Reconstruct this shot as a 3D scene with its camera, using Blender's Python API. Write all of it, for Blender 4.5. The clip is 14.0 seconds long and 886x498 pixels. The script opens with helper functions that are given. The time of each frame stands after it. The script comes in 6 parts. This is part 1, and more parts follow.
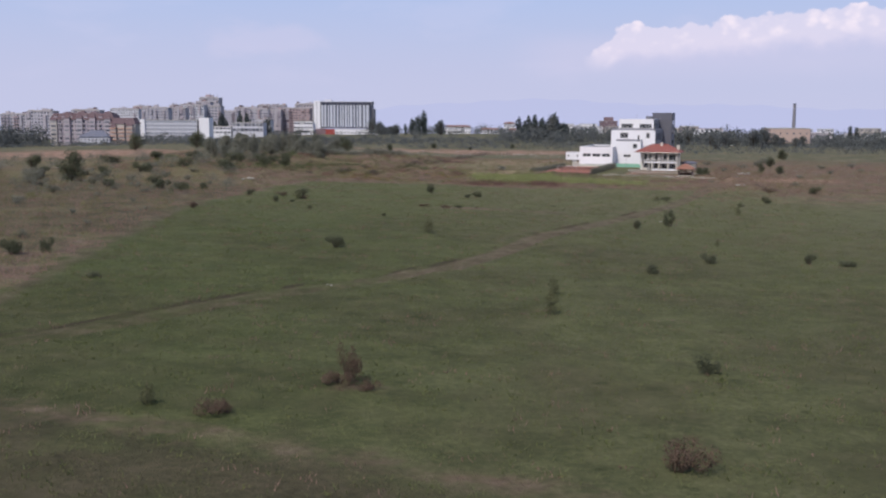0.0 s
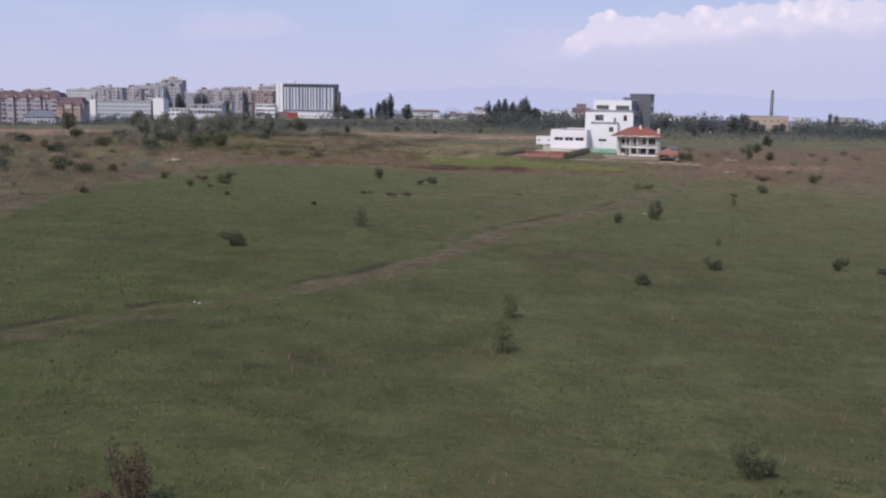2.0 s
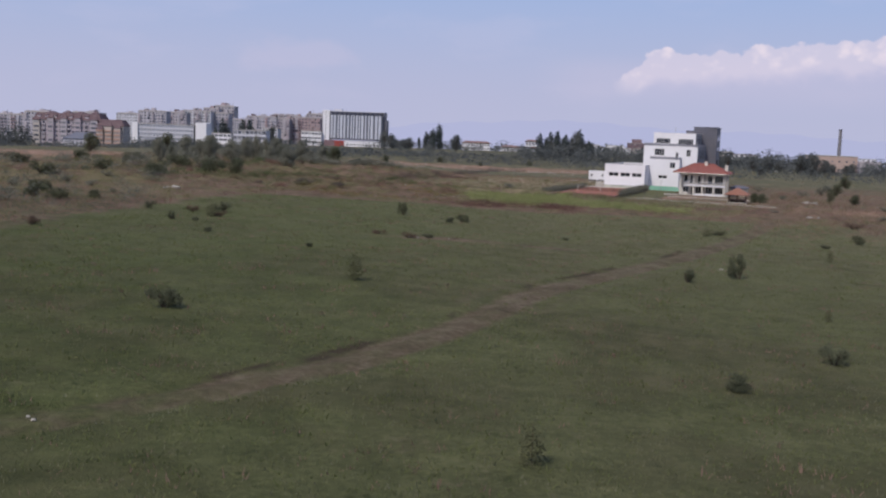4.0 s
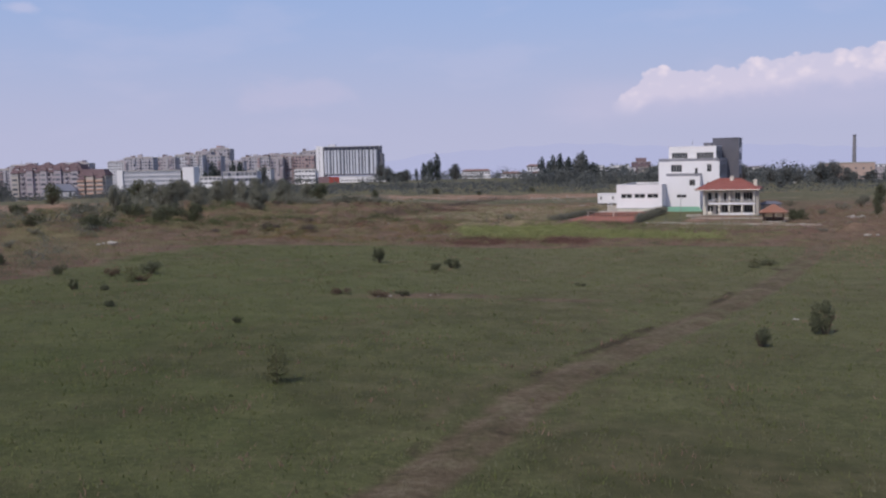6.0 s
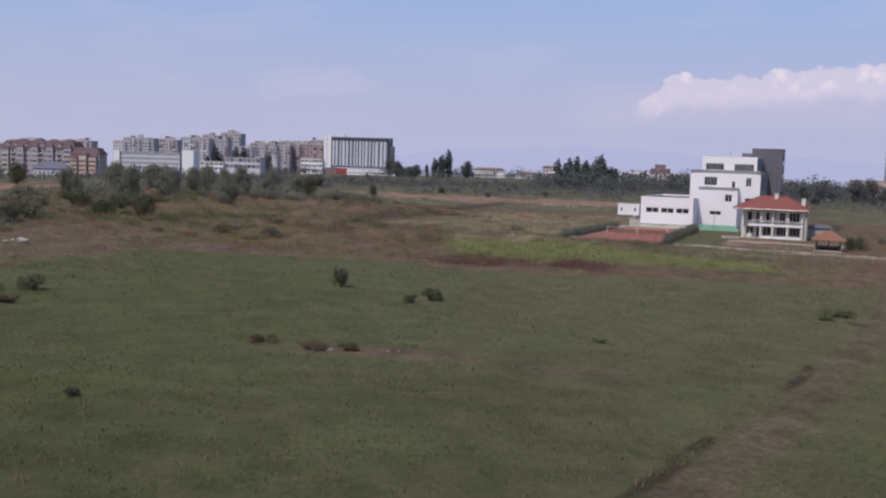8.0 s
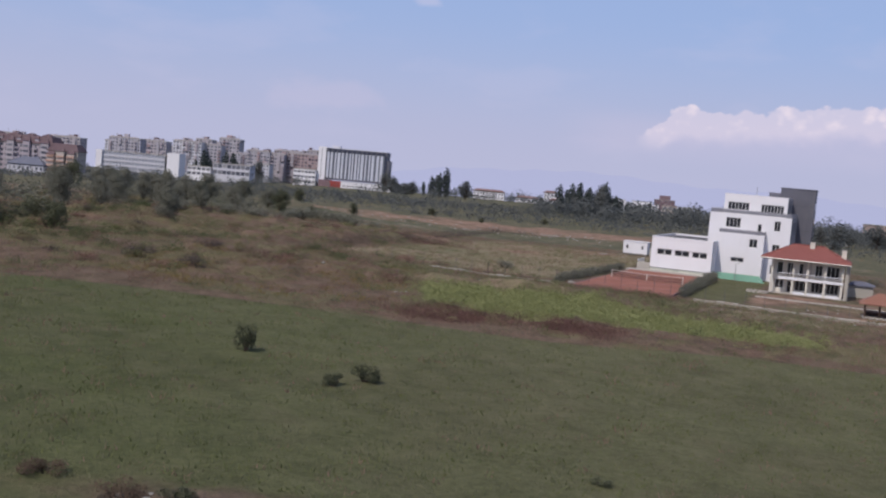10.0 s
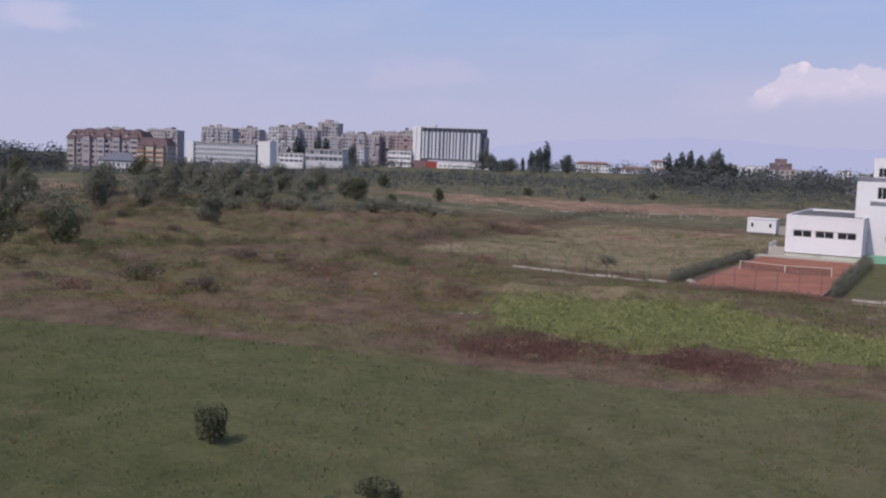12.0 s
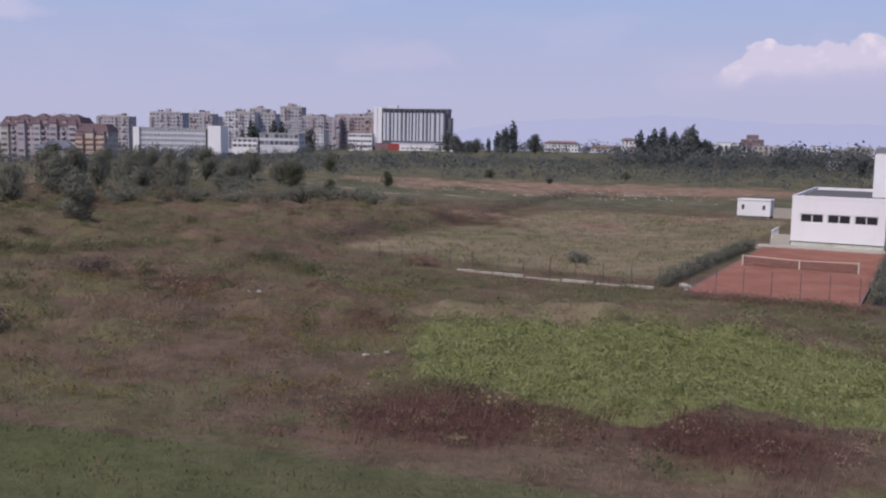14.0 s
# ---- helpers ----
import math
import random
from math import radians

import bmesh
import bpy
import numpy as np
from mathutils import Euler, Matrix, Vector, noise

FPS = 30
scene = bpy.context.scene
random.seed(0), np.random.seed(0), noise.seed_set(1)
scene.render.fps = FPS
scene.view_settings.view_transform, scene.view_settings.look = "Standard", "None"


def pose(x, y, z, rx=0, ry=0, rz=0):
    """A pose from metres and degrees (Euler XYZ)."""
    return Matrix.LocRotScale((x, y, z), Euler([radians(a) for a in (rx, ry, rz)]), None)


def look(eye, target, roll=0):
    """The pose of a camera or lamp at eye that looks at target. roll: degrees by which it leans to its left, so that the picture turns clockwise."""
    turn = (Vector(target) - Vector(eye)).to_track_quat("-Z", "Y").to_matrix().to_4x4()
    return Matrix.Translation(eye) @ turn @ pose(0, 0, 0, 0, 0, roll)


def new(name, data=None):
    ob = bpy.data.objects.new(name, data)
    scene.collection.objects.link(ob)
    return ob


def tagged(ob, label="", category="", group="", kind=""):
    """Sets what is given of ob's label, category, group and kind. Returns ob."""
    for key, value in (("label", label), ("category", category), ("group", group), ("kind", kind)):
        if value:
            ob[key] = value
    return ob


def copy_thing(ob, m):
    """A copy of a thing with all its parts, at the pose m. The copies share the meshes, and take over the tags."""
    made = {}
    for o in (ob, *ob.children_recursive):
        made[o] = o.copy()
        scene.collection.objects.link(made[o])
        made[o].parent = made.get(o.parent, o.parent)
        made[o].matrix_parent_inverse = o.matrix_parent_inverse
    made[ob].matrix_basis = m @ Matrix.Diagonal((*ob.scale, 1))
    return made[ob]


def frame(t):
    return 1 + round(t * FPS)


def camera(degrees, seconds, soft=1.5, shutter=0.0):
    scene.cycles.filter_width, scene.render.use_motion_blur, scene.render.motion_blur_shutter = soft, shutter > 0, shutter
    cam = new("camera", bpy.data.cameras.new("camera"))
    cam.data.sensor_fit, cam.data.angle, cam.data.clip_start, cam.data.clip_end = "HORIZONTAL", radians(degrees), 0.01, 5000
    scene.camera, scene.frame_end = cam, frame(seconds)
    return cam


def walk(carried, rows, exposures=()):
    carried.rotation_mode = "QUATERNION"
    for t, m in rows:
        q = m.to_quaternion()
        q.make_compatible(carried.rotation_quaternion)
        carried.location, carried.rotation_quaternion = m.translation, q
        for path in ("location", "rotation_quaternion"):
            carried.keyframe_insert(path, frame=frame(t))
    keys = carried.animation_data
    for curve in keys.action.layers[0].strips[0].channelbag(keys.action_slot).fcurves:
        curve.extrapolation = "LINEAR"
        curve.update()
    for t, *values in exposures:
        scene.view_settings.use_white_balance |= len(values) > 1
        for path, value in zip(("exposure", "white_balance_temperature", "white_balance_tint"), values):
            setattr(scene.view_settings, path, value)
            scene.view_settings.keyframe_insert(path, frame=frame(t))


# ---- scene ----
cam = camera(47.68, 14.0, soft=2.2)

# seconds, x, y, z, heading to the left of +y, pitch, roll
PATH = [
    (0, 1.20, -0.71, 16.29, 2.683, -7.614, 0.256),
    (0.5, 1.80, 5.91, 15.67, 2.769, -7.765, -0.611),
    (1, 2.50, 12.93, 15.17, 2.654, -7.944, -2.807),
    (1.5, 3.37, 20.16, 14.59, 0.943, -8.731, 0.230),
    (2, 4.03, 27.31, 13.84, 1.058, -8.321, 0.845),
    (2.5, 4.72, 34.32, 13.49, 1.916, -7.692, 1.203),
    (3, 5.50, 41.46, 13.20, 0.981, -6.722, 2.036),
    (3.5, 5.87, 48.19, 12.86, 1.003, -6.483, 3.785),
    (4, 6.30, 54.82, 12.76, 4.002, -6.569, 2.172),
    (4.2, 6.48, 57.54, 12.74, 4.654, -6.467, 1.442),
    (6.3, 7.18, 89.10, 12.22, 4.561, -4.720, -1.446),
    (6.5, 7.32, 92.07, 12.21, 5.431, -4.682, -0.792),
    (7, 7.53, 99.48, 12.34, 5.225, -4.408, 0.188),
    (7.5, 7.66, 106.81, 12.58, 4.733, -4.820, -1.357),
    (7.7, 7.74, 109.70, 12.69, 4.870, -5.148, 1.145),
    (9.8, 8.82, 140.01, 13.39, 5.788, -3.884, 3.028),
    (10, 8.85, 142.74, 13.55, 5.142, -4.088, 5.035),
    (10.5, 8.80, 149.32, 13.89, 9.984, -3.639, 2.210),
    (11, 8.86, 155.96, 14.41, 10.294, -4.432, 2.205),
    (11.5, 8.83, 162.59, 14.58, 9.090, -5.083, 3.747),
    (12, 8.80, 169.01, 14.62, 11.178, -5.850, 2.115),
    (12.5, 8.68, 175.59, 14.50, 11.654, -6.081, 1.639),
    (13, 8.35, 182.80, 14.13, 9.784, -6.818, 1.101),
    (13.5, 8.14, 189.74, 13.95, 9.310, -6.933, 1.009),
    (14, 8.05, 196.41, 13.59, 9.539, -6.768, 1.072),
]


def aim(x, y, z, yaw, pitch, roll):
    a, b = radians(yaw), radians(pitch)
    ahead = (-math.sin(a) * math.cos(b), math.cos(a) * math.cos(b), math.sin(b))
    return look((x, y, z), (x + ahead[0], y + ahead[1], z + ahead[2]), roll)


walk(cam, [(r[0], aim(*r[1:])) for r in PATH],
     exposures=[(0.0, 0.40, 6500, 10), (3.0, 0.39, 6500, 10), (4.0, 0.18, 6500, 11), (6.5, 0.16, 6500, 12), (10.0, 0.18, 6500, 12), (14.0, 0.16, 6500, 15)])

# ---- daylight ----
SUN_EL, SUN_AZ = radians(50), radians(212)          # azimuth clockwise from +y


def daylight():
    world = bpy.data.worlds.new("sky")
    scene.world = world
    world.use_nodes = True
    nt = world.node_tree
    nt.nodes.clear()
    N, L = nt.nodes.new, nt.links.new

    def m(op, a, b=None, c=None, clamp=False):
        n = N("ShaderNodeMath")
        n.operation, n.use_clamp = op, clamp
        for i, v in enumerate((a, b, c)):
            if v is None:
                continue
            if isinstance(v, (int, float)):
                n.inputs[i].default_value = v
            else:
                L(v, n.inputs[i])
        return n.outputs[0]

    def step(v, lo, hi):
        n = N("ShaderNodeMapRange")
        n.interpolation_type = "SMOOTHSTEP"
        L(v, n.inputs[0])
        n.inputs[1].default_value, n.inputs[2].default_value = lo, hi
        return n.outputs[0]

    def mix(f, a, b):
        n = N("ShaderNodeMix")
        n.data_type = "RGBA"
        L(f, n.inputs[0])
        for i, v in ((6, a), (7, b)):
            if isinstance(v, tuple):
                n.inputs[i].default_value = (*v, 1)
            else:
                L(v, n.inputs[i])
        return n.outputs[2]

    sky = N("ShaderNodeTexSky")
    sky.sky_type, sky.sun_disc = "NISHITA", False
    sky.sun_elevation, sky.sun_rotation = SUN_EL, SUN_AZ
    sky.dust_density, sky.air_density, sky.ozone_density = 2.0, 1.0, 1.5
    scaled = N("ShaderNodeVectorMath")
    scaled.operation = "SCALE"
    L(sky.outputs[0], scaled.inputs[0])
    scaled.inputs[3].default_value = 0.1
    co = N("ShaderNodeTexCoord")
    xyz = N("ShaderNodeSeparateXYZ")
    L(co.outputs["Generated"], xyz.inputs[0])
    az = m("MULTIPLY", m("ARCTAN2", xyz.outputs[0], xyz.outputs[1]), 57.2958)
    el = m("MULTIPLY", m("ARCSINE", xyz.outputs[2]), 57.2958)
    # summer haze: pale blue low down, milky mauve at the skyline
    pale = mix(m("MULTIPLY", step(el, 60.0, 8.0), 0.8), scaled.outputs[0], (0.335, 0.455, 0.76))
    base = mix(step(el, 10.5, 0.5), pale, (0.462, 0.482, 0.66))

    def cloud_noise(sx, sy, detail, seed):
        v = N("ShaderNodeCombineXYZ")
        L(m("MULTIPLY", az, sx), v.inputs[0])
        L(m("MULTIPLY", el, sy), v.inputs[1])
        v.inputs[2].default_value = seed
        n = N("ShaderNodeTexNoise")
        n.inputs["Scale"].default_value, n.inputs["Detail"].default_value = 1.0, detail
        n.inputs["Roughness"].default_value = 0.52
        L(v.outputs[0], n.inputs["Vector"])
        return n.outputs["Fac"]

    billow = cloud_noise(0.50, 0.85, 5.0, 3.1)
    cell = N("ShaderNodeTexVoronoi")
    cell.feature = "SMOOTH_F1"
    cell.inputs["Scale"].default_value, cell.inputs["Smoothness"].default_value = 1.0, 0.25
    cell.inputs["Detail"].default_value, cell.inputs["Roughness"].default_value = 2.0, 0.5
    grid = N("ShaderNodeCombineXYZ")
    L(m("MULTIPLY", az, 0.85), grid.inputs[0])
    L(m("MULTIPLY", el, 1.05), grid.inputs[1])
    L(grid.outputs[0], cell.inputs["Vector"])
    puff = m("SUBTRACT", 1.0, cell.outputs["Distance"])

    def bump(c, w):
        d = m("ABSOLUTE", m("SUBTRACT", az, c))
        return step(d, w, w * 0.72)

    def blob(a, e, w, h):
        """A small ragged cloud at an azimuth and elevation."""
        u, v = m("DIVIDE", m("SUBTRACT", az, a), w), m("DIVIDE", m("SUBTRACT", el, e), h)
        r = m("SQRT", m("ADD", m("MULTIPLY", u, u), m("MULTIPLY", v, v)))
        return step(m("ADD", r, m("MULTIPLY", m("SUBTRACT", billow, 0.5), 1.6)), 1.05, 0.35)

    # the cumulus bank: crisp heads above, dissolving downwards
    past = m("SUBTRACT", az, 5.5)
    rise = m("ADD", 4.95, m("MULTIPLY", m("MINIMUM", m("MAXIMUM", past, 0.0), 13.0), 0.085))
    tops = m("ADD", rise, m("MULTIPLY", m("SUBTRACT", cloud_noise(0.36, 0.10, 3.0, 8.0), 0.5), 1.5))
    tops = m("ADD", tops, m("MULTIPLY", m("SUBTRACT", puff, 0.45), 0.6))
    tops = m("SUBTRACT", tops, m("MULTIPLY", step(past, 2.2, -0.4), 1.5))
    under = m("SUBTRACT", tops, el)
    head = m("MULTIPLY", step(under, 2.6, 1.1), m("ADD", 0.62, m("MULTIPLY", step(m("ADD", m("MULTIPLY", puff, 0.5), m("MULTIPLY", billow, 0.7)), 0.36, 0.72), 0.38)))
    bank = m("MULTIPLY", step(under, -0.02, 0.16), m("MULTIPLY", step(under, 2.9, 1.3), step(el, 2.2, 3.4)))
    bank = m("MULTIPLY", bank, m("MULTIPLY", step(past, -0.5, 0.5), step(az, 110.0, 90.0)))
    bank = m("MULTIPLY", bank, m("ADD", 0.30, m("MULTIPLY", head, 0.70)))
    veil = m("MULTIPLY", m("MULTIPLY", step(el, 1.4, 3.2), step(el, 5.0, 3.6)), bump(16.0, 16.0))
    veil = m("MAXIMUM", veil, blob(-12.7, 4.0, 4.2, 1.2))
    wisps = m("MULTIPLY", step(cloud_noise(0.16, 0.42, 5.0, 12.4), 0.50, 0.70), m("MULTIPLY", step(el, 0.5, 3.0), step(el, 40.0, 4.0)))
    small = m("MAXIMUM", m("MULTIPLY", blob(-33.5, 6.0, 2.8, 1.1), 0.6), blob(-33.3, 9.7, 1.2, 0.7))
    small = m("MAXIMUM", small, m("MULTIPLY", m("MAXIMUM", blob(-7.1, 9.7, 1.0, 0.4), blob(-26.6, 8.5, 1.0, 0.4)), 0.5))
    lit = mix(head, (0.51, 0.495, 0.685), (0.80, 0.715, 0.80))
    base = mix(m("MULTIPLY", wisps, 0.14), base, (0.60, 0.57, 0.74))
    base = mix(m("MULTIPLY", veil, 0.30), base, (0.58, 0.54, 0.70))
    base = mix(m("MULTIPLY", small, 0.6), base, (0.70, 0.64, 0.77))
    base = mix(m("MULTIPLY", bank, 0.9), base, lit)
    bg = N("ShaderNodeBackground")
    L(base, bg.inputs[0])
    bg.inputs[1].default_value = 0.9
    out = N("ShaderNodeOutputWorld")
    L(bg.outputs[0], out.inputs[0])


daylight()
sun = new("sun", bpy.data.lights.new("sun", "SUN"))
sun.data.energy, sun.data.angle, sun.data.color = 2.4, radians(0.6), (1.0, 0.93, 0.84)
sun.matrix_world = look((math.sin(SUN_AZ) * math.cos(SUN_EL) * 90, math.cos(SUN_AZ) * math.cos(SUN_EL) * 90, math.sin(SUN_EL) * 90), (0, 0, 0))


# ---- materials ----
class Mat:
    """A node material with short calls for its nodes."""

    def __init__(self, name, rough=0.8, spec=0.3, metal=0.0):
        self.mat = bpy.data.materials.new(name)
        self.mat.use_nodes = True
        self.nt = self.mat.node_tree
        self.bsdf = self.nt.nodes["Principled BSDF"]
        self.bsdf.inputs["Roughness"].default_value = rough
        self.bsdf.inputs["Specular IOR Level"].default_value = spec
        self.bsdf.inputs["Metallic"].default_value = metal

    def node(self, kind):
        return self.nt.nodes.new(kind)

    def link(self, a, b):
        self.nt.links.new(a, b)

    def put(self, socket, v):
        if isinstance(v, tuple):
            socket.default_value = (*v, 1) if len(v) == 3 else v
        elif isinstance(v, (int, float)):
            socket.default_value = v
        else:
            self.link(v, socket)

    def coords(self):
        return self.node("ShaderNodeTexCoord").outputs["Object"]

    def noise(self, scale, detail=4.0, rough=0.6, vec=None, stretch=None):
        n = self.node("ShaderNodeTexNoise")
        n.inputs["Scale"].default_value, n.inputs["Detail"].default_value = scale, detail
        n.inputs["Roughness"].default_value = rough
        v = vec or self.coords()
        if stretch:
            mp = self.node("ShaderNodeMapping")
            mp.inputs["Scale"].default_value = stretch
            self.link(v, mp.inputs[0])
            v = mp.outputs[0]
        self.link(v, n.inputs["Vector"])
        return n.outputs["Fac"]

    def math(self, op, a, b=0.0, clamp=False):
        n = self.node("ShaderNodeMath")
        n.operation, n.use_clamp = op, clamp
        self.put(n.inputs[0], a)
        self.put(n.inputs[1], b)
        return n.outputs[0]

    def step(self, v, lo, hi):
        n = self.node("ShaderNodeMapRange")
        n.interpolation_type = "SMOOTHSTEP"
        self.link(v, n.inputs[0])
        n.inputs[1].default_value, n.inputs[2].default_value = lo, hi
        return n.outputs[0]

    def mix(self, f, a, b, blend="MIX"):
        n = self.node("ShaderNodeMix")
        n.data_type, n.blend_type = "RGBA", blend
        self.put(n.inputs[0], f)
        self.put(n.inputs[6], a)
        self.put(n.inputs[7], b)
        return n.outputs[2]

    def ramp(self, f, stops):
        n = self.node("ShaderNodeValToRGB")
        e = n.color_ramp.elements
        while len(e) < len(stops):
            e.new(0.5)
        for i, (p, c) in enumerate(stops):
            e[i].position, e[i].color = p, (*c, 1)
        self.link(f, n.inputs[0])
        return n.outputs[0]

    def attr(self, name):
        n = self.node("ShaderNodeAttribute")
        n.attribute_name = name
        return n.outputs["Fac"]

    def color(self, c):
        self.put(self.bsdf.inputs["Base Color"], c)
        return self

    def bump(self, h, strength=0.4, distance=0.05):
        n = self.node("ShaderNodeBump")
        n.inputs["Strength"].default_value, n.inputs["Distance"].default_value = strength, distance
        self.link(h, n.inputs["Height"])
        self.link(n.outputs[0], self.bsdf.inputs["Normal"])
        return self


def rendered(name, c, dirt=(0.3, 0.27, 0.24), amount=0.25, rough=0.85):
    """Plaster, paint or concrete: fine grain, broad weathering and streaks that run down."""
    k = Mat(name, rough)
    broad = k.step(k.noise(0.35, 5), 0.42, 0.75)
    streak = k.step(k.noise(1.0, 4, stretch=(1.2, 1.2, 0.12)), 0.52, 0.8)
    f = k.math("MULTIPLY", k.math("ADD", broad, streak), amount * 0.5)
    k.color(k.mix(f, c, dirt)).bump(k.noise(18, 3), 0.25, 0.01)
    return k.mat


def leafy(name, stops, rough=0.75):
    """Foliage: every leaf has its own tone; the whole plant leans one way or the other."""
    k = Mat(name, rough, 0.15)
    island = k.node("ShaderNodeNewGeometry").outputs["Random Per Island"]
    whole = k.node("ShaderNodeObjectInfo").outputs["Random"]
    patch = k.noise(0.12, 3)
    f = k.math("ADD", k.math("ADD", 0.12, k.math("MULTIPLY", island, 0.15)), k.math("ADD", k.math("MULTIPLY", whole, 0.28), k.math("MULTIPLY", patch, 0.42)), True)
    tone = k.ramp(f, stops)
    k.color(tone)
    glow = k.node("ShaderNodeBsdfTranslucent")
    k.link(tone, glow.inputs[0])
    both = k.node("ShaderNodeMixShader")
    both.inputs[0].default_value = 0.28
    k.link(k.bsdf.outputs[0], both.inputs[1])
    k.link(glow.outputs[0], both.inputs[2])
    k.link(both.outputs[0], k.nt.nodes["Material Output"].inputs[0])
    return k.mat


def plain(name, c, rough=0.6, metal=0.0, spec=0.4, vary=0.15):
    k = Mat(name, rough, spec, metal)
    d = tuple(v * (1 - vary) for v in c)
    k.color(k.mix(k.noise(2.5, 4), c, d))
    return k.mat


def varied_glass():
    """Far windows: some curtained, some dark, with haze mixed into the pane colours."""
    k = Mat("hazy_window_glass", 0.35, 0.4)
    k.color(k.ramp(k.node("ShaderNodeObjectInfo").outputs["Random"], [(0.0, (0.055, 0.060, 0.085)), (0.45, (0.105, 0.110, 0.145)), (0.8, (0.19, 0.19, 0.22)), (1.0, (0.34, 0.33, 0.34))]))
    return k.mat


def ground_material():
    k = Mat("meadow_ground", 0.95, 0.1)
    fine, mid, broad = k.noise(2.2, 6, 0.7), k.noise(0.35, 5, 0.62), k.noise(0.045, 4)
    streaks = k.noise(0.34, 6, 0.68, stretch=(0.7, 1.0, 1.0))
    grass = k.ramp(k.math("ADD", k.math("MULTIPLY", fine, 0.5), k.math("MULTIPLY", streaks, 0.5)),
                   [(0.28, (0.037, 0.039, 0.018)), (0.45, (0.074, 0.079, 0.037)), (0.58, (0.112, 0.115, 0.056)), (0.75, (0.180, 0.166, 0.096))])
    tired = k.ramp(mid, [(0.35, (0.046, 0.047, 0.023)), (0.55, (0.082, 0.076, 0.042)), (0.75, (0.130, 0.112, 0.070))])
    grass = k.mix(k.math("MULTIPLY", k.step(broad, 0.44, 0.60), 0.7), grass, tired)
    grass = k.mix(k.math("MULTIPLY", k.step(k.noise(0.16, 6, 0.7), 0.50, 0.68), 0.65), grass, tired)
    grass = k.mix(k.math("MULTIPLY", k.step(k.noise(0.8, 4), 0.60, 0.74), 0.55), grass, (0.145, 0.130, 0.082))
    grass = k.mix(k.math("MULTIPLY", k.step(k.noise(0.62, 5, 0.7), 0.60, 0.70), 0.7), grass, (0.030, 0.036, 0.014))
    # Distance haze over the meadow, mixed into the grass as a paler tone.
    grass = k.mix(k.math("MULTIPLY", k.attr("haze_pale"), 0.5), grass, k.ramp(k.math("ADD", k.math("MULTIPLY", fine, 0.5), k.math("MULTIPLY", mid, 0.5)),
                  [(0.34, (0.092, 0.092, 0.051)), (0.5, (0.150, 0.145, 0.085)), (0.68, (0.208, 0.188, 0.120))]))
    # Grass multiplied darker and greener towards the left.
    grass = k.mix(k.math("MULTIPLY", k.attr("left_dark"), 0.8), grass, k.mix(1.0, grass, (0.74, 0.84, 0.66), "MULTIPLY"))
    drift = k.noise(0.10, 6, 0.62, stretch=(0.8, 1.5, 1.0))
    weeds = k.ramp(k.math("ADD", k.math("MULTIPLY", fine, 0.4), k.math("MULTIPLY", mid, 0.6)),
                   [(0.32, (0.064, 0.048, 0.035)), (0.48, (0.126, 0.092, 0.068)), (0.60, (0.176, 0.127, 0.096)), (0.75, (0.250, 0.186, 0.143))])
    olive = k.ramp(k.math("ADD", k.math("MULTIPLY", fine, 0.5), k.math("MULTIPLY", mid, 0.5)),
                   [(0.35, (0.079, 0.076, 0.039)), (0.52, (0.136, 0.125, 0.068)), (0.7, (0.196, 0.173, 0.103))])
    lush = k.step(k.math("ADD", k.attr("lush"), k.math("MULTIPLY", k.math("SUBTRACT", drift, 0.5), 1.6)), 0.3, 0.75)
    weeds = k.mix(k.math("MULTIPLY", lush, 0.75), weeds, olive)
    weeds = k.mix(k.math("MULTIPLY", k.step(k.noise(0.13, 5, 0.6, stretch=(0.6, 1.6, 1.0)), 0.56, 0.68), 0.6), weeds, (0.19, 0.118, 0.090))
    weeds = k.mix(k.math("MULTIPLY", k.step(k.noise(0.3, 5, 0.65), 0.58, 0.70), 0.6), weeds, (0.085, 0.068, 0.045))
    dock = k.ramp(fine, [(0.35, (0.072, 0.036, 0.031)), (0.55, (0.111, 0.055, 0.048)), (0.72, (0.156, 0.084, 0.070))])
    scrub = k.ramp(k.math("ADD", k.math("MULTIPLY", mid, 0.5), k.math("MULTIPLY", k.noise(0.07, 6, 0.68), 0.5)),
                   [(0.36, (0.070, 0.074, 0.044)), (0.48, (0.105, 0.103, 0.065)), (0.56, (0.148, 0.132, 0.090)), (0.70, (0.235, 0.185, 0.138))])
    crop = k.ramp(fine, [(0.35, (0.122, 0.133, 0.055)), (0.55, (0.199, 0.207, 0.092)), (0.7, (0.267, 0.261, 0.131))])
    dirt = k.ramp(k.math("ADD", k.math("MULTIPLY", fine, 0.5), k.math("MULTIPLY", mid, 0.5)),
                  [(0.36, (0.060, 0.043, 0.031)), (0.5, (0.118, 0.088, 0.064)), (0.66, (0.205, 0.163, 0.124))])
    bare = k.ramp(mid, [(0.35, (0.165, 0.108, 0.080)), (0.55, (0.285, 0.185, 0.138)), (0.72, (0.420, 0.300, 0.235))])

    def edge(name, soft=0.25, size=0.5):
        f = k.math("ADD", k.attr(name), k.math("MULTIPLY", k.math("SUBTRACT", k.noise(size, 6, 0.68), 0.5), 0.9 if size > 0.2 else 1.6))
        return k.step(f, 0.5 - soft, 0.5 + soft)

    rank = k.ramp(k.math("ADD", k.math("MULTIPLY", fine, 0.5), k.math("MULTIPLY", mid, 0.5)),
                  [(0.34, (0.036, 0.033, 0.019)), (0.5, (0.068, 0.058, 0.036)), (0.68, (0.108, 0.088, 0.060))])
    c = k.mix(edge("weeds"), grass, weeds)
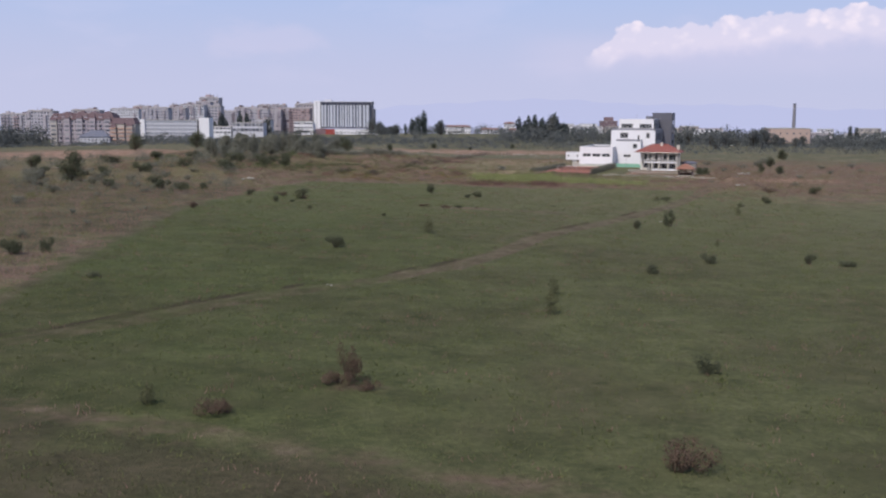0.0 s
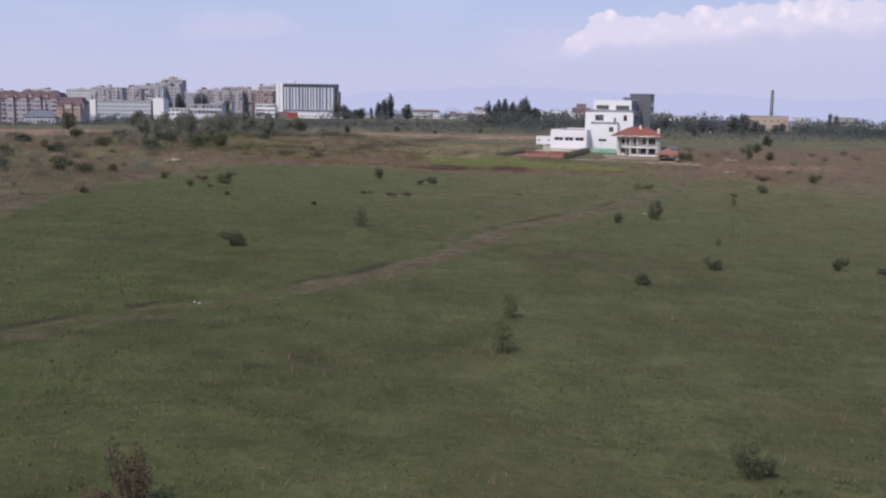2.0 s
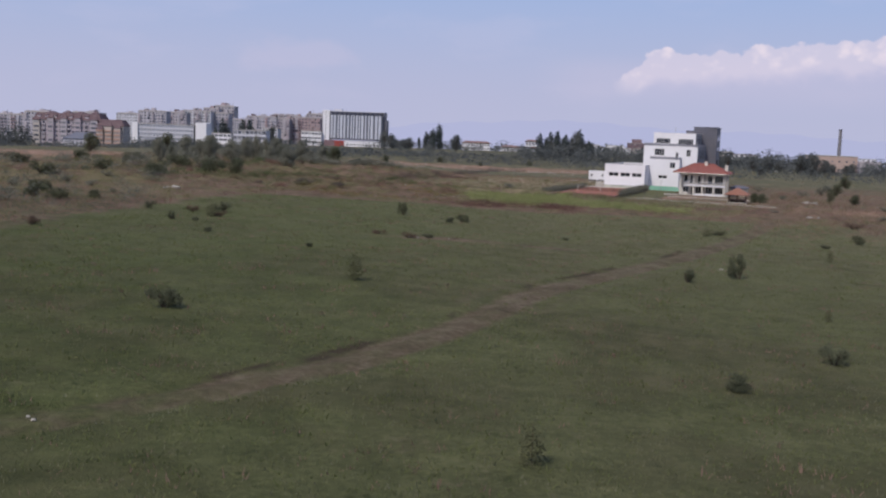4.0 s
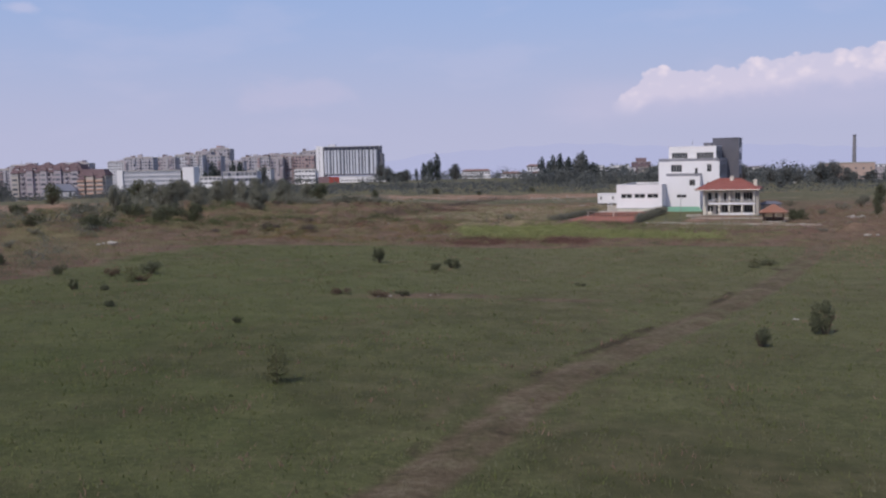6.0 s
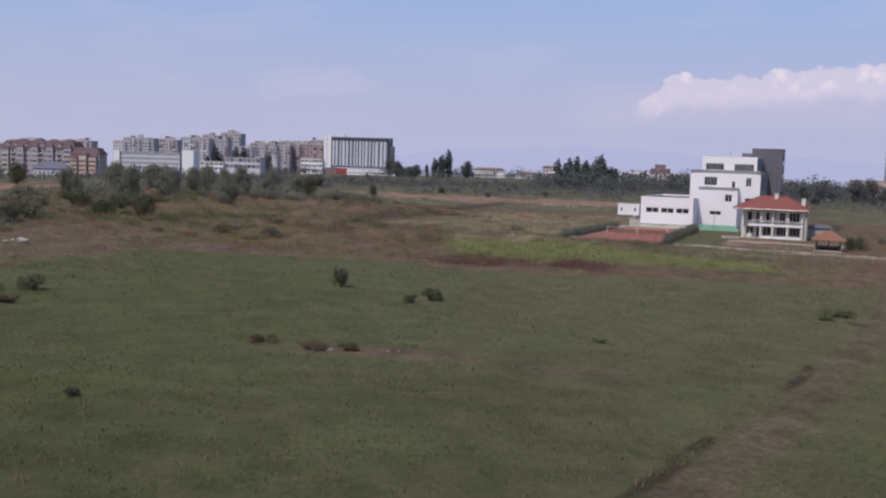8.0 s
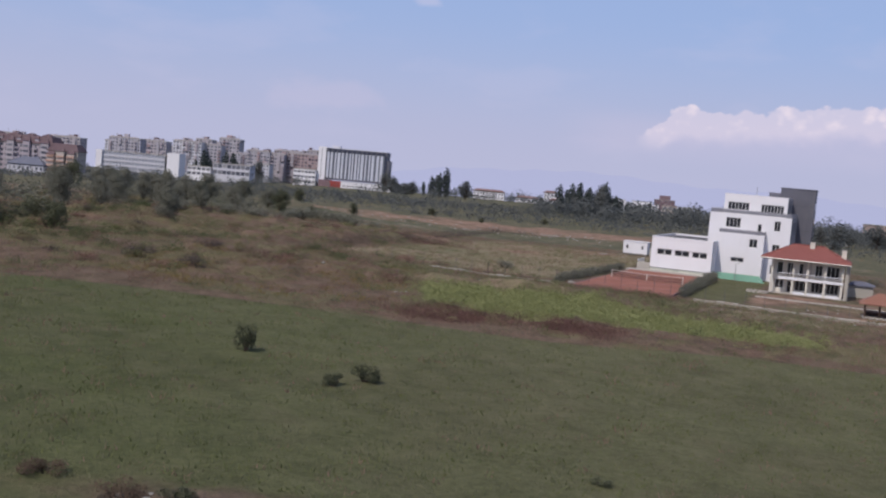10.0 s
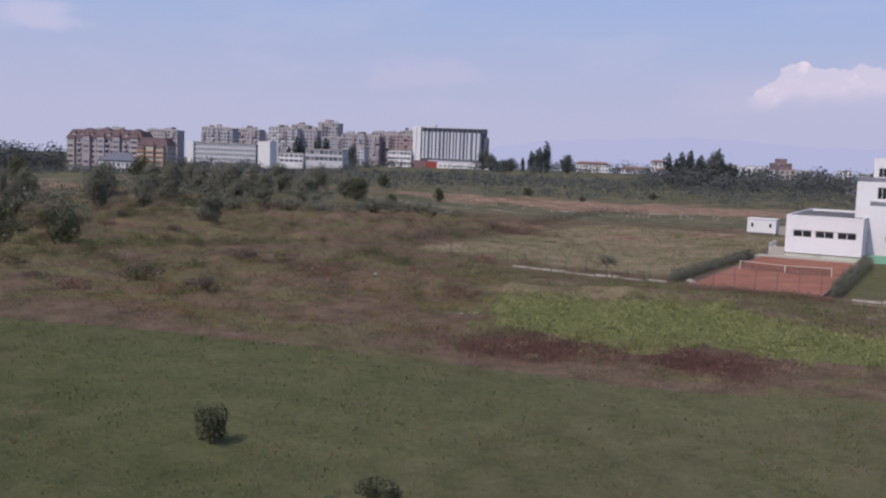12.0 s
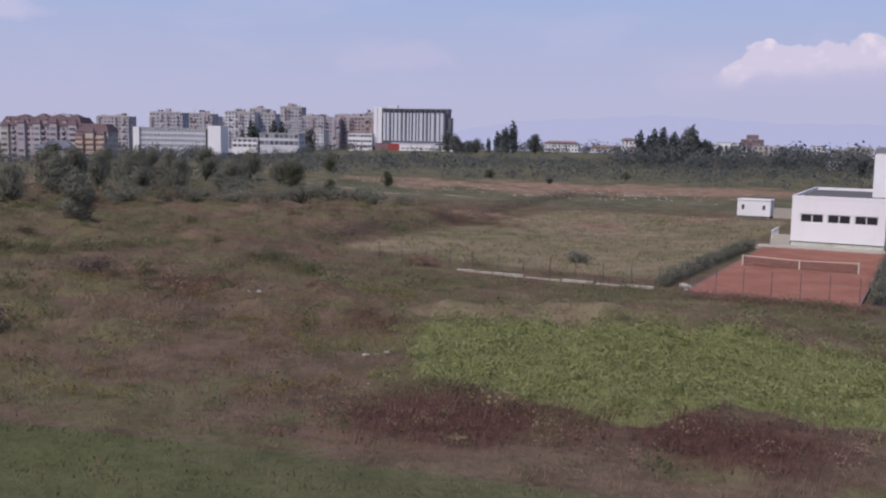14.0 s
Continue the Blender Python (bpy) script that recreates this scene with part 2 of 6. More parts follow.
    c = k.mix(k.math("MULTIPLY", edge("coarse", 0.35), 0.85), c, rank)
    pasture = k.ramp(k.math("ADD", k.math("MULTIPLY", mid, 0.55), k.math("MULTIPLY", k.noise(0.06, 5), 0.45)),
                     [(0.36, (0.142, 0.134, 0.076)), (0.48, (0.210, 0.182, 0.116)), (0.58, (0.265, 0.209, 0.147)), (0.72, (0.380, 0.262, 0.203))])
    c = k.mix(edge("paddock"), c, pasture)
    c = k.mix(edge("dock", 0.3), c, dock)
    c = k.mix(edge("scrub"), c, scrub)
    c = k.mix(edge("bare", 0.22, 0.07), c, bare)
    c = k.mix(edge("sand", 0.2), c, (0.50, 0.42, 0.36))
    c = k.mix(edge("crop", 0.15), c, crop)
    c = k.mix(k.math("MULTIPLY", edge("dirt", 0.34), 0.84), c, dirt)
    c = k.mix(k.math("MULTIPLY", edge("rut", 0.25), 0.85), c, (0.048, 0.035, 0.026))
    k.color(c)
    k.bump(k.math("ADD", fine, k.math("MULTIPLY", k.noise(9, 3), 0.4)), 0.9, 0.22)
    return k.mat


M = dict(
    ground=ground_material(),
    white=rendered("white_render", (0.74, 0.73, 0.77), amount=0.12),
    offwhite=rendered("cream_render", (0.62, 0.58, 0.52), amount=0.2),
    plinth=rendered("weathered_plinth", (0.56, 0.56, 0.49), (0.20, 0.23, 0.18), amount=0.95),
    concrete=rendered("concrete", (0.36, 0.34, 0.31), amount=0.4),
    pale_concrete=rendered("pale_concrete", (0.40, 0.37, 0.335), amount=0.5),
    greyclad=rendered("dark_grey_cladding", (0.115, 0.115, 0.142), amount=0.2, rough=0.5),
    midgrey=rendered("shade_grey_render", (0.26, 0.26, 0.28), amount=0.2),
    membrane=rendered("grey_roof_membrane", (0.105, 0.103, 0.11), amount=0.4),
    brownbrick=rendered("brown_brick", (0.19, 0.122, 0.14), amount=0.4),
    # Bluish grey in the brick colour stands in for haze.
    stack=rendered("hazed_chimney_brick", (0.19, 0.185, 0.21), amount=0.4),
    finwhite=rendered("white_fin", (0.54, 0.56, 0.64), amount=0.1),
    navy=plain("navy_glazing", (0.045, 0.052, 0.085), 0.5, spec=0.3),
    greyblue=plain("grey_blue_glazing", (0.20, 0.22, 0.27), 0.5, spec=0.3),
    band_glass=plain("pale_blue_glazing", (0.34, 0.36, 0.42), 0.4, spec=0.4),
    balcony_orange=rendered("orange_balcony", (0.48, 0.30, 0.24), amount=0.3),
    shingle=rendered("rusty_brown_shingle", (0.24, 0.112, 0.082), amount=0.4),
    tan=rendered("tan_brick", (0.44, 0.33, 0.29), amount=0.4),
    # Town colours down to the mansard carry mauve that stands for haze.
    panel_grey=rendered("hazed_grey_panel", (0.40, 0.385, 0.44), amount=0.5),
    panel_beige=rendered("hazed_beige_panel", (0.41, 0.375, 0.415), amount=0.5),
    panel_pale=rendered("hazed_pale_panel", (0.55, 0.55, 0.61), amount=0.4),
    apt_wall=rendered("weathered_hazed_render", (0.375, 0.33, 0.37), amount=0.5),
    panel_pink=rendered("hazed_pink_brick", (0.36, 0.272, 0.285), amount=0.4),
    cream=rendered("cream_panel", (0.43, 0.39, 0.365), amount=0.3),
    dkroof=rendered("hazed_red_mansard", (0.122, 0.080, 0.093), amount=0.3),
    oldtiles=rendered("faded_brown_tiles", (0.21, 0.125, 0.118), amount=0.5),
    slate=rendered("blue_grey_roof", (0.13, 0.14, 0.19), amount=0.3),
    redpaint=rendered("red_panel", (0.30, 0.062, 0.056), amount=0.3),
    greentarp=rendered("green_tarp", (0.23, 0.46, 0.36), amount=0.25),
    bluetarp=rendered("blue_tarp", (0.12, 0.125, 0.17), amount=0.3),
    glass=plain("dark_window_glass", (0.03, 0.032, 0.04), 0.08, spec=0.6),
    far_glass=varied_glass(),
    frame_white=plain("white_window_frame", (0.7, 0.7, 0.7), 0.4),
    frame_dark=plain("dark_window_frame", (0.09, 0.09, 0.10), 0.4),
    rail=plain("grey_balcony_rail", (0.24, 0.24, 0.28), 0.35, metal=0.1),
    steel=plain("galvanised_steel", (0.32, 0.32, 0.32), 0.45, metal=0.7),
    dkwood=plain("dark_brown_wood", (0.09, 0.05, 0.035), 0.7),
    bark=plain("grey_brown_bark", (0.09, 0.07, 0.055), 0.9, spec=0.1),
    netting=plain("white_net_tape", (0.60, 0.54, 0.50), 0.7),
    mesh=plain("dark_netting", (0.10, 0.06, 0.05), 0.9),
    rubble=rendered("pale_rubble", (0.34, 0.32, 0.29), amount=0.6),
    carwhite=plain("white_car_paint", (0.75, 0.75, 0.75), 0.25, spec=0.5, vary=0.03),
    rubber=plain("black_rubber", (0.02, 0.02, 0.02), 0.8),
    leaf_dark=leafy("dark_green_leaves", [(0.1, (0.046, 0.052, 0.030)), (0.5, (0.084, 0.091, 0.056)), (0.9, (0.140, 0.145, 0.094))]),
    leaf_mid=leafy("green_leaves", [(0.1, (0.042, 0.054, 0.019)), (0.5, (0.101, 0.126, 0.046)), (0.9, (0.179, 0.206, 0.084))]),
    leaf_olive=leafy("olive_leaves", [(0.1, (0.098, 0.083, 0.049)), (0.5, (0.205, 0.176, 0.102)), (0.9, (0.332, 0.279, 0.179))]),
    # Far foliage: the greyer, bluer tones carry the haze of distance.
    leaf_fir=leafy("hazed_green_needles", [(0.1, (0.035, 0.045, 0.048)), (0.5, (0.071, 0.086, 0.085)), (0.9, (0.128, 0.147, 0.143))]),
    leaf_far=leafy("hazed_wood_leaves", [(0.1, (0.084, 0.094, 0.099)), (0.5, (0.114, 0.122, 0.122)), (0.9, (0.161, 0.163, 0.159))]),
    # Grey-green leaves with extra blue put in for haze.
    leaf_grove=leafy("grey_green_leaves", [(0.1, (0.106, 0.110, 0.089)), (0.5, (0.171, 0.172, 0.138)), (0.9, (0.244, 0.236, 0.192))]),
    twig=leafy("brown_twigs", [(0.1, (0.063, 0.042, 0.031)), (0.5, (0.119, 0.081, 0.060)), (0.9, (0.182, 0.124, 0.091))]),
    dry=leafy("dry_brown_weeds", [(0.1, (0.136, 0.084, 0.068)), (0.45, (0.240, 0.153, 0.124)), (0.7, (0.327, 0.217, 0.177)), (0.95, (0.433, 0.300, 0.247))]),
    red_weed=leafy("red_brown_weeds", [(0.1, (0.076, 0.047, 0.038)), (0.5, (0.128, 0.078, 0.064)), (0.9, (0.190, 0.122, 0.100))]),
    rust_weed=leafy("rusty_brown_weeds", [(0.1, (0.126, 0.075, 0.062)), (0.5, (0.212, 0.128, 0.104)), (0.9, (0.298, 0.187, 0.155))]),
    leaf_purple=leafy("purple_brown_leaves", [(0.1, (0.066, 0.053, 0.051)), (0.5, (0.101, 0.080, 0.074)), (0.9, (0.138, 0.113, 0.101))]),
    seed=leafy("pale_haze_blades", [(0.1, (0.110, 0.112, 0.066)), (0.5, (0.150, 0.148, 0.092)), (0.9, (0.195, 0.186, 0.122))]),
    leaf_sapling=leafy("thin_sapling_leaves", [(0.1, (0.055, 0.054, 0.030)), (0.5, (0.095, 0.096, 0.050)), (0.9, (0.140, 0.138, 0.078))]),
    crop_leaf=leafy("bright_green_crop_leaves", [(0.1, (0.142, 0.160, 0.062)), (0.5, (0.245, 0.262, 0.115)), (0.9, (0.350, 0.350, 0.186))]),
    margin_leaf=leafy("pale_olive_leaves", [(0.1, (0.118, 0.125, 0.062)), (0.5, (0.188, 0.190, 0.102)), (0.9, (0.270, 0.258, 0.152))]),
    bramble=leafy("bramble_leaves", [(0.1, (0.052, 0.066, 0.030)), (0.5, (0.094, 0.112, 0.052)), (0.9, (0.150, 0.165, 0.084))]),
    green_weed=leafy("green_weed_leaves", [(0.1, (0.081, 0.088, 0.035)), (0.5, (0.149, 0.150, 0.065)), (0.9, (0.230, 0.213, 0.106))]),
    yellow_weed=leafy("yellow_green_weeds", [(0.1, (0.136, 0.103, 0.031)), (0.5, (0.237, 0.178, 0.055)), (0.9, (0.406, 0.282, 0.094))]),
    grassblade=leafy("grass_blades", [(0.1, (0.070, 0.083, 0.031)), (0.5, (0.118, 0.135, 0.054)), (0.8, (0.165, 0.172, 0.078)), (0.97, (0.215, 0.205, 0.110))]),
)


def roof_tiles():
    k = Mat("red_roof_tiles", 0.8)
    w = k.node("ShaderNodeTexWave")
    w.wave_type, w.bands_direction = "BANDS", "X"
    w.inputs["Scale"].default_value, w.inputs["Distortion"].default_value = 1.1, 0.6
    k.link(k.coords(), w.inputs["Vector"])
    f = k.math("ADD", k.math("MULTIPLY", k.noise(3, 5), 0.7), k.math("MULTIPLY", w.outputs["Fac"], 0.3))
    k.color(k.ramp(f, [(0.3, (0.16, 0.052, 0.046)), (0.5, (0.25, 0.082, 0.070)), (0.75, (0.34, 0.14, 0.12))]))
    k.bump(w.outputs["Fac"], 0.6, 0.08)
    return k.mat


def clay_court():
    k = Mat("red_clay", 0.95, 0.1)
    f = k.math("ADD", k.math("MULTIPLY", k.noise(0.25, 5), 0.6), k.math("MULTIPLY", k.noise(4, 4), 0.4))
    k.color(k.ramp(f, [(0.32, (0.215, 0.092, 0.070)), (0.5, (0.285, 0.124, 0.096)), (0.7, (0.36, 0.18, 0.142))])).bump(k.noise(12, 3), 0.3, 0.02)
    return k.mat


M["tiles"], M["clay"] = roof_tiles(), clay_court()


# ---- building helpers ----
def thing(name, m=None, label="", category="", group="", kind=""):
    ob = new(name)
    ob.empty_display_size = 0.2
    if m is not None:
        ob.matrix_world = m
    return tagged(ob, label, category, group, kind)


def part(name, bm, material, parent, label="", smooth=False):
    """One bmesh as one mesh object under a thing or a part."""
    me = bpy.data.meshes.new(name)
    bm.to_mesh(me)
    bm.free()
    me.materials.append(material)
    if smooth:
        me.polygons.foreach_set("use_smooth", [True] * len(me.polygons))
    ob = new(name, me)
    ob.parent = parent
    return tagged(ob, label)


def arrays(name, verts, faces, material):
    """A mesh from arrays of corners and of faces with equal corner counts."""
    verts, faces = np.asarray(verts, np.float32), np.asarray(faces, np.int32)
    me = bpy.data.meshes.new(name)
    n, c = faces.shape
    me.vertices.add(len(verts))
    me.vertices.foreach_set("co", verts.ravel())
    me.loops.add(n * c)
    me.loops.foreach_set("vertex_index", faces.ravel())
    me.polygons.add(n)
    me.polygons.foreach_set("loop_start", np.arange(0, n * c, c, dtype=np.int32))
    me.update(calc_edges=True)
    me.materials.append(material)
    return me


def box(bm, x0, x1, y0, y1, z0, z1, bevel=0.0):
    vs = [bm.verts.new(p) for p in ((x0, y0, z0), (x1, y0, z0), (x1, y1, z0), (x0, y1, z0), (x0, y0, z1), (x1, y0, z1), (x1, y1, z1), (x0, y1, z1))]
    fs = [bm.faces.new([vs[i] for i in f]) for f in ((3, 2, 1, 0), (4, 5, 6, 7), (0, 1, 5, 4), (1, 2, 6, 5), (2, 3, 7, 6), (3, 0, 4, 7))]
    if bevel:
        es = list({e for f in fs for e in f.edges})
        bmesh.ops.bevel(bm, geom=es, offset=bevel, segments=1, affect="EDGES")
    return bm


def boxes(*rows, bevel=0.0):
    bm = bmesh.new()
    for r in rows:
        box(bm, *r, bevel=bevel)
    return bm


def tube(bm, p, q, r0, r1=None, seg=8):
    """A tapered round bar from p to q."""
    p, q = Vector(p), Vector(q)
    r1 = r0 if r1 is None else r1
    turn = (q - p).to_track_quat("Z", "Y").to_matrix()
    rings = []
    for c, r in ((p, r0), (q, r1)):
        rings.append([bm.verts.new(c + turn @ Vector((r * math.cos(2 * math.pi * i / seg), r * math.sin(2 * math.pi * i / seg), 0))) for i in range(seg)])
    for i in range(seg):
        bm.faces.new((rings[0][i], rings[0][(i + 1) % seg], rings[1][(i + 1) % seg], rings[1][i]))
    bm.faces.new(rings[1])
    bm.faces.new(rings[0][::-1])
    return bm


def hip_roof(bm, x0, x1, y0, y1, z0, zt, inset_x, thick=0.18):
    """Four slopes over a rectangle, with a ridge along x and a thick eave."""
    ym = (y0 + y1) / 2
    lo = [bm.verts.new(p) for p in ((x0, y0, z0), (x1, y0, z0), (x1, y1, z0), (x0, y1, z0))]
    up = [bm.verts.new((v.co.x, v.co.y, z0 + thick)) for v in lo]
    a, b = bm.verts.new((x0 + inset_x, ym, zt)), bm.verts.new((x1 - inset_x, ym, zt))
    bm.faces.new(lo[::-1])
    for i in range(4):
        bm.faces.new((lo[i], lo[(i + 1) % 4], up[(i + 1) % 4], up[i]))
    bm.faces.new((up[0], up[1], b, a))
    bm.faces.new((up[2], up[3], a, b))
    bm.faces.new((up[1], up[2], b))
    bm.faces.new((up[3], up[0], a))
    return bm


def lattice(bm, ss, zz, solid, put):
    """One connected slab of cells between the lines ss and zz, open where solid(s, z) is false. put(s, z, k) places a corner on face k."""
    n, m = len(ss) - 1, len(zz) - 1
    full = [[solid((ss[i] + ss[i + 1]) / 2, (zz[j] + zz[j + 1]) / 2) for j in range(m)] for i in range(n)]
    made = {}

    def at(i, j, k):
        if (i, j, k) not in made:
            made[i, j, k] = bm.verts.new(put(ss[i], zz[j], k))
        return made[i, j, k]

    for i in range(n):
        for j in range(m):
            if not full[i][j]:
                continue
            bm.faces.new((at(i, j, 0), at(i + 1, j, 0), at(i + 1, j + 1, 0), at(i, j + 1, 0)))
            bm.faces.new((at(i, j + 1, 1), at(i + 1, j + 1, 1), at(i + 1, j, 1), at(i, j, 1)))
            for di, dj, a, b in ((-1, 0, (i, j + 1), (i, j)), (1, 0, (i + 1, j), (i + 1, j + 1)), (0, -1, (i, j), (i + 1, j)), (0, 1, (i + 1, j + 1), (i, j + 1))):
                u, v = i + di, j + dj
                if not (0 <= u < n and 0 <= v < m and full[u][v]):
                    bm.faces.new((at(*b, 0), at(*a, 0), at(*a, 1), at(*b, 1)))
    bmesh.ops.recalc_face_normals(bm, faces=bm.faces)
    return bm


def facing(side, plane, near, far):
    """Corner placer for a slab in a wall: near and far are depths inward from the wall's face."""
    inward = 1 if side in "sw" else -1

    def put(s, z, k):
        d = plane + inward * (far if k else near)
        return (s, d, z) if side in "sn" else (d, s, z)
    return put


def wall(side, plane, lo, hi, z0, z1, holes=(), thick=0.3):
    """A wall with openings cut through. side: s faces -y, n faces +y, w faces -x, e faces +x. holes: (from, to, bottom, top) along the wall."""
    ss = sorted({lo, hi, *(h[0] for h in holes), *(h[1] for h in holes)})
    zz = sorted({z0, z1, *(h[2] for h in holes), *(h[3] for h in holes)})
    return lattice(bmesh.new(), ss, zz, lambda s, z: not any(h[0] < s < h[1] and h[2] < z < h[3] for h in holes), facing(side, plane, 0, thick))


def window(parent, side, plane, lo, hi, z0, z1, panes=2, frame=None, deep=0.12, bar=0.07, glass=None):
    """A window set back in its opening: frame with mullions, and each pane."""
    step = (hi - lo) / panes
    lines = [lo, lo + bar]
    for i in range(1, panes):
        lines += [lo + i * step - bar / 2, lo + i * step + bar / 2]
    lines += [hi - bar, hi]
    gaps = [(lines[2 * i + 1], lines[2 * i + 2]) for i in range(panes)]
    bm = lattice(bmesh.new(), lines, [z0, z0 + bar, z1 - bar, z1], lambda s, z: not (z0 + bar < z < z1 - bar and any(a < s < b for a, b in gaps)), facing(side, plane, deep, deep + 0.07))
    win = part("window", bm, frame or M["frame_white"], parent)
    for a, b in gaps:
        part("pane", lattice(bmesh.new(), [a - 0.01, b + 0.01], [z0 + bar - 0.01, z1 - bar + 0.01], lambda s, z: True, facing(side, plane, deep + 0.03, deep + 0.05)), glass or M["glass"], win)
    return win


# ---- the lie of the land ----
def smooth(x, a, b):
    q = np.clip((np.asarray(x, float) - a) / (b - a), 0, 1)
    return q * q * (3 - 2 * q)


def lumps(x, y):
    return (np.sin(x * 0.31 + 1.3 * np.sin(y * 0.17)) * np.sin(y * 0.27 + 1.1 * np.sin(x * 0.13)) * 0.5
            + np.sin(x * 0.83 + y * 0.41) * np.sin(y * 0.71 - x * 0.37) * 0.3)


TRACK = np.array([(-75, 38), (-52, 54), (-34, 67.5), (-27, 77.5), (-20, 89.5), (-14.1, 97), (-9.2, 103), (-3.3, 111.5), (1.8, 123.5), (4.9, 132), (7.2, 140), (10.8, 148.5), (15.6, 158.3), (21.3, 170), (27.5, 182), (34.7, 197.5), (40.5, 211.5), (47, 226), (53, 242), (60, 262)], float)
TRAIL = np.array([(-70, 62), (-45, 57), (-23, 52), (-9, 48), (2, 45), (20, 38)], float)
SPUR = np.array([(-36, 231), (-32, 227.4), (-25.3, 220), (-19.5, 213), (-13, 207), (-8.9, 202.8), (-4, 197), (3, 186)], float)
BANK = np.array([(-39, 60), (-41, 83), (-43, 98), (-46, 120), (-51, 168), (-60, 195)], float)
EDGE = np.array([(-60, 229), (-38, 236), (-24, 237), (-5, 236.5), (11, 235), (29, 238), (60, 238), (90, 236)], float)
ROAD = np.array([(-75, 412), (-57, 403), (-48, 400), (-38, 389), (-27, 390), (-17, 392), (0, 396), (26, 402)], float)
CROP = np.array([(-2.5, 249), (-4, 258), (0, 263), (10, 264), (20, 262), (28, 258), (38, 252), (40, 248), (36, 246), (30, 246), (21, 244.5), (14, 247), (10, 242), (6, 245), (1, 248)], float)


def along(x, y, line):
    """Distance from a polyline."""
    best = np.full(np.shape(x), 1e9)
    for (ax, ay), (bx, by) in zip(line[:-1], line[1:]):
        dx, dy = bx - ax, by - ay
        k = np.clip(((x - ax) * dx + (y - ay) * dy) / (dx * dx + dy * dy), 0, 1)
        best = np.minimum(best, np.hypot(x - ax - k * dx, y - ay - k * dy))
    return best


def inside(x, y, poly):
    hit = np.zeros(np.shape(x), bool)
    for (ax, ay), (bx, by) in zip(poly, np.roll(poly, -1, 0)):
        if ay != by:
            hit ^= ((ay > y) != (by > y)) & (x < (bx - ax) * (y - ay) / (by - ay) + ax)
    return hit


def signed(x, y, poly):
    d = along(x, y, np.vstack([poly, poly[:1]]))
    return np.where(inside(x, y, poly), d, -d)


def soft(x, y, size, seed):
    """Smooth uneven mounds about as wide as size, 0 to 1."""
    u, v = x / size, y / size
    i, j = np.floor(u), np.floor(v)
    f, g = u - i, v - j
    f, g = f * f * (3 - 2 * f), g * g * (3 - 2 * g)

    def at(a, b):
        q = np.sin(a * 127.1 + b * 311.7 + seed * 17.3) * 43758.5453
        return q - np.floor(q)
    return (at(i, j) * (1 - f) + at(i + 1, j) * f) * (1 - g) + (at(i, j + 1) * (1 - f) + at(i + 1, j + 1) * f) * g


def overgrowth(x, y):
    """Matted growth that stands over the soil in the weeds."""
    edge_y = np.interp(x, EDGE[:, 0], EDGE[:, 1])
    where = (0.25 * smooth(y - edge_y, 0.5, 4) + 0.75 * smooth(y - edge_y, 4, 16)) * (1 - smooth(y, 345, 365)) * smooth(-x, -75, -60) * (0.35 + 0.65 * smooth(x, -130, -100))
    ca, sa = math.cos(radians(-17)), math.sin(radians(-17))
    u, v = (x - 29.7) * ca + (y - 323.9) * sa, -(x - 29.7) * sa + (y - 323.9) * ca
    where = where * (1 - smooth(u, -50, -44) * (1 - smooth(u, 46, 52)) * np.maximum(smooth(v, -54, -46), 0.8 * smooth(u, 6, 14) * smooth(v, -68, -58)))
    tall = 0.55 + 0.75 * smooth(soft(x, y, 11.0, 5), 0.3, 0.8)
    crop = smooth(signed(x, y, CROP), -1.0, 2.0)
    return where * (1 - 0.45 * crop) * tall * (0.5 * soft(x, y * 1.6, 7.0, 7) + 0.6 * soft(x, y * 1.5, 3.1, 1) + 0.66 * soft(x, y * 1.2, 1.7, 2) + 0.32 * soft(x, y, 0.95, 3))


def height(x, y):
    x, y = np.asarray(x, float), np.asarray(y, float)
    near = np.clip(-0.8 - 0.028 * x, -1.9, 1.0) + 0.18 * lumps(x * 0.35, y * 0.35)
    far = np.clip(-0.03 * x, 0, 2.2) * (1 - smooth(y, 420, 640))
    far = far + 0.35 * lumps(x * 0.3, y * 0.3) * smooth(np.hypot(x - 38, y - 312), 50, 90)
    z = near + (far - near) * smooth(y, 200, 285)
    z = z - 7.0 * smooth(-x, 120, 330) * smooth(y, 250, 650) - 3.5 * smooth(x, 110, 230) * smooth(y, 400, 700)
    z = z - 0.02 * np.clip(y - 900, 0, None) - 0.00001 * np.clip(y - 880, 0, 40) ** 2
    z = z - 0.2 * np.exp(-((along(x, y, TRACK) - 1.3) / 0.6) ** 2)
    return z + overgrowth(x, y)


def ground_z(x, y):
    return float(height(x, y))


def red_zone(x, y):
    f = np.exp(-(((x - 0.5) / 7) ** 2 + ((y - 243.2) / 4.4) ** 2)) + np.exp(-(((x - 14.2) / 5.2) ** 2 + ((y - 241.8) / 4.0) ** 2))
    return f + 0.7 * np.exp(-(((x + 7.3) / 3.2) ** 2 + ((y - 259) / 3.4) ** 2)) + 0.7 * np.exp(-(((x + 24) / 6) ** 2 + ((y - 268) / 5) ** 2)) + 0.6 * np.exp(-(((x + 12) / 12) ** 2 + ((y - 338) / 5) ** 2))


def drift(x, y, k):
    """Broad uneven drifts that lie across the field, another set for each k."""
    return lumps(x * 0.55 + 13.7 * k, y * 1.25 - 9.1 * k) + 0.5 * lumps(x * 1.6 - 5.3 * k, y * 2.6 + 4.7 * k)


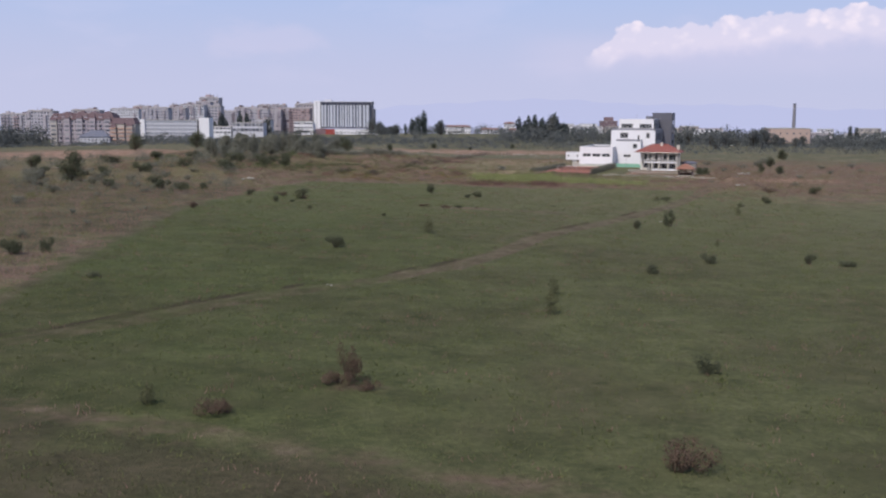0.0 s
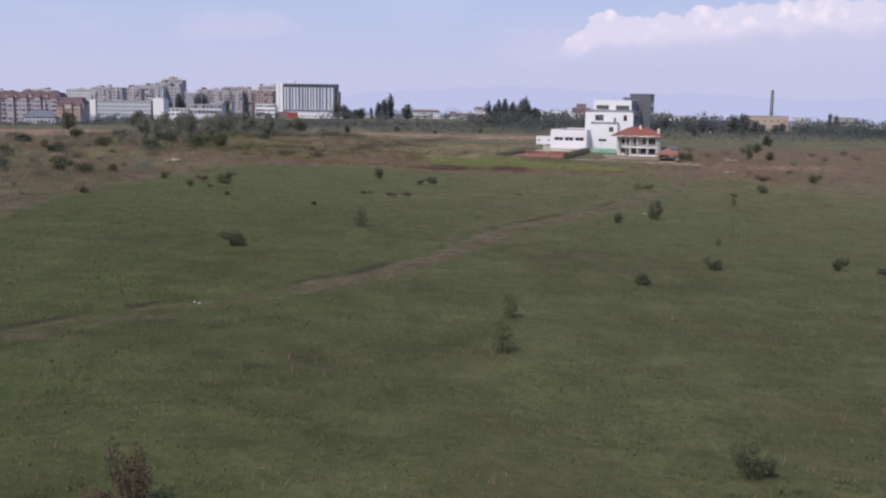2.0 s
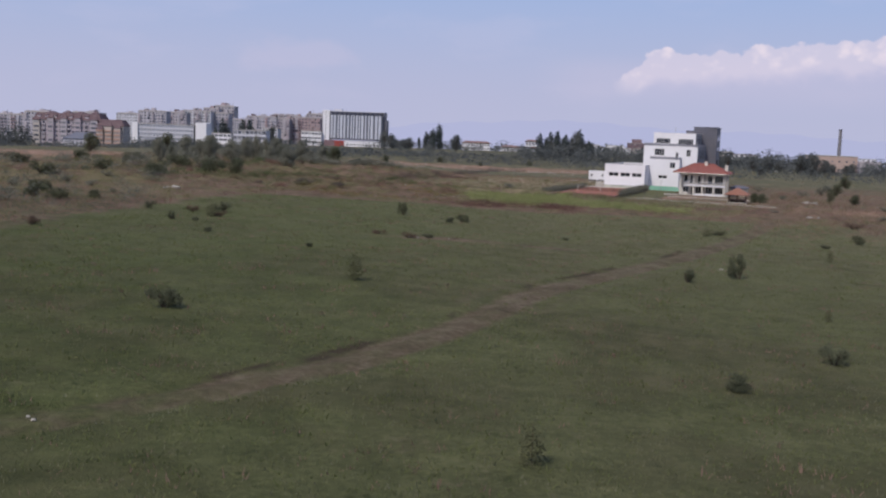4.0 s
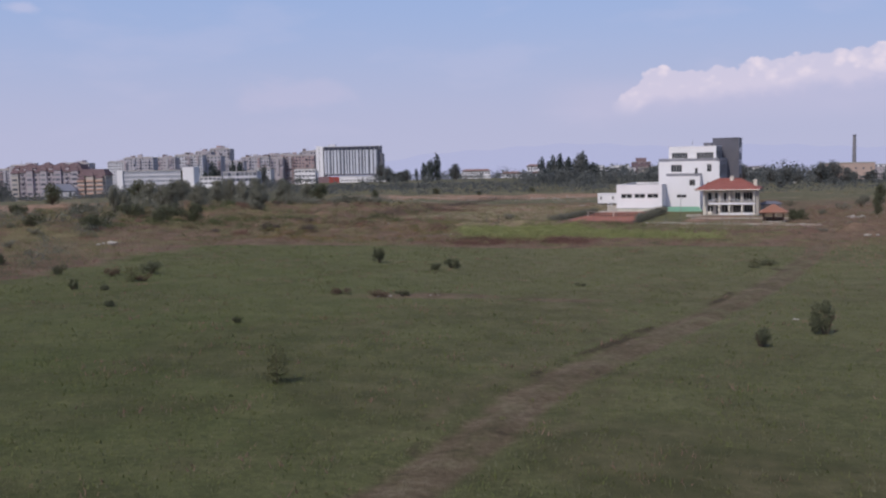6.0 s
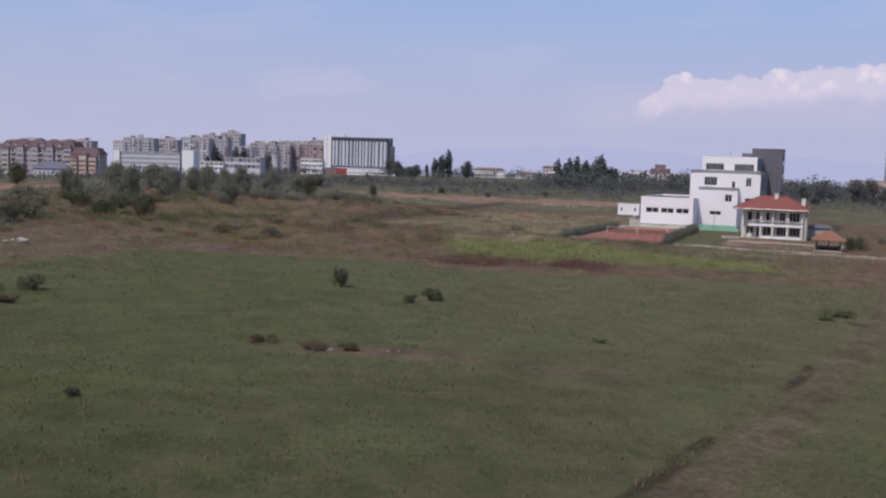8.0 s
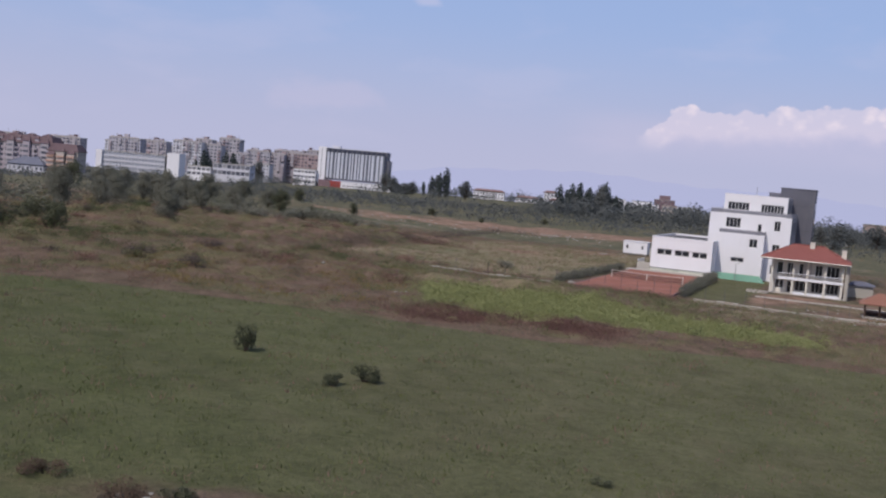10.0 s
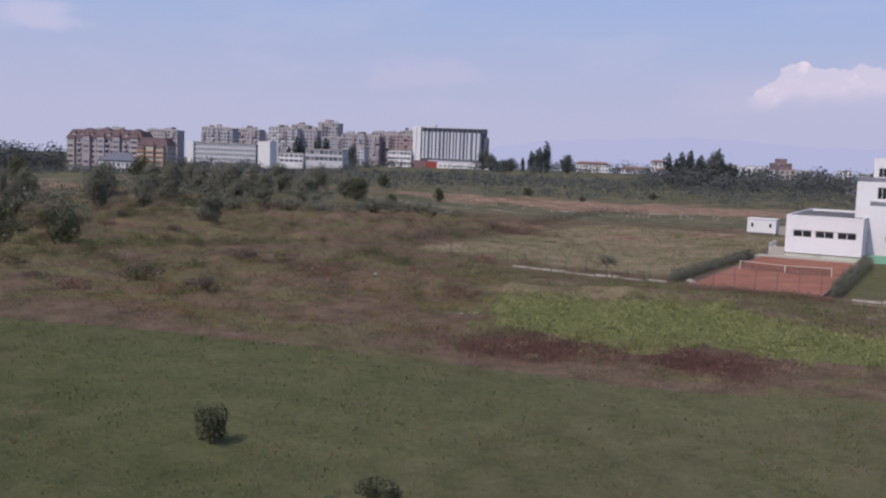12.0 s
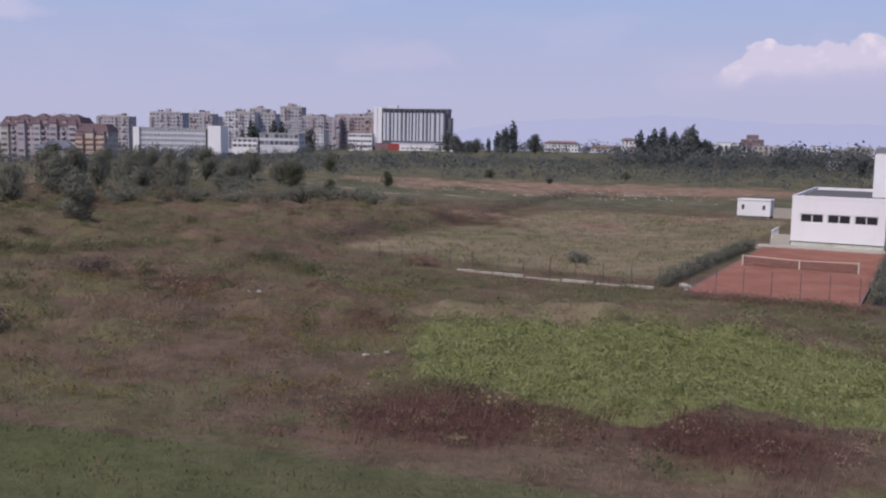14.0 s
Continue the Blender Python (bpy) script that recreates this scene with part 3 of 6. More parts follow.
def cover(x, y):
    """How much of each kind of land or painted haze lies at a place, 0 to 1."""
    edge_y = np.interp(x, EDGE[:, 0], EDGE[:, 1])
    left_x = np.interp(y, [40, 83, 98, 120, 168, 215, 235], [-41, -42, -44, -47, -52, -46, -40]) + 2.2 * lumps(y * 1.3, y * 0.7 + 3) + 1.5 * lumps(x * 2.0, y * 2.2)
    weeds = np.maximum(smooth(y - edge_y, -1.3, 1.3), smooth(left_x - x, -4, 4))
    weeds = np.maximum(weeds, 0.75 * np.exp(-(((x + 3) / 12) ** 2 + ((y - 182) / 2.6) ** 2)))
    weeds = np.maximum(weeds, 0.75 * np.exp(-(((x - 11) / 6) ** 2 + ((y - 181) / 1.8) ** 2)))
    weeds = np.maximum(weeds, 0.5 * np.exp(-((along(x, y, TRAIL) / 2.6) ** 2)))
    weeds = np.maximum(weeds, 0.55 * np.exp(-(((x + 7) / 3.2) ** 2 + ((y - 59.5) / 1.6) ** 2)))
    weeds = np.maximum(weeds, 0.6 * smooth(y, 170, 225) * smooth(x, 45, 75))
    ca, sa = math.cos(radians(-17)), math.sin(radians(-17))
    u, v = (x - 29.7) * ca + (y - 323.9) * sa, -(x - 29.7) * sa + (y - 323.9) * ca
    weeds = weeds * (1 - 0.85 * smooth(u, 11.5, 13) * (1 - smooth(u, 19, 21)) * smooth(v, -40, -37))
    paddock = smooth(u, -46, -40) * (1 - smooth(u, -7, -4)) * smooth(v, -38, -33) * (1 - smooth(v, 36, 44))
    paddock = np.maximum(paddock, smooth(u, -26, -16) * smooth(y, 256, 264) * (1 - smooth(v, -46, -43)) * (0.34 + 0.45 * drift(x, y, 5)))
    scrub = smooth(y, 330, 420) * (1 - paddock)
    bare = np.exp(-(((x - 5) / 85) ** 2 + ((y - 440 - 0.12 * x) / 34) ** 2)) * 0.76
    bare = np.maximum(bare, 0.75 * np.exp(-(((x - 22) / 9) ** 2 + ((y - 362) / 9) ** 2)))
    bare = np.maximum(bare, 0.95 * np.exp(-(((x + 140) / 46) ** 2 + ((y - 345) / 60) ** 2)))
    bare = np.maximum(bare, 0.5 * np.exp(-(((x - 75) / 30) ** 2 + ((y - 262) / 22) ** 2)))
    bare = np.maximum(bare, 0.62 * np.exp(-(((x - 8) / 9) ** 2 + ((y - 345) / 8) ** 2)))
    bare = np.maximum(bare, 0.6 * np.exp(-(((x + 14) / 8) ** 2 + ((y - 350) / 7) ** 2)))
    bare = np.maximum(bare, (0.5 + 0.25 * drift(x, y, 7)) * smooth(u, 19, 22) * (1 - smooth(u, 42, 48)) * smooth(v, -44, -41) * (1 - smooth(v, -19, -15)))
    crop = smooth(signed(x, y, CROP), -1.5, 2.0)
    dock = 0.9 * np.clip(red_zone(x, y), 0, 1)
    d = along(x, y, TRACK)
    worn = 0.6 + 0.4 * smooth(y, 92, 118)
    dirt = worn * np.maximum(0.92 * np.exp(-((d - 1.05) / 0.5) ** 2), 0.64 * np.exp(-((d / 1.9) ** 4)))
    dirt = np.maximum(dirt, 0.40 * np.exp(-(((d - 3.4) / 0.7) ** 2)) * smooth(y, 110, 140) * (1 - smooth(y, 175, 190)))
    dirt = np.maximum(dirt, 0.40 * np.exp(-((along(x, y, TRAIL) / 1.0) ** 2)))
    dirt = np.maximum(dirt, 0.52 * np.exp(-((along(x, y, BANK) / 1.6) ** 2)))
    dirt = np.maximum(dirt, 0.74 * np.exp(-(((np.abs(along(x, y - 1.2, EDGE)) - 0.95) / 0.42) ** 2)) * smooth(-x, -30, -5))
    dirt = dirt * (1 - 0.1 * smooth(y, 190, 215) * (1 - smooth(y, 228, 234)))
    coarse = smooth(6 - x, 0, 14) * smooth(np.interp(x, TRAIL[:, 0], TRAIL[:, 1]) - y, -0.5, 2.5) * (0.75 + 0.4 * drift(x, y, 6))
    dirt = np.maximum(dirt, 0.40 * np.exp(-((along(x, y, SPUR) / 0.7) ** 2)) * smooth(y, 188, 200))
    sand = 0.66 * np.exp(-((along(x, y, ROAD) / 1.1) ** 2)) * (1 - 0.35 * smooth(x, -30, 0))
    sand = np.maximum(sand, (0.72 + 0.3 * lumps(x * 1.5, y * 1.5)) * np.exp(-(((v + 43.0 + 0.04 * np.clip(u - 14, 0, None)) / 0.8) ** 2)) * smooth(u, 11, 16) * (1 - smooth(u, 43, 47)))
    lush = np.maximum(smooth(drift(x, y, 0) + 0.3 * smooth(-x, 15, 45) * smooth(y, 245, 262), -0.12, 0.28), 0.95 * smooth(-x, 44, 62) * (1 - smooth(y, 225, 260)))
    # Where the grass colour is paled in place of haze.
    haze_pale = np.maximum(smooth(y, 110, 232), 0.7 * smooth(x, 20, 60) * smooth(y, 100, 170))
    rut = 0.9 * np.exp(-((along(x + 1.75, y - 0.95, TRACK) / 0.5) ** 2)) * smooth(lumps(x * 0.8, y * 0.8), -0.35, 0.15) * (1 - smooth(y, 185, 205))
    rut = np.maximum(rut, 0.7 * np.exp(-(((x - 40) / 2.2) ** 2 + ((y - 213) / 2.0) ** 2)))
    coarse = np.maximum(coarse, (0.6 + 0.45 * drift(x, y, 9)) * smooth(-x, 43, 54) * (1 - smooth(y, 205, 240)))
    left_dark = smooth(14 - x, 0, 34) * (0.8 + 0.5 * drift(x, y, 8))
    return dict(left_dark=left_dark, coarse=coarse, sand=sand, rut=rut, lush=lush, haze_pale=haze_pale, weeds=weeds, scrub=scrub, bare=bare, crop=crop, dirt=dirt, dock=dock, paddock=paddock)


def build_ground():
    def lines(fine_lo, fine_hi, step, lo, hi):
        mid = list(np.arange(fine_lo, fine_hi + 0.01, step))
        up, s, v = [], step, fine_hi
        while v < hi:
            s *= 1.16
            v = min(v + s, hi)
            up.append(v)
        dn, s, v = [], step, fine_lo
        while v > lo:
            s *= 1.16
            v = max(v - s, lo)
            dn.append(v)
        return np.array(dn[::-1] + mid + up)

    xs = lines(-66, 62, 0.85, -4600, 4600)
    far = lines(300, 470, 2.0, 299, 4700)
    ys = np.concatenate([lines(30, 232, 1.5, -1500, 232), np.arange(232.5, 312, 0.55), np.arange(312.5, 356, 1.0), np.arange(357, 470, 2.0), far[far > 470.5]])
    gx, gy = np.meshgrid(xs, ys)
    x, y = gx.ravel(), gy.ravel()
    nx, ny = len(xs), len(ys)
    i = np.arange(nx * (ny - 1)).reshape(ny - 1, nx)[:, :-1].ravel()
    me = arrays("ground", np.stack([x, y, height(x, y)], 1), np.stack([i, i + 1, i + 1 + nx, i + nx], 1), M["ground"])
    for name, values in cover(x, y).items():
        me.attributes.new(name, "FLOAT", "POINT").data.foreach_set("value", values.astype(np.float32))
    me.polygons.foreach_set("use_smooth", [True] * len(me.polygons))
    tagged(new("ground", me), "rough green meadow giving way to brown weeds and scrub", "ground", kind="structure")


build_ground()


# ---- the estate: a white office block, its annex, a house and a tennis court ----
EST = pose(29.7, 323.9, 0, rz=-17)          # x along the fronts, y away from the meadow


def parapet_roof(parent, x0, x1, y0, y1, z, roof_mat, cap=0.25, rim=0.35):
    part("roof", boxes((x0 + 0.3, x1 - 0.3, y0 + 0.3, y1 - 0.3, z - 0.25, z)), roof_mat, parent)
    part("parapet", boxes((x0 - 0.03, x1 + 0.03, y0 - 0.03, y0 + cap, z, z + rim), (x0 - 0.03, x1 + 0.03, y1 - cap, y1 + 0.03, z, z + rim),
                          (x0 - 0.03, x0 + cap, y0 + cap, y1 - cap, z, z + rim), (x1 - cap, x1 + 0.03, y0 + cap, y1 - cap, z, z + rim)), M["white"], parent)


def railing(parent, pts, z, h=0.9):
    """A dark balustrade along a chain of points: posts, rail and infill panels."""
    for (ax, ay), (bx, by) in zip(pts[:-1], pts[1:]):
        n = max(1, round(math.hypot(bx - ax, by - ay) / 1.4))
        rail = part("railing", tube(bmesh.new(), (ax, ay, z + h), (bx, by, z + h), 0.04, seg=6), M["rail"], parent)
        for i in range(n + 1):
            x, y = ax + (bx - ax) * i / n, ay + (by - ay) * i / n
            part("post", tube(bmesh.new(), (x, y, z), (x, y, z + h), 0.03, seg=5), M["rail"], rail)
        for i in range(n):
            g = 0.035 / math.hypot(bx - ax, by - ay)
            p, q = i / n + g, (i + 1) / n - g
            x0, x1 = sorted((ax + (bx - ax) * p, ax + (bx - ax) * q))
            y0, y1 = sorted((ay + (by - ay) * p, ay + (by - ay) * q))
            part("infill_panel", boxes((x0 - 0.01, x1 + 0.01, y0 - 0.01, y1 + 0.01, z + 0.1, z + h - 0.08)), M["rail"], rail)


def annex():
    t = thing("annex_building", EST, "low white flat-roofed hall on a stained plinth beside the clay court", "building")
    part("plinth", boxes((0.06, 10.54, 0.06, 23.9, -0.6, 0.95)), M["plinth"], t, "stained grey-green plinth")
    part("ledge", boxes((-1.6, 10.9, -3.0, 0.05, -0.6, 0.42)), M["pale_concrete"], t, "pale concrete ledge above the court")
    part("ledge_step", boxes((-3.6, -1.61, -3.0, 0.05, -0.6, 0.34)), M["pale_concrete"], t)
    groups = [(1.0, 3.7), (4.1, 6.75), (7.15, 9.8)]
    part("front_wall", wall("s", 0, 0, 10.6, 0.95, 6.15, [(a, b, 3.25, 4.35) for a, b in groups]), M["white"], t)
    part("left_wall", wall("w", 0, 0.3, 23.7, 0.95, 6.15, [(b, b + 2.4, 3.25, 4.35) for b in (4, 9, 14)]), M["white"], t)
    part("right_wall", wall("e", 10.6, 0.3, 23.7, 0.95, 6.15), M["white"], t)
    part("back_wall", wall("n", 24, 0, 10.6, 0.95, 6.15), M["white"], t)
    # Dark strip added to draw the shadow line under the wall.
    part("base_trim", boxes((-0.02, 10.62, -0.02, 0.2, 0.86, 0.948)), M["frame_dark"], t, "dark strip coloured as the shadow line below the wall")
    parapet_roof(t, 0, 10.6, 0, 24, 6.15, M["membrane"])
    for a, b in groups:
        window(t, "s", 0, a, b, 3.25, 4.35, 2, bar=0.12)
    for b in (4, 9, 14):
        window(t, "w", 0, b, b + 2.4, 3.25, 4.35, 2)


def office_block():
    t = thing("office_building", EST, "stepped white four-storey block with dark balustrades and grey core", "building")
    # front volume of two storeys, with a terrace on top
    holes = [(16.0, 17.4, 5.9, 7.4), (13.1, 15.4, 3.1, 3.9), (11.9, 12.9, 5.0, 5.02)]
    part("front_volume_wall", wall("s", 6, 10.62, 18.5, -0.5, 8.1, holes[:2]), M["white"], t)
    part("front_volume_side", wall("e", 18.5, 6.3, 9, -0.5, 8.1), M["white"], t)
    part("front_volume_left", wall("w", 10.62, 6.3, 9, -0.5, 8.1), M["white"], t)
    part("terrace", boxes((10.62, 18.5, 6.31, 9, 7.6, 7.95)), M["concrete"], t)
    window(t, "s", 6, 16.0, 17.4, 5.9, 7.4, 2)
    window(t, "s", 6, 13.1, 15.4, 3.1, 3.9, 2)
    railing(t, [(10.7, 6.1), (18.4, 6.1), (18.4, 8.9)], 8.1, 0.75)
    # main volume of three storeys
    mh = [(11.3, 13.9, 9.1, 10.9), (16.9, 17.6, 8.0, 10.1), (19.7, 20.8, 9.1, 10.9), (19.7, 21.0, 5.0, 6.7), (19.7, 21.0, 1.4, 3.0)]
    part("main_wall", wall("s", 9, 8.4, 22.6, -0.5, 11.6, mh), M["white"], t)
    part("main_left_wall", wall("w", 8.4, 9.3, 27, -0.5, 11.6, [(14, 16, 8.6, 10.4), (19, 21, 8.6, 10.4)]), M["white"], t)
    eh = [(b, b + 1.5, z, z + 2.4) for b in (10.2, 13.0, 15.8, 18.6, 21.4) for z in (0.8, 4.6, 8.4)]
    # Side wall in grey instead of white, so shade is in its colour.
    part("main_right_wall", wall("e", 22.6, 9.3, 27, -0.5, 11.6, eh), M["midgrey"], t, "side wall greyed for shade, with tall windows")
    part("main_back_wall", wall("n", 27, 8.7, 22.3, -0.5, 11.6), M["white"], t)
    part("main_roof", boxes((8.7, 22.3, 9.31, 26.7, 11.2, 11.5)), M["concrete"], t)
    for h, n in zip(mh, (4, 1, 2, 2, 2)):
        window(t, "s", 9, *h, n)
    for b in (14, 19):
        window(t, "w", 8.4, b, b + 2, 8.6, 10.4, 2)
    for h in eh:
        window(t, "e", 22.6, *h, 1, M["frame_dark"])
    railing(t, [(8.5, 26.5), (8.5, 9.1), (22.5, 9.1), (22.5, 26.5)], 11.6, 0.75)
    # set-back top storey
    th = [(10.9, 14.7, 12.35, 13.75), (16.8, 20.8, 12.2, 13.7)]
    part("top_wall", wall("s", 13, 10.2, 21.4, 11.5, 15.1, th), M["white"], t)
    part("top_left_wall", wall("w", 10.2, 13.3, 26, 11.5, 15.1), M["white"], t)
    # Greyed for shade like the side wall below.
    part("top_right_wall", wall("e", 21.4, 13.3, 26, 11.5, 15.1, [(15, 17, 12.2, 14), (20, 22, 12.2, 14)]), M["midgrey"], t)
    part("top_back_wall", wall("n", 26, 10.5, 21.1, 11.5, 15.1), M["white"], t)
    part("top_roof", boxes((10.18, 21.42, 12.98, 26.02, 15.1, 15.25)), M["white"], t)
    for h, n in zip(th, (6, 7)):
        window(t, "s", 13, *h, n)
    for b in (15, 20):
        window(t, "e", 21.4, b, b + 2, 12.2, 14, 2, M["frame_dark"])
    # stair core in dark cladding
    core = part("stair_core", boxes((19.0, 25.4, 27.01, 36, -0.5, 17.1)), M["greyclad"], t, "dark grey clad stair tower")
    part("coping", boxes((18.9, 25.5, 26.9, 36.1, 17.1, 17.35)), M["greyclad"], core)
    for z in np.arange(2.0, 16.5, 2.4):
        part("panel_joint", boxes((18.985, 25.415, 26.985, 36.015, z, z + 0.05)), M["frame_dark"], core)
    for z in (3.2, 6.8, 10.4, 13.4):
        part("slot_window", boxes((25.39, 25.43, 29.5, 33.5, z, z + 1.4)), M["glass"], core)
    part("lift_box", boxes((16.9, 19.0, 26.2, 33, 15.0, 16.2)), M["greyclad"], t)
    part("antenna", tube(bmesh.new(), (15.6, 15, 15.25), (15.6, 15, 16.8), 0.06, 0.03, 6), M["steel"], t)


def terrace_screen():
    t = thing("green_screen", EST, "low mint-green screen fence below the white block", "fence")
    for i in range(5):
        x = 11.4 + i * 1.45
        part("panel", boxes((x, x + 1.42, 3.0, 3.06, -0.35, 1.15)), M["greentarp"], t)
        part("post", boxes((x - 0.04, x + 0.04, 3.07, 3.15, -0.5, 1.25)), M["steel"], t)
    bm = bmesh.new()
    a = [bm.verts.new(p) for p in ((18.65, 3, -0.4), (19.9, 3, -0.4), (18.65, 3, 1.12))]
    b = [bm.verts.new(v.co + Vector((0, 0.06, 0))) for v in a]
    bm.faces.new(a), bm.faces.new(b[::-1])
    for i in range(3):
        bm.faces.new((a[i], b[i], b[(i + 1) % 3], a[(i + 1) % 3]))
    part("end_panel", bm, M["greentarp"], t)


def villa():
    t = thing("house", EST, "two-storey cream house with red hip roof and balcony", "house")
    x0, x1, y0, y1 = 21.6, 32.2, -11.6, -4.0
    up = [(22.3, 23.2, 3.0, 4.9), (23.8, 24.9, 2.8, 4.9), (25.6, 26.4, 2.8, 4.9), (28.0, 29.1, 2.9, 4.9), (29.7, 31.6, 3.0, 4.9)]
    dn = [(22.2, 23.5, 0.7, 2.1), (24.0, 24.7, 0.15, 2.1), (25.2, 27.2, 0.55, 2.15), (27.6, 29.5, 0.55, 2.15), (29.9, 31.7, 0.55, 2.15)]
    part("front_wall", wall("s", y0, x0, x1, -0.3, 5.3, up + dn), M["offwhite"], t)
    sidew = [(-10.4, -9.0, 3.2, 4.7), (-7.4, -6.0, 3.2, 4.7), (-9.8, -8.2, 0.8, 2.1)]
    part("left_wall", wall("w", x0, y0 + 0.3, y1, -0.3, 5.3, sidew), M["offwhite"], t)
    part("right_wall", wall("e", x1, y0 + 0.3, y1, -0.3, 5.3, sidew), M["offwhite"], t)
    part("back_wall", wall("n", y1, x0 + 0.3, x1 - 0.3, -0.3, 5.3), M["offwhite"], t)
    for h, n in zip(up + dn, (1, 2, 1, 2, 3, 2, 1, 3, 3, 3)):
        window(t, "s", y0, *h, n, M["frame_white"])
    for h in sidew:
        window(t, "w", x0, *h, 2)
        window(t, "e", x1, *h, 2)
    part("soffit", boxes((20.1, 33.0, -14.2, -2.7, 5.3, 5.42)), M["offwhite"], t)
    roof = part("roof", hip_roof(bmesh.new(), 19.9, 33.2, -14.4, -2.5, 5.42, 7.75, 4.3), M["tiles"], t, "red clay tile hip roof")
    part("ridge_cap", tube(bmesh.new(), (24.2, -8.45, 7.76), (28.9, -8.45, 7.76), 0.14, seg=6), M["tiles"], roof)
    for a, b in (((19.9, -14.4, 5.62), (24.2, -8.45, 7.76)), ((33.2, -14.4, 5.62), (28.9, -8.45, 7.76))):
        part("hip_cap", tube(bmesh.new(), a, b, 0.11, seg=6), M["tiles"], roof)
    part("gutter", tube(bmesh.new(), (19.9, -14.45, 5.45), (33.2, -14.45, 5.45), 0.09, seg=6), M["steel"], roof)
    for x, y, z in ((26.8, -9.6, 7.0), (31.6, -8.6, 6.2)):
        c = part("chimney", boxes((x, x + 0.7, y, y + 0.7, z - 0.6, z + 1.3)), M["offwhite"], t, "cream rendered chimney")
        part("chimney_cap", boxes((x - 0.08, x + 0.78, y - 0.08, y + 0.78, z + 1.3, z + 1.42)), M["concrete"], c)
    # porch and balcony across the front
    part("porch_floor", boxes((21.4, 32.6, -13.6, y0 - 0.01, -0.4, 0.12)), M["pale_concrete"], t)
    part("porch_wall", boxes((25.0, 31.9, -13.45, -13.25, 0.12, 0.5)), M["white"], t)
    part("balcony_slab", boxes((22.7, 32.3, -13.6, y0 - 0.01, 2.32, 2.52)), M["white"], t)
    part("balcony_front", boxes((22.7, 32.3, -13.6, -13.48, 2.52, 2.72)), M["white"], t)
    bal = part("balustrade", tube(bmesh.new(), (22.75, -13.54, 3.32), (32.25, -13.54, 3.32), 0.05, seg=6), M["white"], t)
    for i in range(39):
        x = 22.8 + i * 0.248
        part("baluster", tube(bmesh.new(), (x, -13.54, 2.72), (x, -13.54, 3.3), 0.028, seg=4), M["pale_concrete"], bal)
    for x in (21.7, 24.9, 27.0, 29.6, 32.1):
        part("column", boxes((x - 0.17, x + 0.17, -13.5, -13.16, 0.12, 2.31)), M["offwhite"], t)
        part("column", boxes((x - 0.15, x + 0.15, -13.46, -13.18, 2.53 if x > 22 else 2.31, 5.3)), M["offwhite"], t)
    part("pier", boxes((26.2, 27.5, y0 - 0.12, y0 - 0.02, 2.53, 5.3)), M["cream"], t)
    part("side_pillar", boxes((32.5, 33.1, -13.4, -12.7, -0.4, 5.3)), M["pale_concrete"], t, "grey stone corner pillar")
    part("downpipe", tube(bmesh.new(), (33.0, -13.9, -0.2), (33.0, -13.9, 5.4), 0.06, seg=6), M["steel"], t)
    part("entry_step", boxes((20.6, 22.4, -15.0, -13.61, -0.4, 0.0)), M["pale_concrete"], t)


def gazebo():
    t = thing("gazebo", EST @ pose(37.2, -34.8, 0) @ Matrix.Scale(1.0, 4), "small brown wooden gazebo with a red hip roof", "gazebo")
    part("base", boxes((-2.1, 2.1, -1.8, 1.8, -0.4, 0.12)), M["pale_concrete"], t)
    for x in (-1.8, 0, 1.8):
        for y in (-1.5, 1.5):
            part("post", boxes((x - 0.08, x + 0.08, y - 0.08, y + 0.08, 0.12, 1.75)), M["dkwood"], t)
    part("parapet", boxes((-1.9, 1.9, 1.44, 1.56, 0.12, 0.8), (-1.86, -1.74, -1.4, 1.4, 0.12, 0.8), (1.74, 1.86, -1.4, 1.4, 0.12, 0.8)), M["tan"], t)
    part("roof", hip_roof(bmesh.new(), -2.6, 2.6, -2.3, 2.3, 1.75, 3.3, 2.3), M["shingle"], t)
    part("bench", boxes((-1.5, 1.5, 0.9, 1.35, 0.12, 0.55)), M["dkwood"], t)


def tarp_shed():
    t = thing("garden_shed", EST @ pose(34.4, -2.6, 0), "low garden shed under a blue-grey tarpaulin", "shed")
    part("body", boxes((-1.6, 2.4, -1.5, 1.5, -0.3, 1.9)), M["concrete"], t)
    part("cover", hip_roof(bmesh.new(), -1.9, 2.7, -1.8, 1.8, 1.9, 2.6, 1.4), M["bluetarp"], t, "blue-grey tarpaulin")


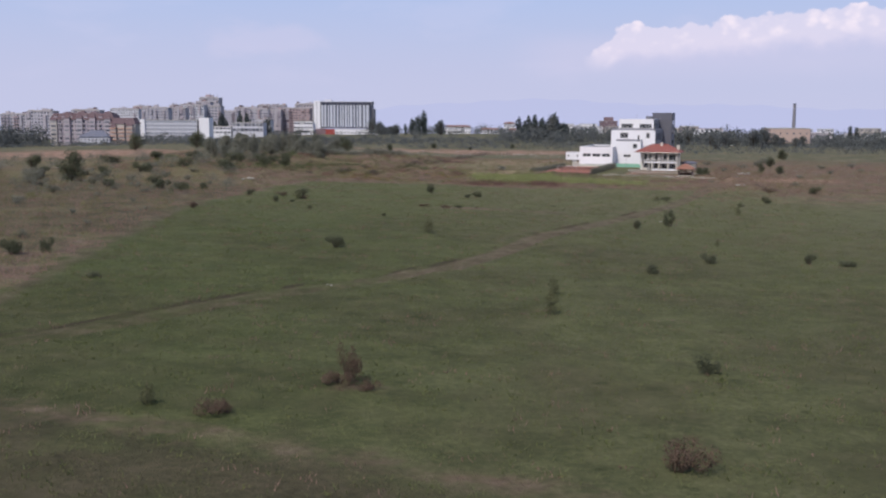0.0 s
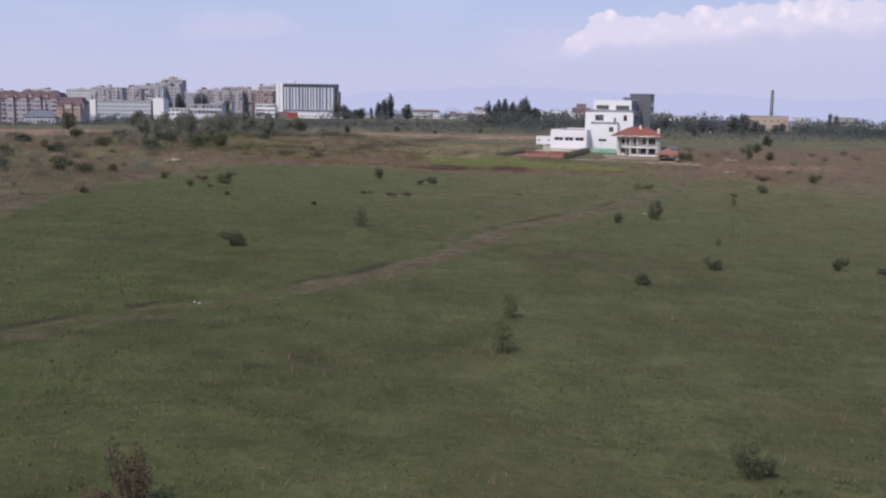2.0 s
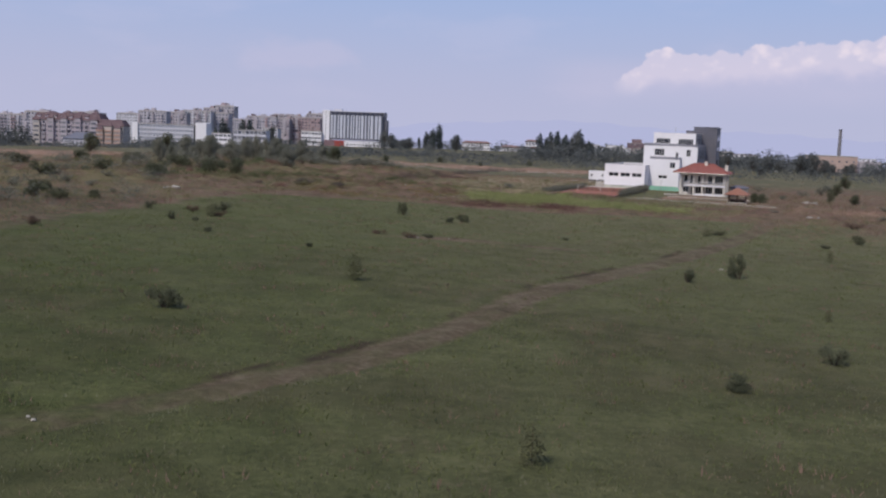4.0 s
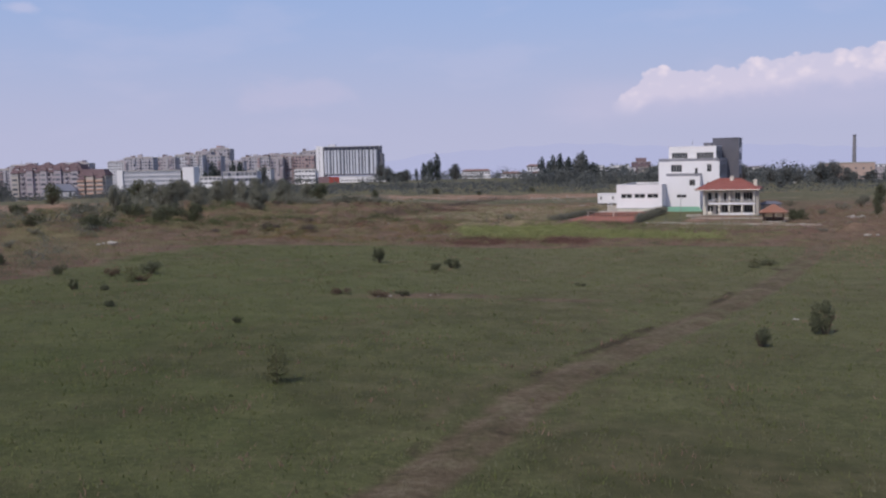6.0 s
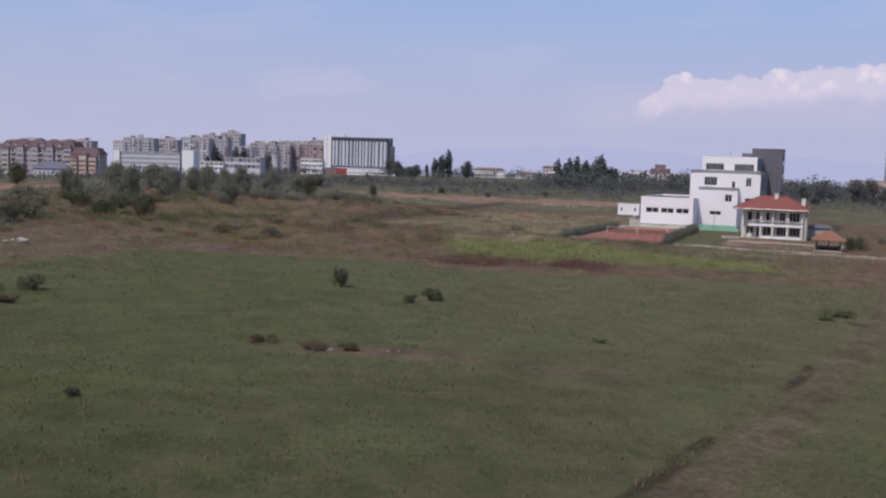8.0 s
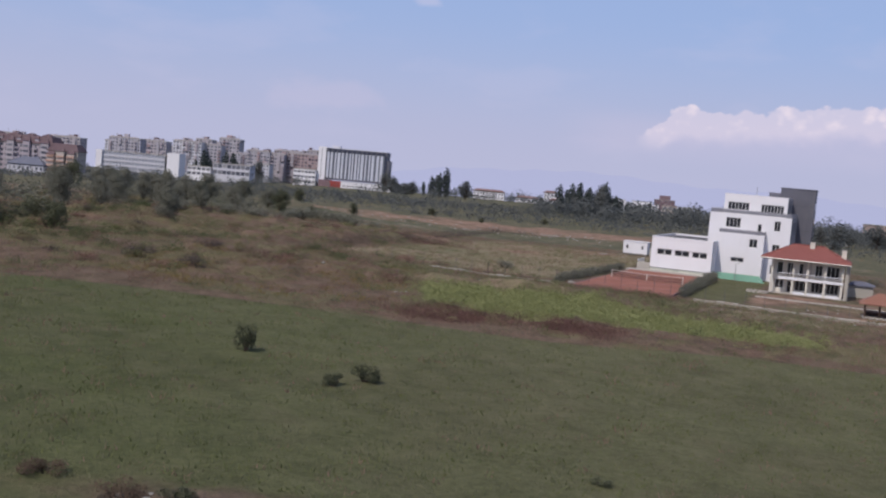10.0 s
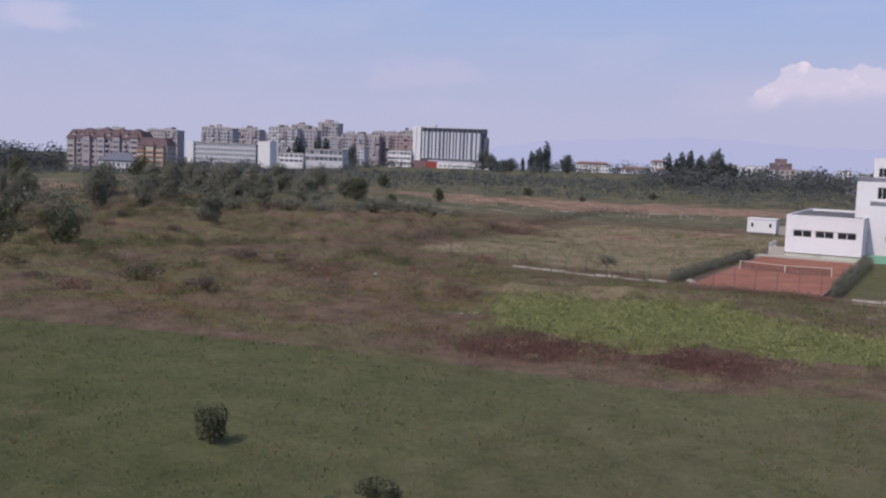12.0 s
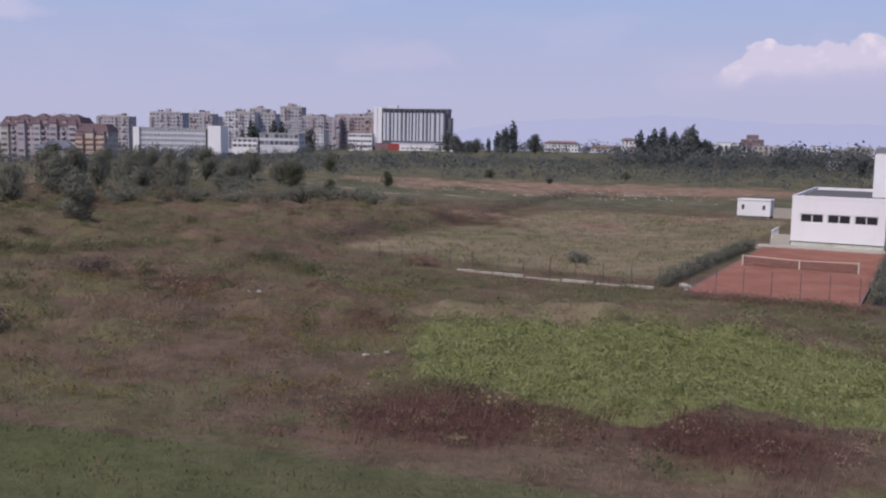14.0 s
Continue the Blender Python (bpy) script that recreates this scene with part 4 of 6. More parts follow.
def cabin():
    t = thing("site_cabin", EST @ pose(0, 0, 0.1), "white metal site cabin with two small windows", "cabin")
    holes = [(-13.9, -13.45, 1.2, 2.0), (-10.5, -10.05, 1.2, 2.0)]
    part("front_wall", wall("s", 45, -14.6, -9.2, 0.15, 2.75, holes, 0.1), M["white"], t)
    part("body", boxes((-14.5, -9.3, 45.2, 48.0, 0.15, 2.7)), M["frame_dark"], t, "dark inside")
    part("left_wall", wall("w", -14.6, 45.1, 48.1, 0.15, 2.75, (), 0.1), M["white"], t)
    part("right_wall", wall("e", -9.2, 45.1, 48.1, 0.15, 2.75, (), 0.1), M["white"], t)
    part("back_wall", wall("n", 48.2, -14.6, -9.2, 0.15, 2.75, (), 0.1), M["white"], t)
    part("roof", boxes((-14.7, -9.1, 44.9, 48.3, 2.75, 2.9)), M["white"], t)
    for h in holes:
        window(t, "s", 45, *h, 1, M["frame_dark"], 0.04)
    part("skid", boxes((-14.5, -9.3, 45.2, 45.5, -0.3, 0.14), (-14.5, -9.3, 47.6, 47.9, -0.3, 0.14)), M["steel"], t)
    w = thing("boundary_wall", EST, "short grey block wall beside the cabin", "wall")
    part("wall", boxes((-8.9, -4.2, 46, 46.25, -0.4, 1.6)), M["concrete"], w)
    part("coping", boxes((-9.0, -4.1, 45.95, 46.3, 1.6, 1.7)), M["pale_concrete"], w)


def court():
    t = thing("tennis_court", EST, "red clay tennis court with faded white lines", "tennis court", kind="structure")
    bm = bmesh.new()
    n, m = 14, 40
    rows = [[bm.verts.new((-2.6 + 13.6 * i / n, -43.0 + 39.9 * j / m, 0.30)) for i in range(n + 1)] for j in range(m + 1)]
    for j in range(m):
        for i in range(n):
            bm.faces.new((rows[j][i], rows[j][i + 1], rows[j + 1][i + 1], rows[j + 1][i]))
    part("clay_surface", bm, M["clay"], t)
    part("kerb", boxes((-2.75, 11.15, -43.25, -43.01, -0.3, 0.26), (-2.75, -2.61, -43.0, -3.1, -0.3, 0.31), (11.01, 11.15, -43.0, -3.1, -0.3, 0.31)), M["brownbrick"], t)
    net = thing("tennis_net", EST, "brown tennis net with white tape and posts", "tennis net")
    for x in (-1.6, 9.5):
        part("post", tube(bmesh.new(), (x, -22.7, 0.3), (x, -22.7, 1.42), 0.07, seg=8), M["netting"], net)
    xs = [-1.6 + 11.1 * i / 16 for i in range(17)]

    def tape(x, z, k):
        return (x, -22.72 + 0.05 * k, 1.38 - 0.16 * (1 - abs(2 * (x + 1.6) / 11.1 - 1)) + z)

    bm = lattice(bmesh.new(), xs, [-0.065, 0.0], lambda s, z: True, tape)
    part("tape", bm, M["netting"], net, "white canvas tape")
    bm = bmesh.new()
    for i in range(75):
        x = -1.5 + i * 0.147
        box(bm, x, x + 0.035, -22.705, -22.69, 0.32, 1.16)
    for z in np.arange(0.36, 1.15, 0.12):
        box(bm, -1.55, 9.45, -22.69, -22.675, z, z + 0.03)
    part("netting", bm, M["mesh"], net)
    part("centre_strap", boxes((3.9, 4.02, -22.74, -22.66, 0.3, 1.22)), M["netting"], net)
    fence = thing("court_fence", EST, "thin wire fence on dark posts round the court", "fence")
    for x in np.arange(-2.4, 11.2, 2.25):
        part("post", tube(bmesh.new(), (x, -43.2, -0.2), (x, -43.2, 2.6), 0.028, seg=6), M["frame_dark"], fence)
    for z in (1.0, 1.8, 2.6):
        part("wire", tube(bmesh.new(), (-2.4, -43.2, z), (11.1, -43.2, z), 0.006, seg=4), M["rail"], fence)


def boundary():
    t = thing("boundary_kerb", EST, "broken pale concrete footing of a fence across the weeds", "kerb", kind="structure")
    rnd = random.Random(4)
    x = -25.0
    while x < 44:
        w = rnd.uniform(1.6, 3.2)
        if not (-8.0 < x < -3.5 and rnd.random() < 0.6) and not -3.2 < x < 11.2:
            y = -41.8 - 0.04 * max(0, x - 14) + rnd.uniform(-0.1, 0.1)
            gz = ground_z(*(EST @ Vector((x, y, 0)))[:2])
            part("kerb_stone", boxes((x, x + w - 0.12, y - 0.16, y + 0.16, gz - 0.3, gz + rnd.uniform(0.06, 0.24) + (0.12 if x > 12 else 0.02)), bevel=0.03), M["pale_concrete"], t)
        x += w
    f = thing("wire_fence", EST, "sagging wire fence on leaning steel posts", "fence")
    for i in range(27):
        x = -34 + i * 2.6
        if -3 < x < 11.4:
            continue
        y = -41.2 - 0.04 * max(0, x - 14)
        gz = ground_z(*(EST @ Vector((x, y, 0)))[:2])
        part("post", tube(bmesh.new(), (x, y, gz - 0.2), (x + rnd.uniform(-0.12, 0.12), y + rnd.uniform(-0.1, 0.1), gz + 1.9), 0.035, seg=5), M["frame_dark"], f)
    s = thing("stair_parapet", EST, "white parapet of steps beside the annex", "parapet")
    part("wall", boxes((-2.4, -2.2, 0.5, 6.5, -0.4, 1.1), (-2.2, -0.1, 0.5, 0.7, -0.4, 1.6)), M["pale_concrete"], s)
    for i in range(4):
        part("baluster", boxes((-2.38, -2.22, 1.0 + i * 1.6, 1.16 + i * 1.6, 1.1, 1.9)), M["white"], s)
    part("handrail", boxes((-2.4, -2.2, 0.8, 6.3, 1.9, 2.02)), M["white"], s)
    p = thing("garden_path", EST, "pale concrete path in front of the house", "path", kind="structure")
    for i in range(9):
        xa = 20.5 + i * 2.2
        part("slab", boxes((xa, xa + 2.16, -25.0 - 0.02 * i, -24.0 - 0.02 * i, -0.3, 0.10 + 0.015 * (i % 3))), M["pale_concrete"], p)
    q = thing("planting_ring", EST @ pose(20.0, -16.5, 0), "round pale stone edging of a flower bed", "edging")
    for i in range(14):
        a = 2 * math.pi * i / 14
        m = boxes((-0.22, 0.22, -0.12, 0.12, -0.1, 0.32), bevel=0.03)
        bmesh.ops.transform(m, matrix=Matrix.Translation((1.5 * math.cos(a), 1.5 * math.sin(a), 0)) @ Matrix.Rotation(a + math.pi / 2, 4, "Z"), verts=m.verts)
        part("stone", m, M["pale_concrete"], q)
    lamp = thing("street_lamp", EST @ pose(14.6, 2.0, 0), "slim grey street lamp with one short arm", "street lamp")
    part("pole", tube(bmesh.new(), (0, 0, -0.4), (0, 0, 3.1), 0.07, 0.05, 8), M["steel"], lamp)
    part("arm", tube(bmesh.new(), (0, 0, 3.05), (0.9, -0.2, 3.15), 0.035, seg=6), M["steel"], lamp)
    part("head", boxes((0.7, 1.3, -0.32, -0.08, 3.1, 3.2), bevel=0.02), M["frame_white"], lamp)


annex()
office_block()
terrace_screen()
villa()
gazebo()
tarp_shed()
cabin()
court()
boundary()


# ---- the town beyond ----
def slab_block(name, label, x0, x1, y, z0, z1, floors, bays, wall_mat, depth=14, frame=None, balcony=False, roof=None, win=(0.55, 0.5), cat="apartment building", side=True, pane=None):
    """A town building with real window openings on the front and the flank that looks at the meadow."""
    t = thing(name, Matrix.Translation((x0, y, 0)), label, cat)
    w, h = x1 - x0, (z1 - z0) / floors
    bw = w / bays
    ww, wh = bw * win[0], h * win[1]
    holes = [(bw * (i + 0.5) - ww / 2, bw * (i + 0.5) + ww / 2, z0 + h * f + h * 0.3, z0 + h * f + h * 0.3 + wh) for f in range(floors) for i in range(bays)]
    part("front_wall", wall("s", 0, 0, w, z0 - 9, z1, holes, 0.5), wall_mat, t)
    n = max(2, round(depth / bw))
    dw = depth / n
    flank = [(dw * (i + 0.5) - dw * 0.2, dw * (i + 0.5) + dw * 0.2, z0 + h * f + h * 0.3, z0 + h * f + h * 0.3 + wh) for f in range(floors) for i in range(n)] if side else []
    part("right_wall", wall("e", w, 0.5, depth, z0 - 9, z1, flank, 0.5), wall_mat, t)
    part("left_wall", wall("w", 0, 0.5, depth, z0 - 9, z1, (), 0.5), wall_mat, t)
    part("back_wall", wall("n", depth, 0.5, w - 0.5, z0 - 9, z1, (), 0.5), wall_mat, t)
    part("roof", boxes((-0.2, w + 0.2, -0.2, depth + 0.2, z1, z1 + 0.5)), roof or M["concrete"], t)
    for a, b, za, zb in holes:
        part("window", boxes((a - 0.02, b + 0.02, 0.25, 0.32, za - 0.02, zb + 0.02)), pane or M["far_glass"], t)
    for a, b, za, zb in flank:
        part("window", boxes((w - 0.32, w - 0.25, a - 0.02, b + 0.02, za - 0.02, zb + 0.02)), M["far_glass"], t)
    if balcony:
        for f in range(1, floors):
            for i in range(0, bays, 2):
                part("balcony", boxes((bw * i + 0.3, bw * (i + 1) - 0.3, -1.2, -0.01, z0 + h * f, z0 + h * f + 1.0)), balcony, t)
    return t


def nearer(t, k):
    """Brings a whole building closer to the meadow at a smaller size."""
    c = Matrix.Translation((8.05, 196.4, 13.6))
    t.matrix_world = c @ Matrix.Scale(k, 4) @ c.inverted() @ t.matrix_world
    return t


def mansard(t, w, depth, z, h, out=0.6):
    bm = bmesh.new()
    lo = [bm.verts.new(p) for p in ((-out, -out, z), (w + out, -out, z), (w + out, depth + out, z), (-out, depth + out, z))]
    up = [bm.verts.new(p) for p in ((2.2, 2.2, z + h), (w - 2.2, 2.2, z + h), (w - 2.2, depth - 2.2, z + h), (2.2, depth - 2.2, z + h))]
    bm.faces.new(up), bm.faces.new(lo[::-1])
    for i in range(4):
        bm.faces.new((lo[i], lo[(i + 1) % 4], up[(i + 1) % 4], up[i]))
    return part("mansard_roof", bm, M["dkroof"], t, "dark red mansard roof")


def tower_hotel():
    t = thing("hotel", Matrix.Translation((-145, 829, 0)), "slab hotel with white vertical fins on dark glass", "hotel")
    w, d = 48.0, 16.0
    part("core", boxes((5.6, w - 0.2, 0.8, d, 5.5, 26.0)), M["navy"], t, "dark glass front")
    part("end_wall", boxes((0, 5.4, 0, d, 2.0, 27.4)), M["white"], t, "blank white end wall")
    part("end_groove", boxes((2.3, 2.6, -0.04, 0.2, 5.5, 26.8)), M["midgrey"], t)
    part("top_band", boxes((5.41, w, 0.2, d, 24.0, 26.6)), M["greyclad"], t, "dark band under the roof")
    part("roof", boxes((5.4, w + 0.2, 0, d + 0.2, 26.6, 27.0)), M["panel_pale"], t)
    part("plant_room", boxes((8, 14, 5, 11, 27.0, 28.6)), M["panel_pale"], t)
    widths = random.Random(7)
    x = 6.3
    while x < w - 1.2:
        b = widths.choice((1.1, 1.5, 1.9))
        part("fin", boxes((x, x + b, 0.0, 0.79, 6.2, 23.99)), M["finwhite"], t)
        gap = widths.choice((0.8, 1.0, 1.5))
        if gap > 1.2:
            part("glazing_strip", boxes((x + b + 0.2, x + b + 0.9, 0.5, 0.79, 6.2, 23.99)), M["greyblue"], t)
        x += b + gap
    for i in range(12):
        part("roof_louvre", boxes((7 + i * 3.4, 9.4 + i * 3.4, 0.05, 0.19, 24.3, 26.2)), M["navy"], t)
    part("side_balcony", boxes((w + 0.21, w + 2.0, 1, 12, 5.0, 21.0)), M["greyclad"], t, "dark stepped balconies on the end")
    part("waist", boxes((5.41, w, 0.3, d, 5.0, 6.19)), M["greyclad"], t)
    part("red_entrance", boxes((9.8, 17.6, -1.5, 6, -0.5, 4.3)), M["redpaint"], t, "red entrance panel")
    part("dark_entrance", boxes((1.5, 9.79, -1.2, 6, -0.5, 4.6)), M["brownbrick"], t, "dark red recessed lobby")
    part("base", boxes((17.7, 52.5, -2.5, 12, -0.5, 4.2)), M["white"], t, "long white base storey")
    part("base_roof", boxes((17.6, 52.7, -2.7, 12.2, 4.2, 4.6)), M["panel_pale"], t)
    for i in range(11):
        part("base_window", boxes((19 + i * 3, 21.2 + i * 3, -2.56, -2.45, 1.2, 1.9)), M["far_glass"], t)


def town():
    a = slab_block("apartment_building", "long six-storey apartment block with a dark red mansard roof", -349, -298, 740, -8, 11.5, 6, 16, M["apt_wall"], 16, balcony=M["panel_beige"])
    mansard(a, 51, 16, 12.0, 5.0)
    for i in range(8):
        part("dormer", boxes((3 + i * 6, 5.6 + i * 6, 0.2, 3, 12.3, 15.0)), M["apt_wall"], a)
        part("dormer_roof", hip_roof(bmesh.new(), 2.7 + i * 6, 5.9 + i * 6, -0.1, 4, 15.0, 16.6, 1.0), M["dkroof"], a)
    for x, w, mat, top in ((0.5, 5.0, "cream", 11.4), (11.5, 4.5, "apt_wall", 13.2), (21.5, 4.5, "panel_beige", 13.0), (32.0, 4.5, "apt_wall", 13.4), (44.0, 5.0, "panel_beige", 12.6)):
        part("bay", boxes((x, x + w, -1.8, -0.01, -16, top)), M[mat], a, "projecting bay with loggias")
        part("bay_roof", hip_roof(bmesh.new(), x - 0.4, x + w + 0.4, -2.2, 3, top, top + 2.6, 1.6), M["dkroof"], a)
        for f in range(6):
            part("loggia", boxes((x + 0.6, x + w - 0.6, -1.84, -1.7, -6.9 + f * 3.25, -5.4 + f * 3.25)), M["far_glass"], a)
    for x, z in ((8, 17.6), (20, 18.3), (30, 17.8), (41, 18.0)):
        part("roof_peak", hip_roof(bmesh.new(), x, x + 6, 4, 12, 16.9, z + 0.7, 2), M["dkroof"], a)
    nearer(a, 0.816)
    h = nearer(slab_block("town_house", "low pale house under a blue-grey hip roof", -303, -281, 700, -8, -1.0, 2, 8, M["panel_pale"], 12, cat="house", roof=M["slate"]), 0.867)
    part("hip_roof", hip_roof(bmesh.new(), -0.6, 22.6, -0.6, 12.6, -0.4, 4.2, 7), M["slate"], h)
    b = slab_block("apartment_building", "cream apartment block with stepped balconies and dark red roof", -296, -276, 730, -7, 8.5, 5, 6, M["cream"], 12, balcony=M["panel_beige"])
    mansard(b, 20, 12, 9.0, 4.5)
    for x, top in ((1.0, 6.4), (7.5, 8.6), (14.0, 7.4)):
        part("bay", boxes((x, x + 4.6, -2.0, -0.01, -15, top)), M["cream"], b, "cream bay with orange balconies")
        part("bay_roof", hip_roof(bmesh.new(), x - 0.4, x + 5.0, -2.4, 3, top, top + 2.8, 1.7), M["dkroof"], b)
        for f in range(5):
            part("balcony", boxes((x - 0.2, x + 4.8, -2.9, -2.01, -6.6 + f * 2.9, -5.7 + f * 2.9)), M["balcony_orange"], b, "faded orange balcony")
    nearer(b, 0.829)
    o = slab_block("office_slab", "long white four-storey school-like office with window bands", -316, -266, 850, -6, 11.2, 5, 20, M["panel_pale"], 14, win=(0.9, 0.56), cat="office building", pane=M["band_glass"])
    part("stair_tower", boxes((-4.6, -0.01, -1.5, 9, -14, 12.0)), M["white"], o, "white stair tower")
    part("end_tower", boxes((50.3, 59.6, -2, 12, -14, 13.6)), M["white"], o, "blank white end tower")
    part("dark_recess", boxes((48.4, 50.28, -0.6, 6, -14, 11.1)), M["glass"], o)
    nearer(o, 0.775)
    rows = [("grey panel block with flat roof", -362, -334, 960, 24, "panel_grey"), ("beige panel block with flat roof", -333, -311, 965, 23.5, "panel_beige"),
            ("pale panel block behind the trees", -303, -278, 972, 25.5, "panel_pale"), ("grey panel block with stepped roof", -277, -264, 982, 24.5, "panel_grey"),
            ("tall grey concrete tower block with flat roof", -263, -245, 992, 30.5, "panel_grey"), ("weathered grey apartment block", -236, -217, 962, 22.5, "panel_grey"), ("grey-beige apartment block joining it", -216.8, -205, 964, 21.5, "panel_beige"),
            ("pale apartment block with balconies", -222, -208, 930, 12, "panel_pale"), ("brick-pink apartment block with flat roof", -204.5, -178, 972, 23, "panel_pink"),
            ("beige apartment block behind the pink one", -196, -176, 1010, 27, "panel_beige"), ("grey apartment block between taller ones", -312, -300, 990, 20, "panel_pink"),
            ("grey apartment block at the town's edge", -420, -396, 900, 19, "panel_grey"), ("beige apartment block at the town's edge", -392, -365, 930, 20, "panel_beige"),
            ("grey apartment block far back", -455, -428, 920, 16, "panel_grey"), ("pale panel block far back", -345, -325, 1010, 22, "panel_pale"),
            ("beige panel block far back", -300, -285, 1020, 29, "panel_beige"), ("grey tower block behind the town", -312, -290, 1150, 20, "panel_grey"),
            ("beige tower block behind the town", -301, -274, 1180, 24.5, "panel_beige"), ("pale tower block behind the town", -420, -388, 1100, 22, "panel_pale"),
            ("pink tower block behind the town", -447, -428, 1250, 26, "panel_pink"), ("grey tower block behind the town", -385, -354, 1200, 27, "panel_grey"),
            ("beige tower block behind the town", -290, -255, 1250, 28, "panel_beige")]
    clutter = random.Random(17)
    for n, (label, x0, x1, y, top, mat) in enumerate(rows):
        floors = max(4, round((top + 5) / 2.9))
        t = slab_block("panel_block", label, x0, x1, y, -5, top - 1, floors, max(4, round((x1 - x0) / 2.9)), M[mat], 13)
        w = x1 - x0
        for i in range(max(3, int(w / 6))):
            hx, hw, hh = clutter.uniform(0.5, w - 4.5), clutter.uniform(1.5, 4.5), clutter.uniform(0.5, 2.6)
            part("roof_hut", boxes((hx, hx + hw, 2 + i % 3 * 3.4, 5 + i % 3 * 3.4, top - 0.5, top + hh)), M[clutter.choice(("panel_grey", "panel_pink", "panel_beige", "dkroof"))], t)
        for i in range(2):
            hx = clutter.uniform(1, w - 1)
            part("aerial", tube(bmesh.new(), (hx, 6, top - 0.5), (hx, 6, top + clutter.uniform(2.0, 3.8)), 0.12, 0.06, 5), M["greyclad"], t)
        bay, storey = w / max(4, round(w / 2.9)), (top + 4) / floors
        for i in range(int(w / 2.9)):
            if clutter.random() < 0.42:
                tone, rim = M[clutter.choice(("panel_pink", "panel_beige", "panel_beige", "panel_grey", "apt_wall"))], clutter.choice((1.0, 1.0, 2.3))
                lo = clutter.randint(1, max(1, floors // 3))
                for f in range(lo, floors):
                    if clutter.random() < 0.8:
                        z = -5 + storey * f
                        part("loggia", boxes((bay * i + 0.25, bay * (i + 1) - 0.25, -1.25, -0.02, z + 0.05, z + rim)), tone, t)
        part("roof_rail", boxes((w * 0.05, w * 0.95, 0.3, 0.5, top - 0.5, top + 0.3)), M["panel_beige"], t)
        nearer(t, 1.64 if top > 30 else 0.915 if x0 > -240 and y < 980 else 0.74 if x0 == -362 else 0.8 if x0 == -333 else 1.0)
    nearer(slab_block("pavilion", "low modern white building with wide glazing", -233, -205, 860, 0, 9.0, 2, 8, M["panel_pale"], 14, win=(0.88, 0.6), cat="office building"), 0.83)
    nearer(slab_block("pavilion", "low white building with terraces", -252, -234, 858, -1.5, 5.5, 2, 5, M["white"], 12, win=(0.8, 0.5), cat="office building"), 0.83)
    slab_block("hotel_wing", "low white wing with two window bands", -161, -145.3, 826, 0.5, 10.5, 3, 6, M["white"], 14, win=(0.85, 0.42), cat="office building")
    tower_hotel()
    for label, x0, x1, y, z0, z1, bays in (("long low white building with a red roof", -40, -17, 900, 0, 6.6, 10), ("low white shed with a red roof", -8, 9, 905, 0, 4.0, 6),
                                           ("white house with a red roof", 13, 23, 920, 2, 9.5, 4), ("small white house with a red roof", 17, 25, 900, 0, 4, 3)):
        t = slab_block("low_house", label, x0, x1, y, z0, z1 - 1.2, 2 if z1 > 6 else 1, bays, M["white"], 9, cat="house")
        part("hip_roof", hip_roof(bmesh.new(), -0.6, x1 - x0 + 0.6, -0.6, 9.6, z1 - 0.7, z1 + 0.9, 3), M["oldtiles"], t)
    t = slab_block("tower_house", "brown brick tower building with a stepped top", 140, 161, 1285, -10, 9.5, 6, 7, M["brownbrick"], 16, cat="office building")
    part("top_storey", boxes((5, 16, 3, 13, 10.0, 14.5)), M["brownbrick"], t)
    f = slab_block("factory_hall", "plain pinkish brick factory hall", 209, 238, 760, -4, 7.2, 2, 6, M["tan"], 22, win=(0.3, 0.2), cat="factory", side=False)
    part("lean_to", boxes((29.3, 46, 4, 18, -5, 4.5)), M["panel_beige"], f)
    c = thing("chimney_stack", Matrix.Translation((235, 792, 0)), "tall tapering grey-brown factory chimney", "chimney")
    part("shaft", tube(bmesh.new(), (0, 0, -5), (0, 0, 25.6), 1.5, 1.05, 16), M["stack"], c)
    part("rim", tube(bmesh.new(), (0, 0, 25.6), (0, 0, 26.3), 1.25, 1.25, 16), M["greyclad"], c)
    for z in (4, 10, 16, 21):
        part("band", tube(bmesh.new(), (0, 0, z), (0, 0, z + 0.25), 1.56 - 0.015 * z, 1.56 - 0.015 * z, 16), M["steel"], c)
    rnd = random.Random(11)
    tones = ["white", "panel_pale", "panel_beige", "white", "cream"]
    for i in range(30):
        y = rnd.uniform(1000, 1350)
        x = rnd.choice((rnd.uniform(60, 135), rnd.uniform(165, 520), rnd.uniform(165, 520)))
        g0 = ground_z(x, y)
        top = g0 + rnd.uniform(6, 13)
        w = rnd.uniform(10, 24)
        slab_block("far_house", "small pale building far off among trees", x, x + w, y, g0, top, 2 if top - g0 < 9 else 3, max(3, int(w / 4)), M[rnd.choice(tones)], 10, cat="house", side=False,
                   roof=M["oldtiles"] if rnd.random() < 0.35 else M["concrete"])
    for label, x0, x1, y, top in (("white warehouse at the wood's edge", 281, 294, 760, 2.6), ("white hall beyond the trees", 102, 121, 1150, 6.5), ("small white shed in the wood", 98, 103, 640, 2.9)):
        slab_block("warehouse", label, x0, x1, y, ground_z(x0, y), top, 1, 4, M["white"], 10, cat="warehouse", side=False)


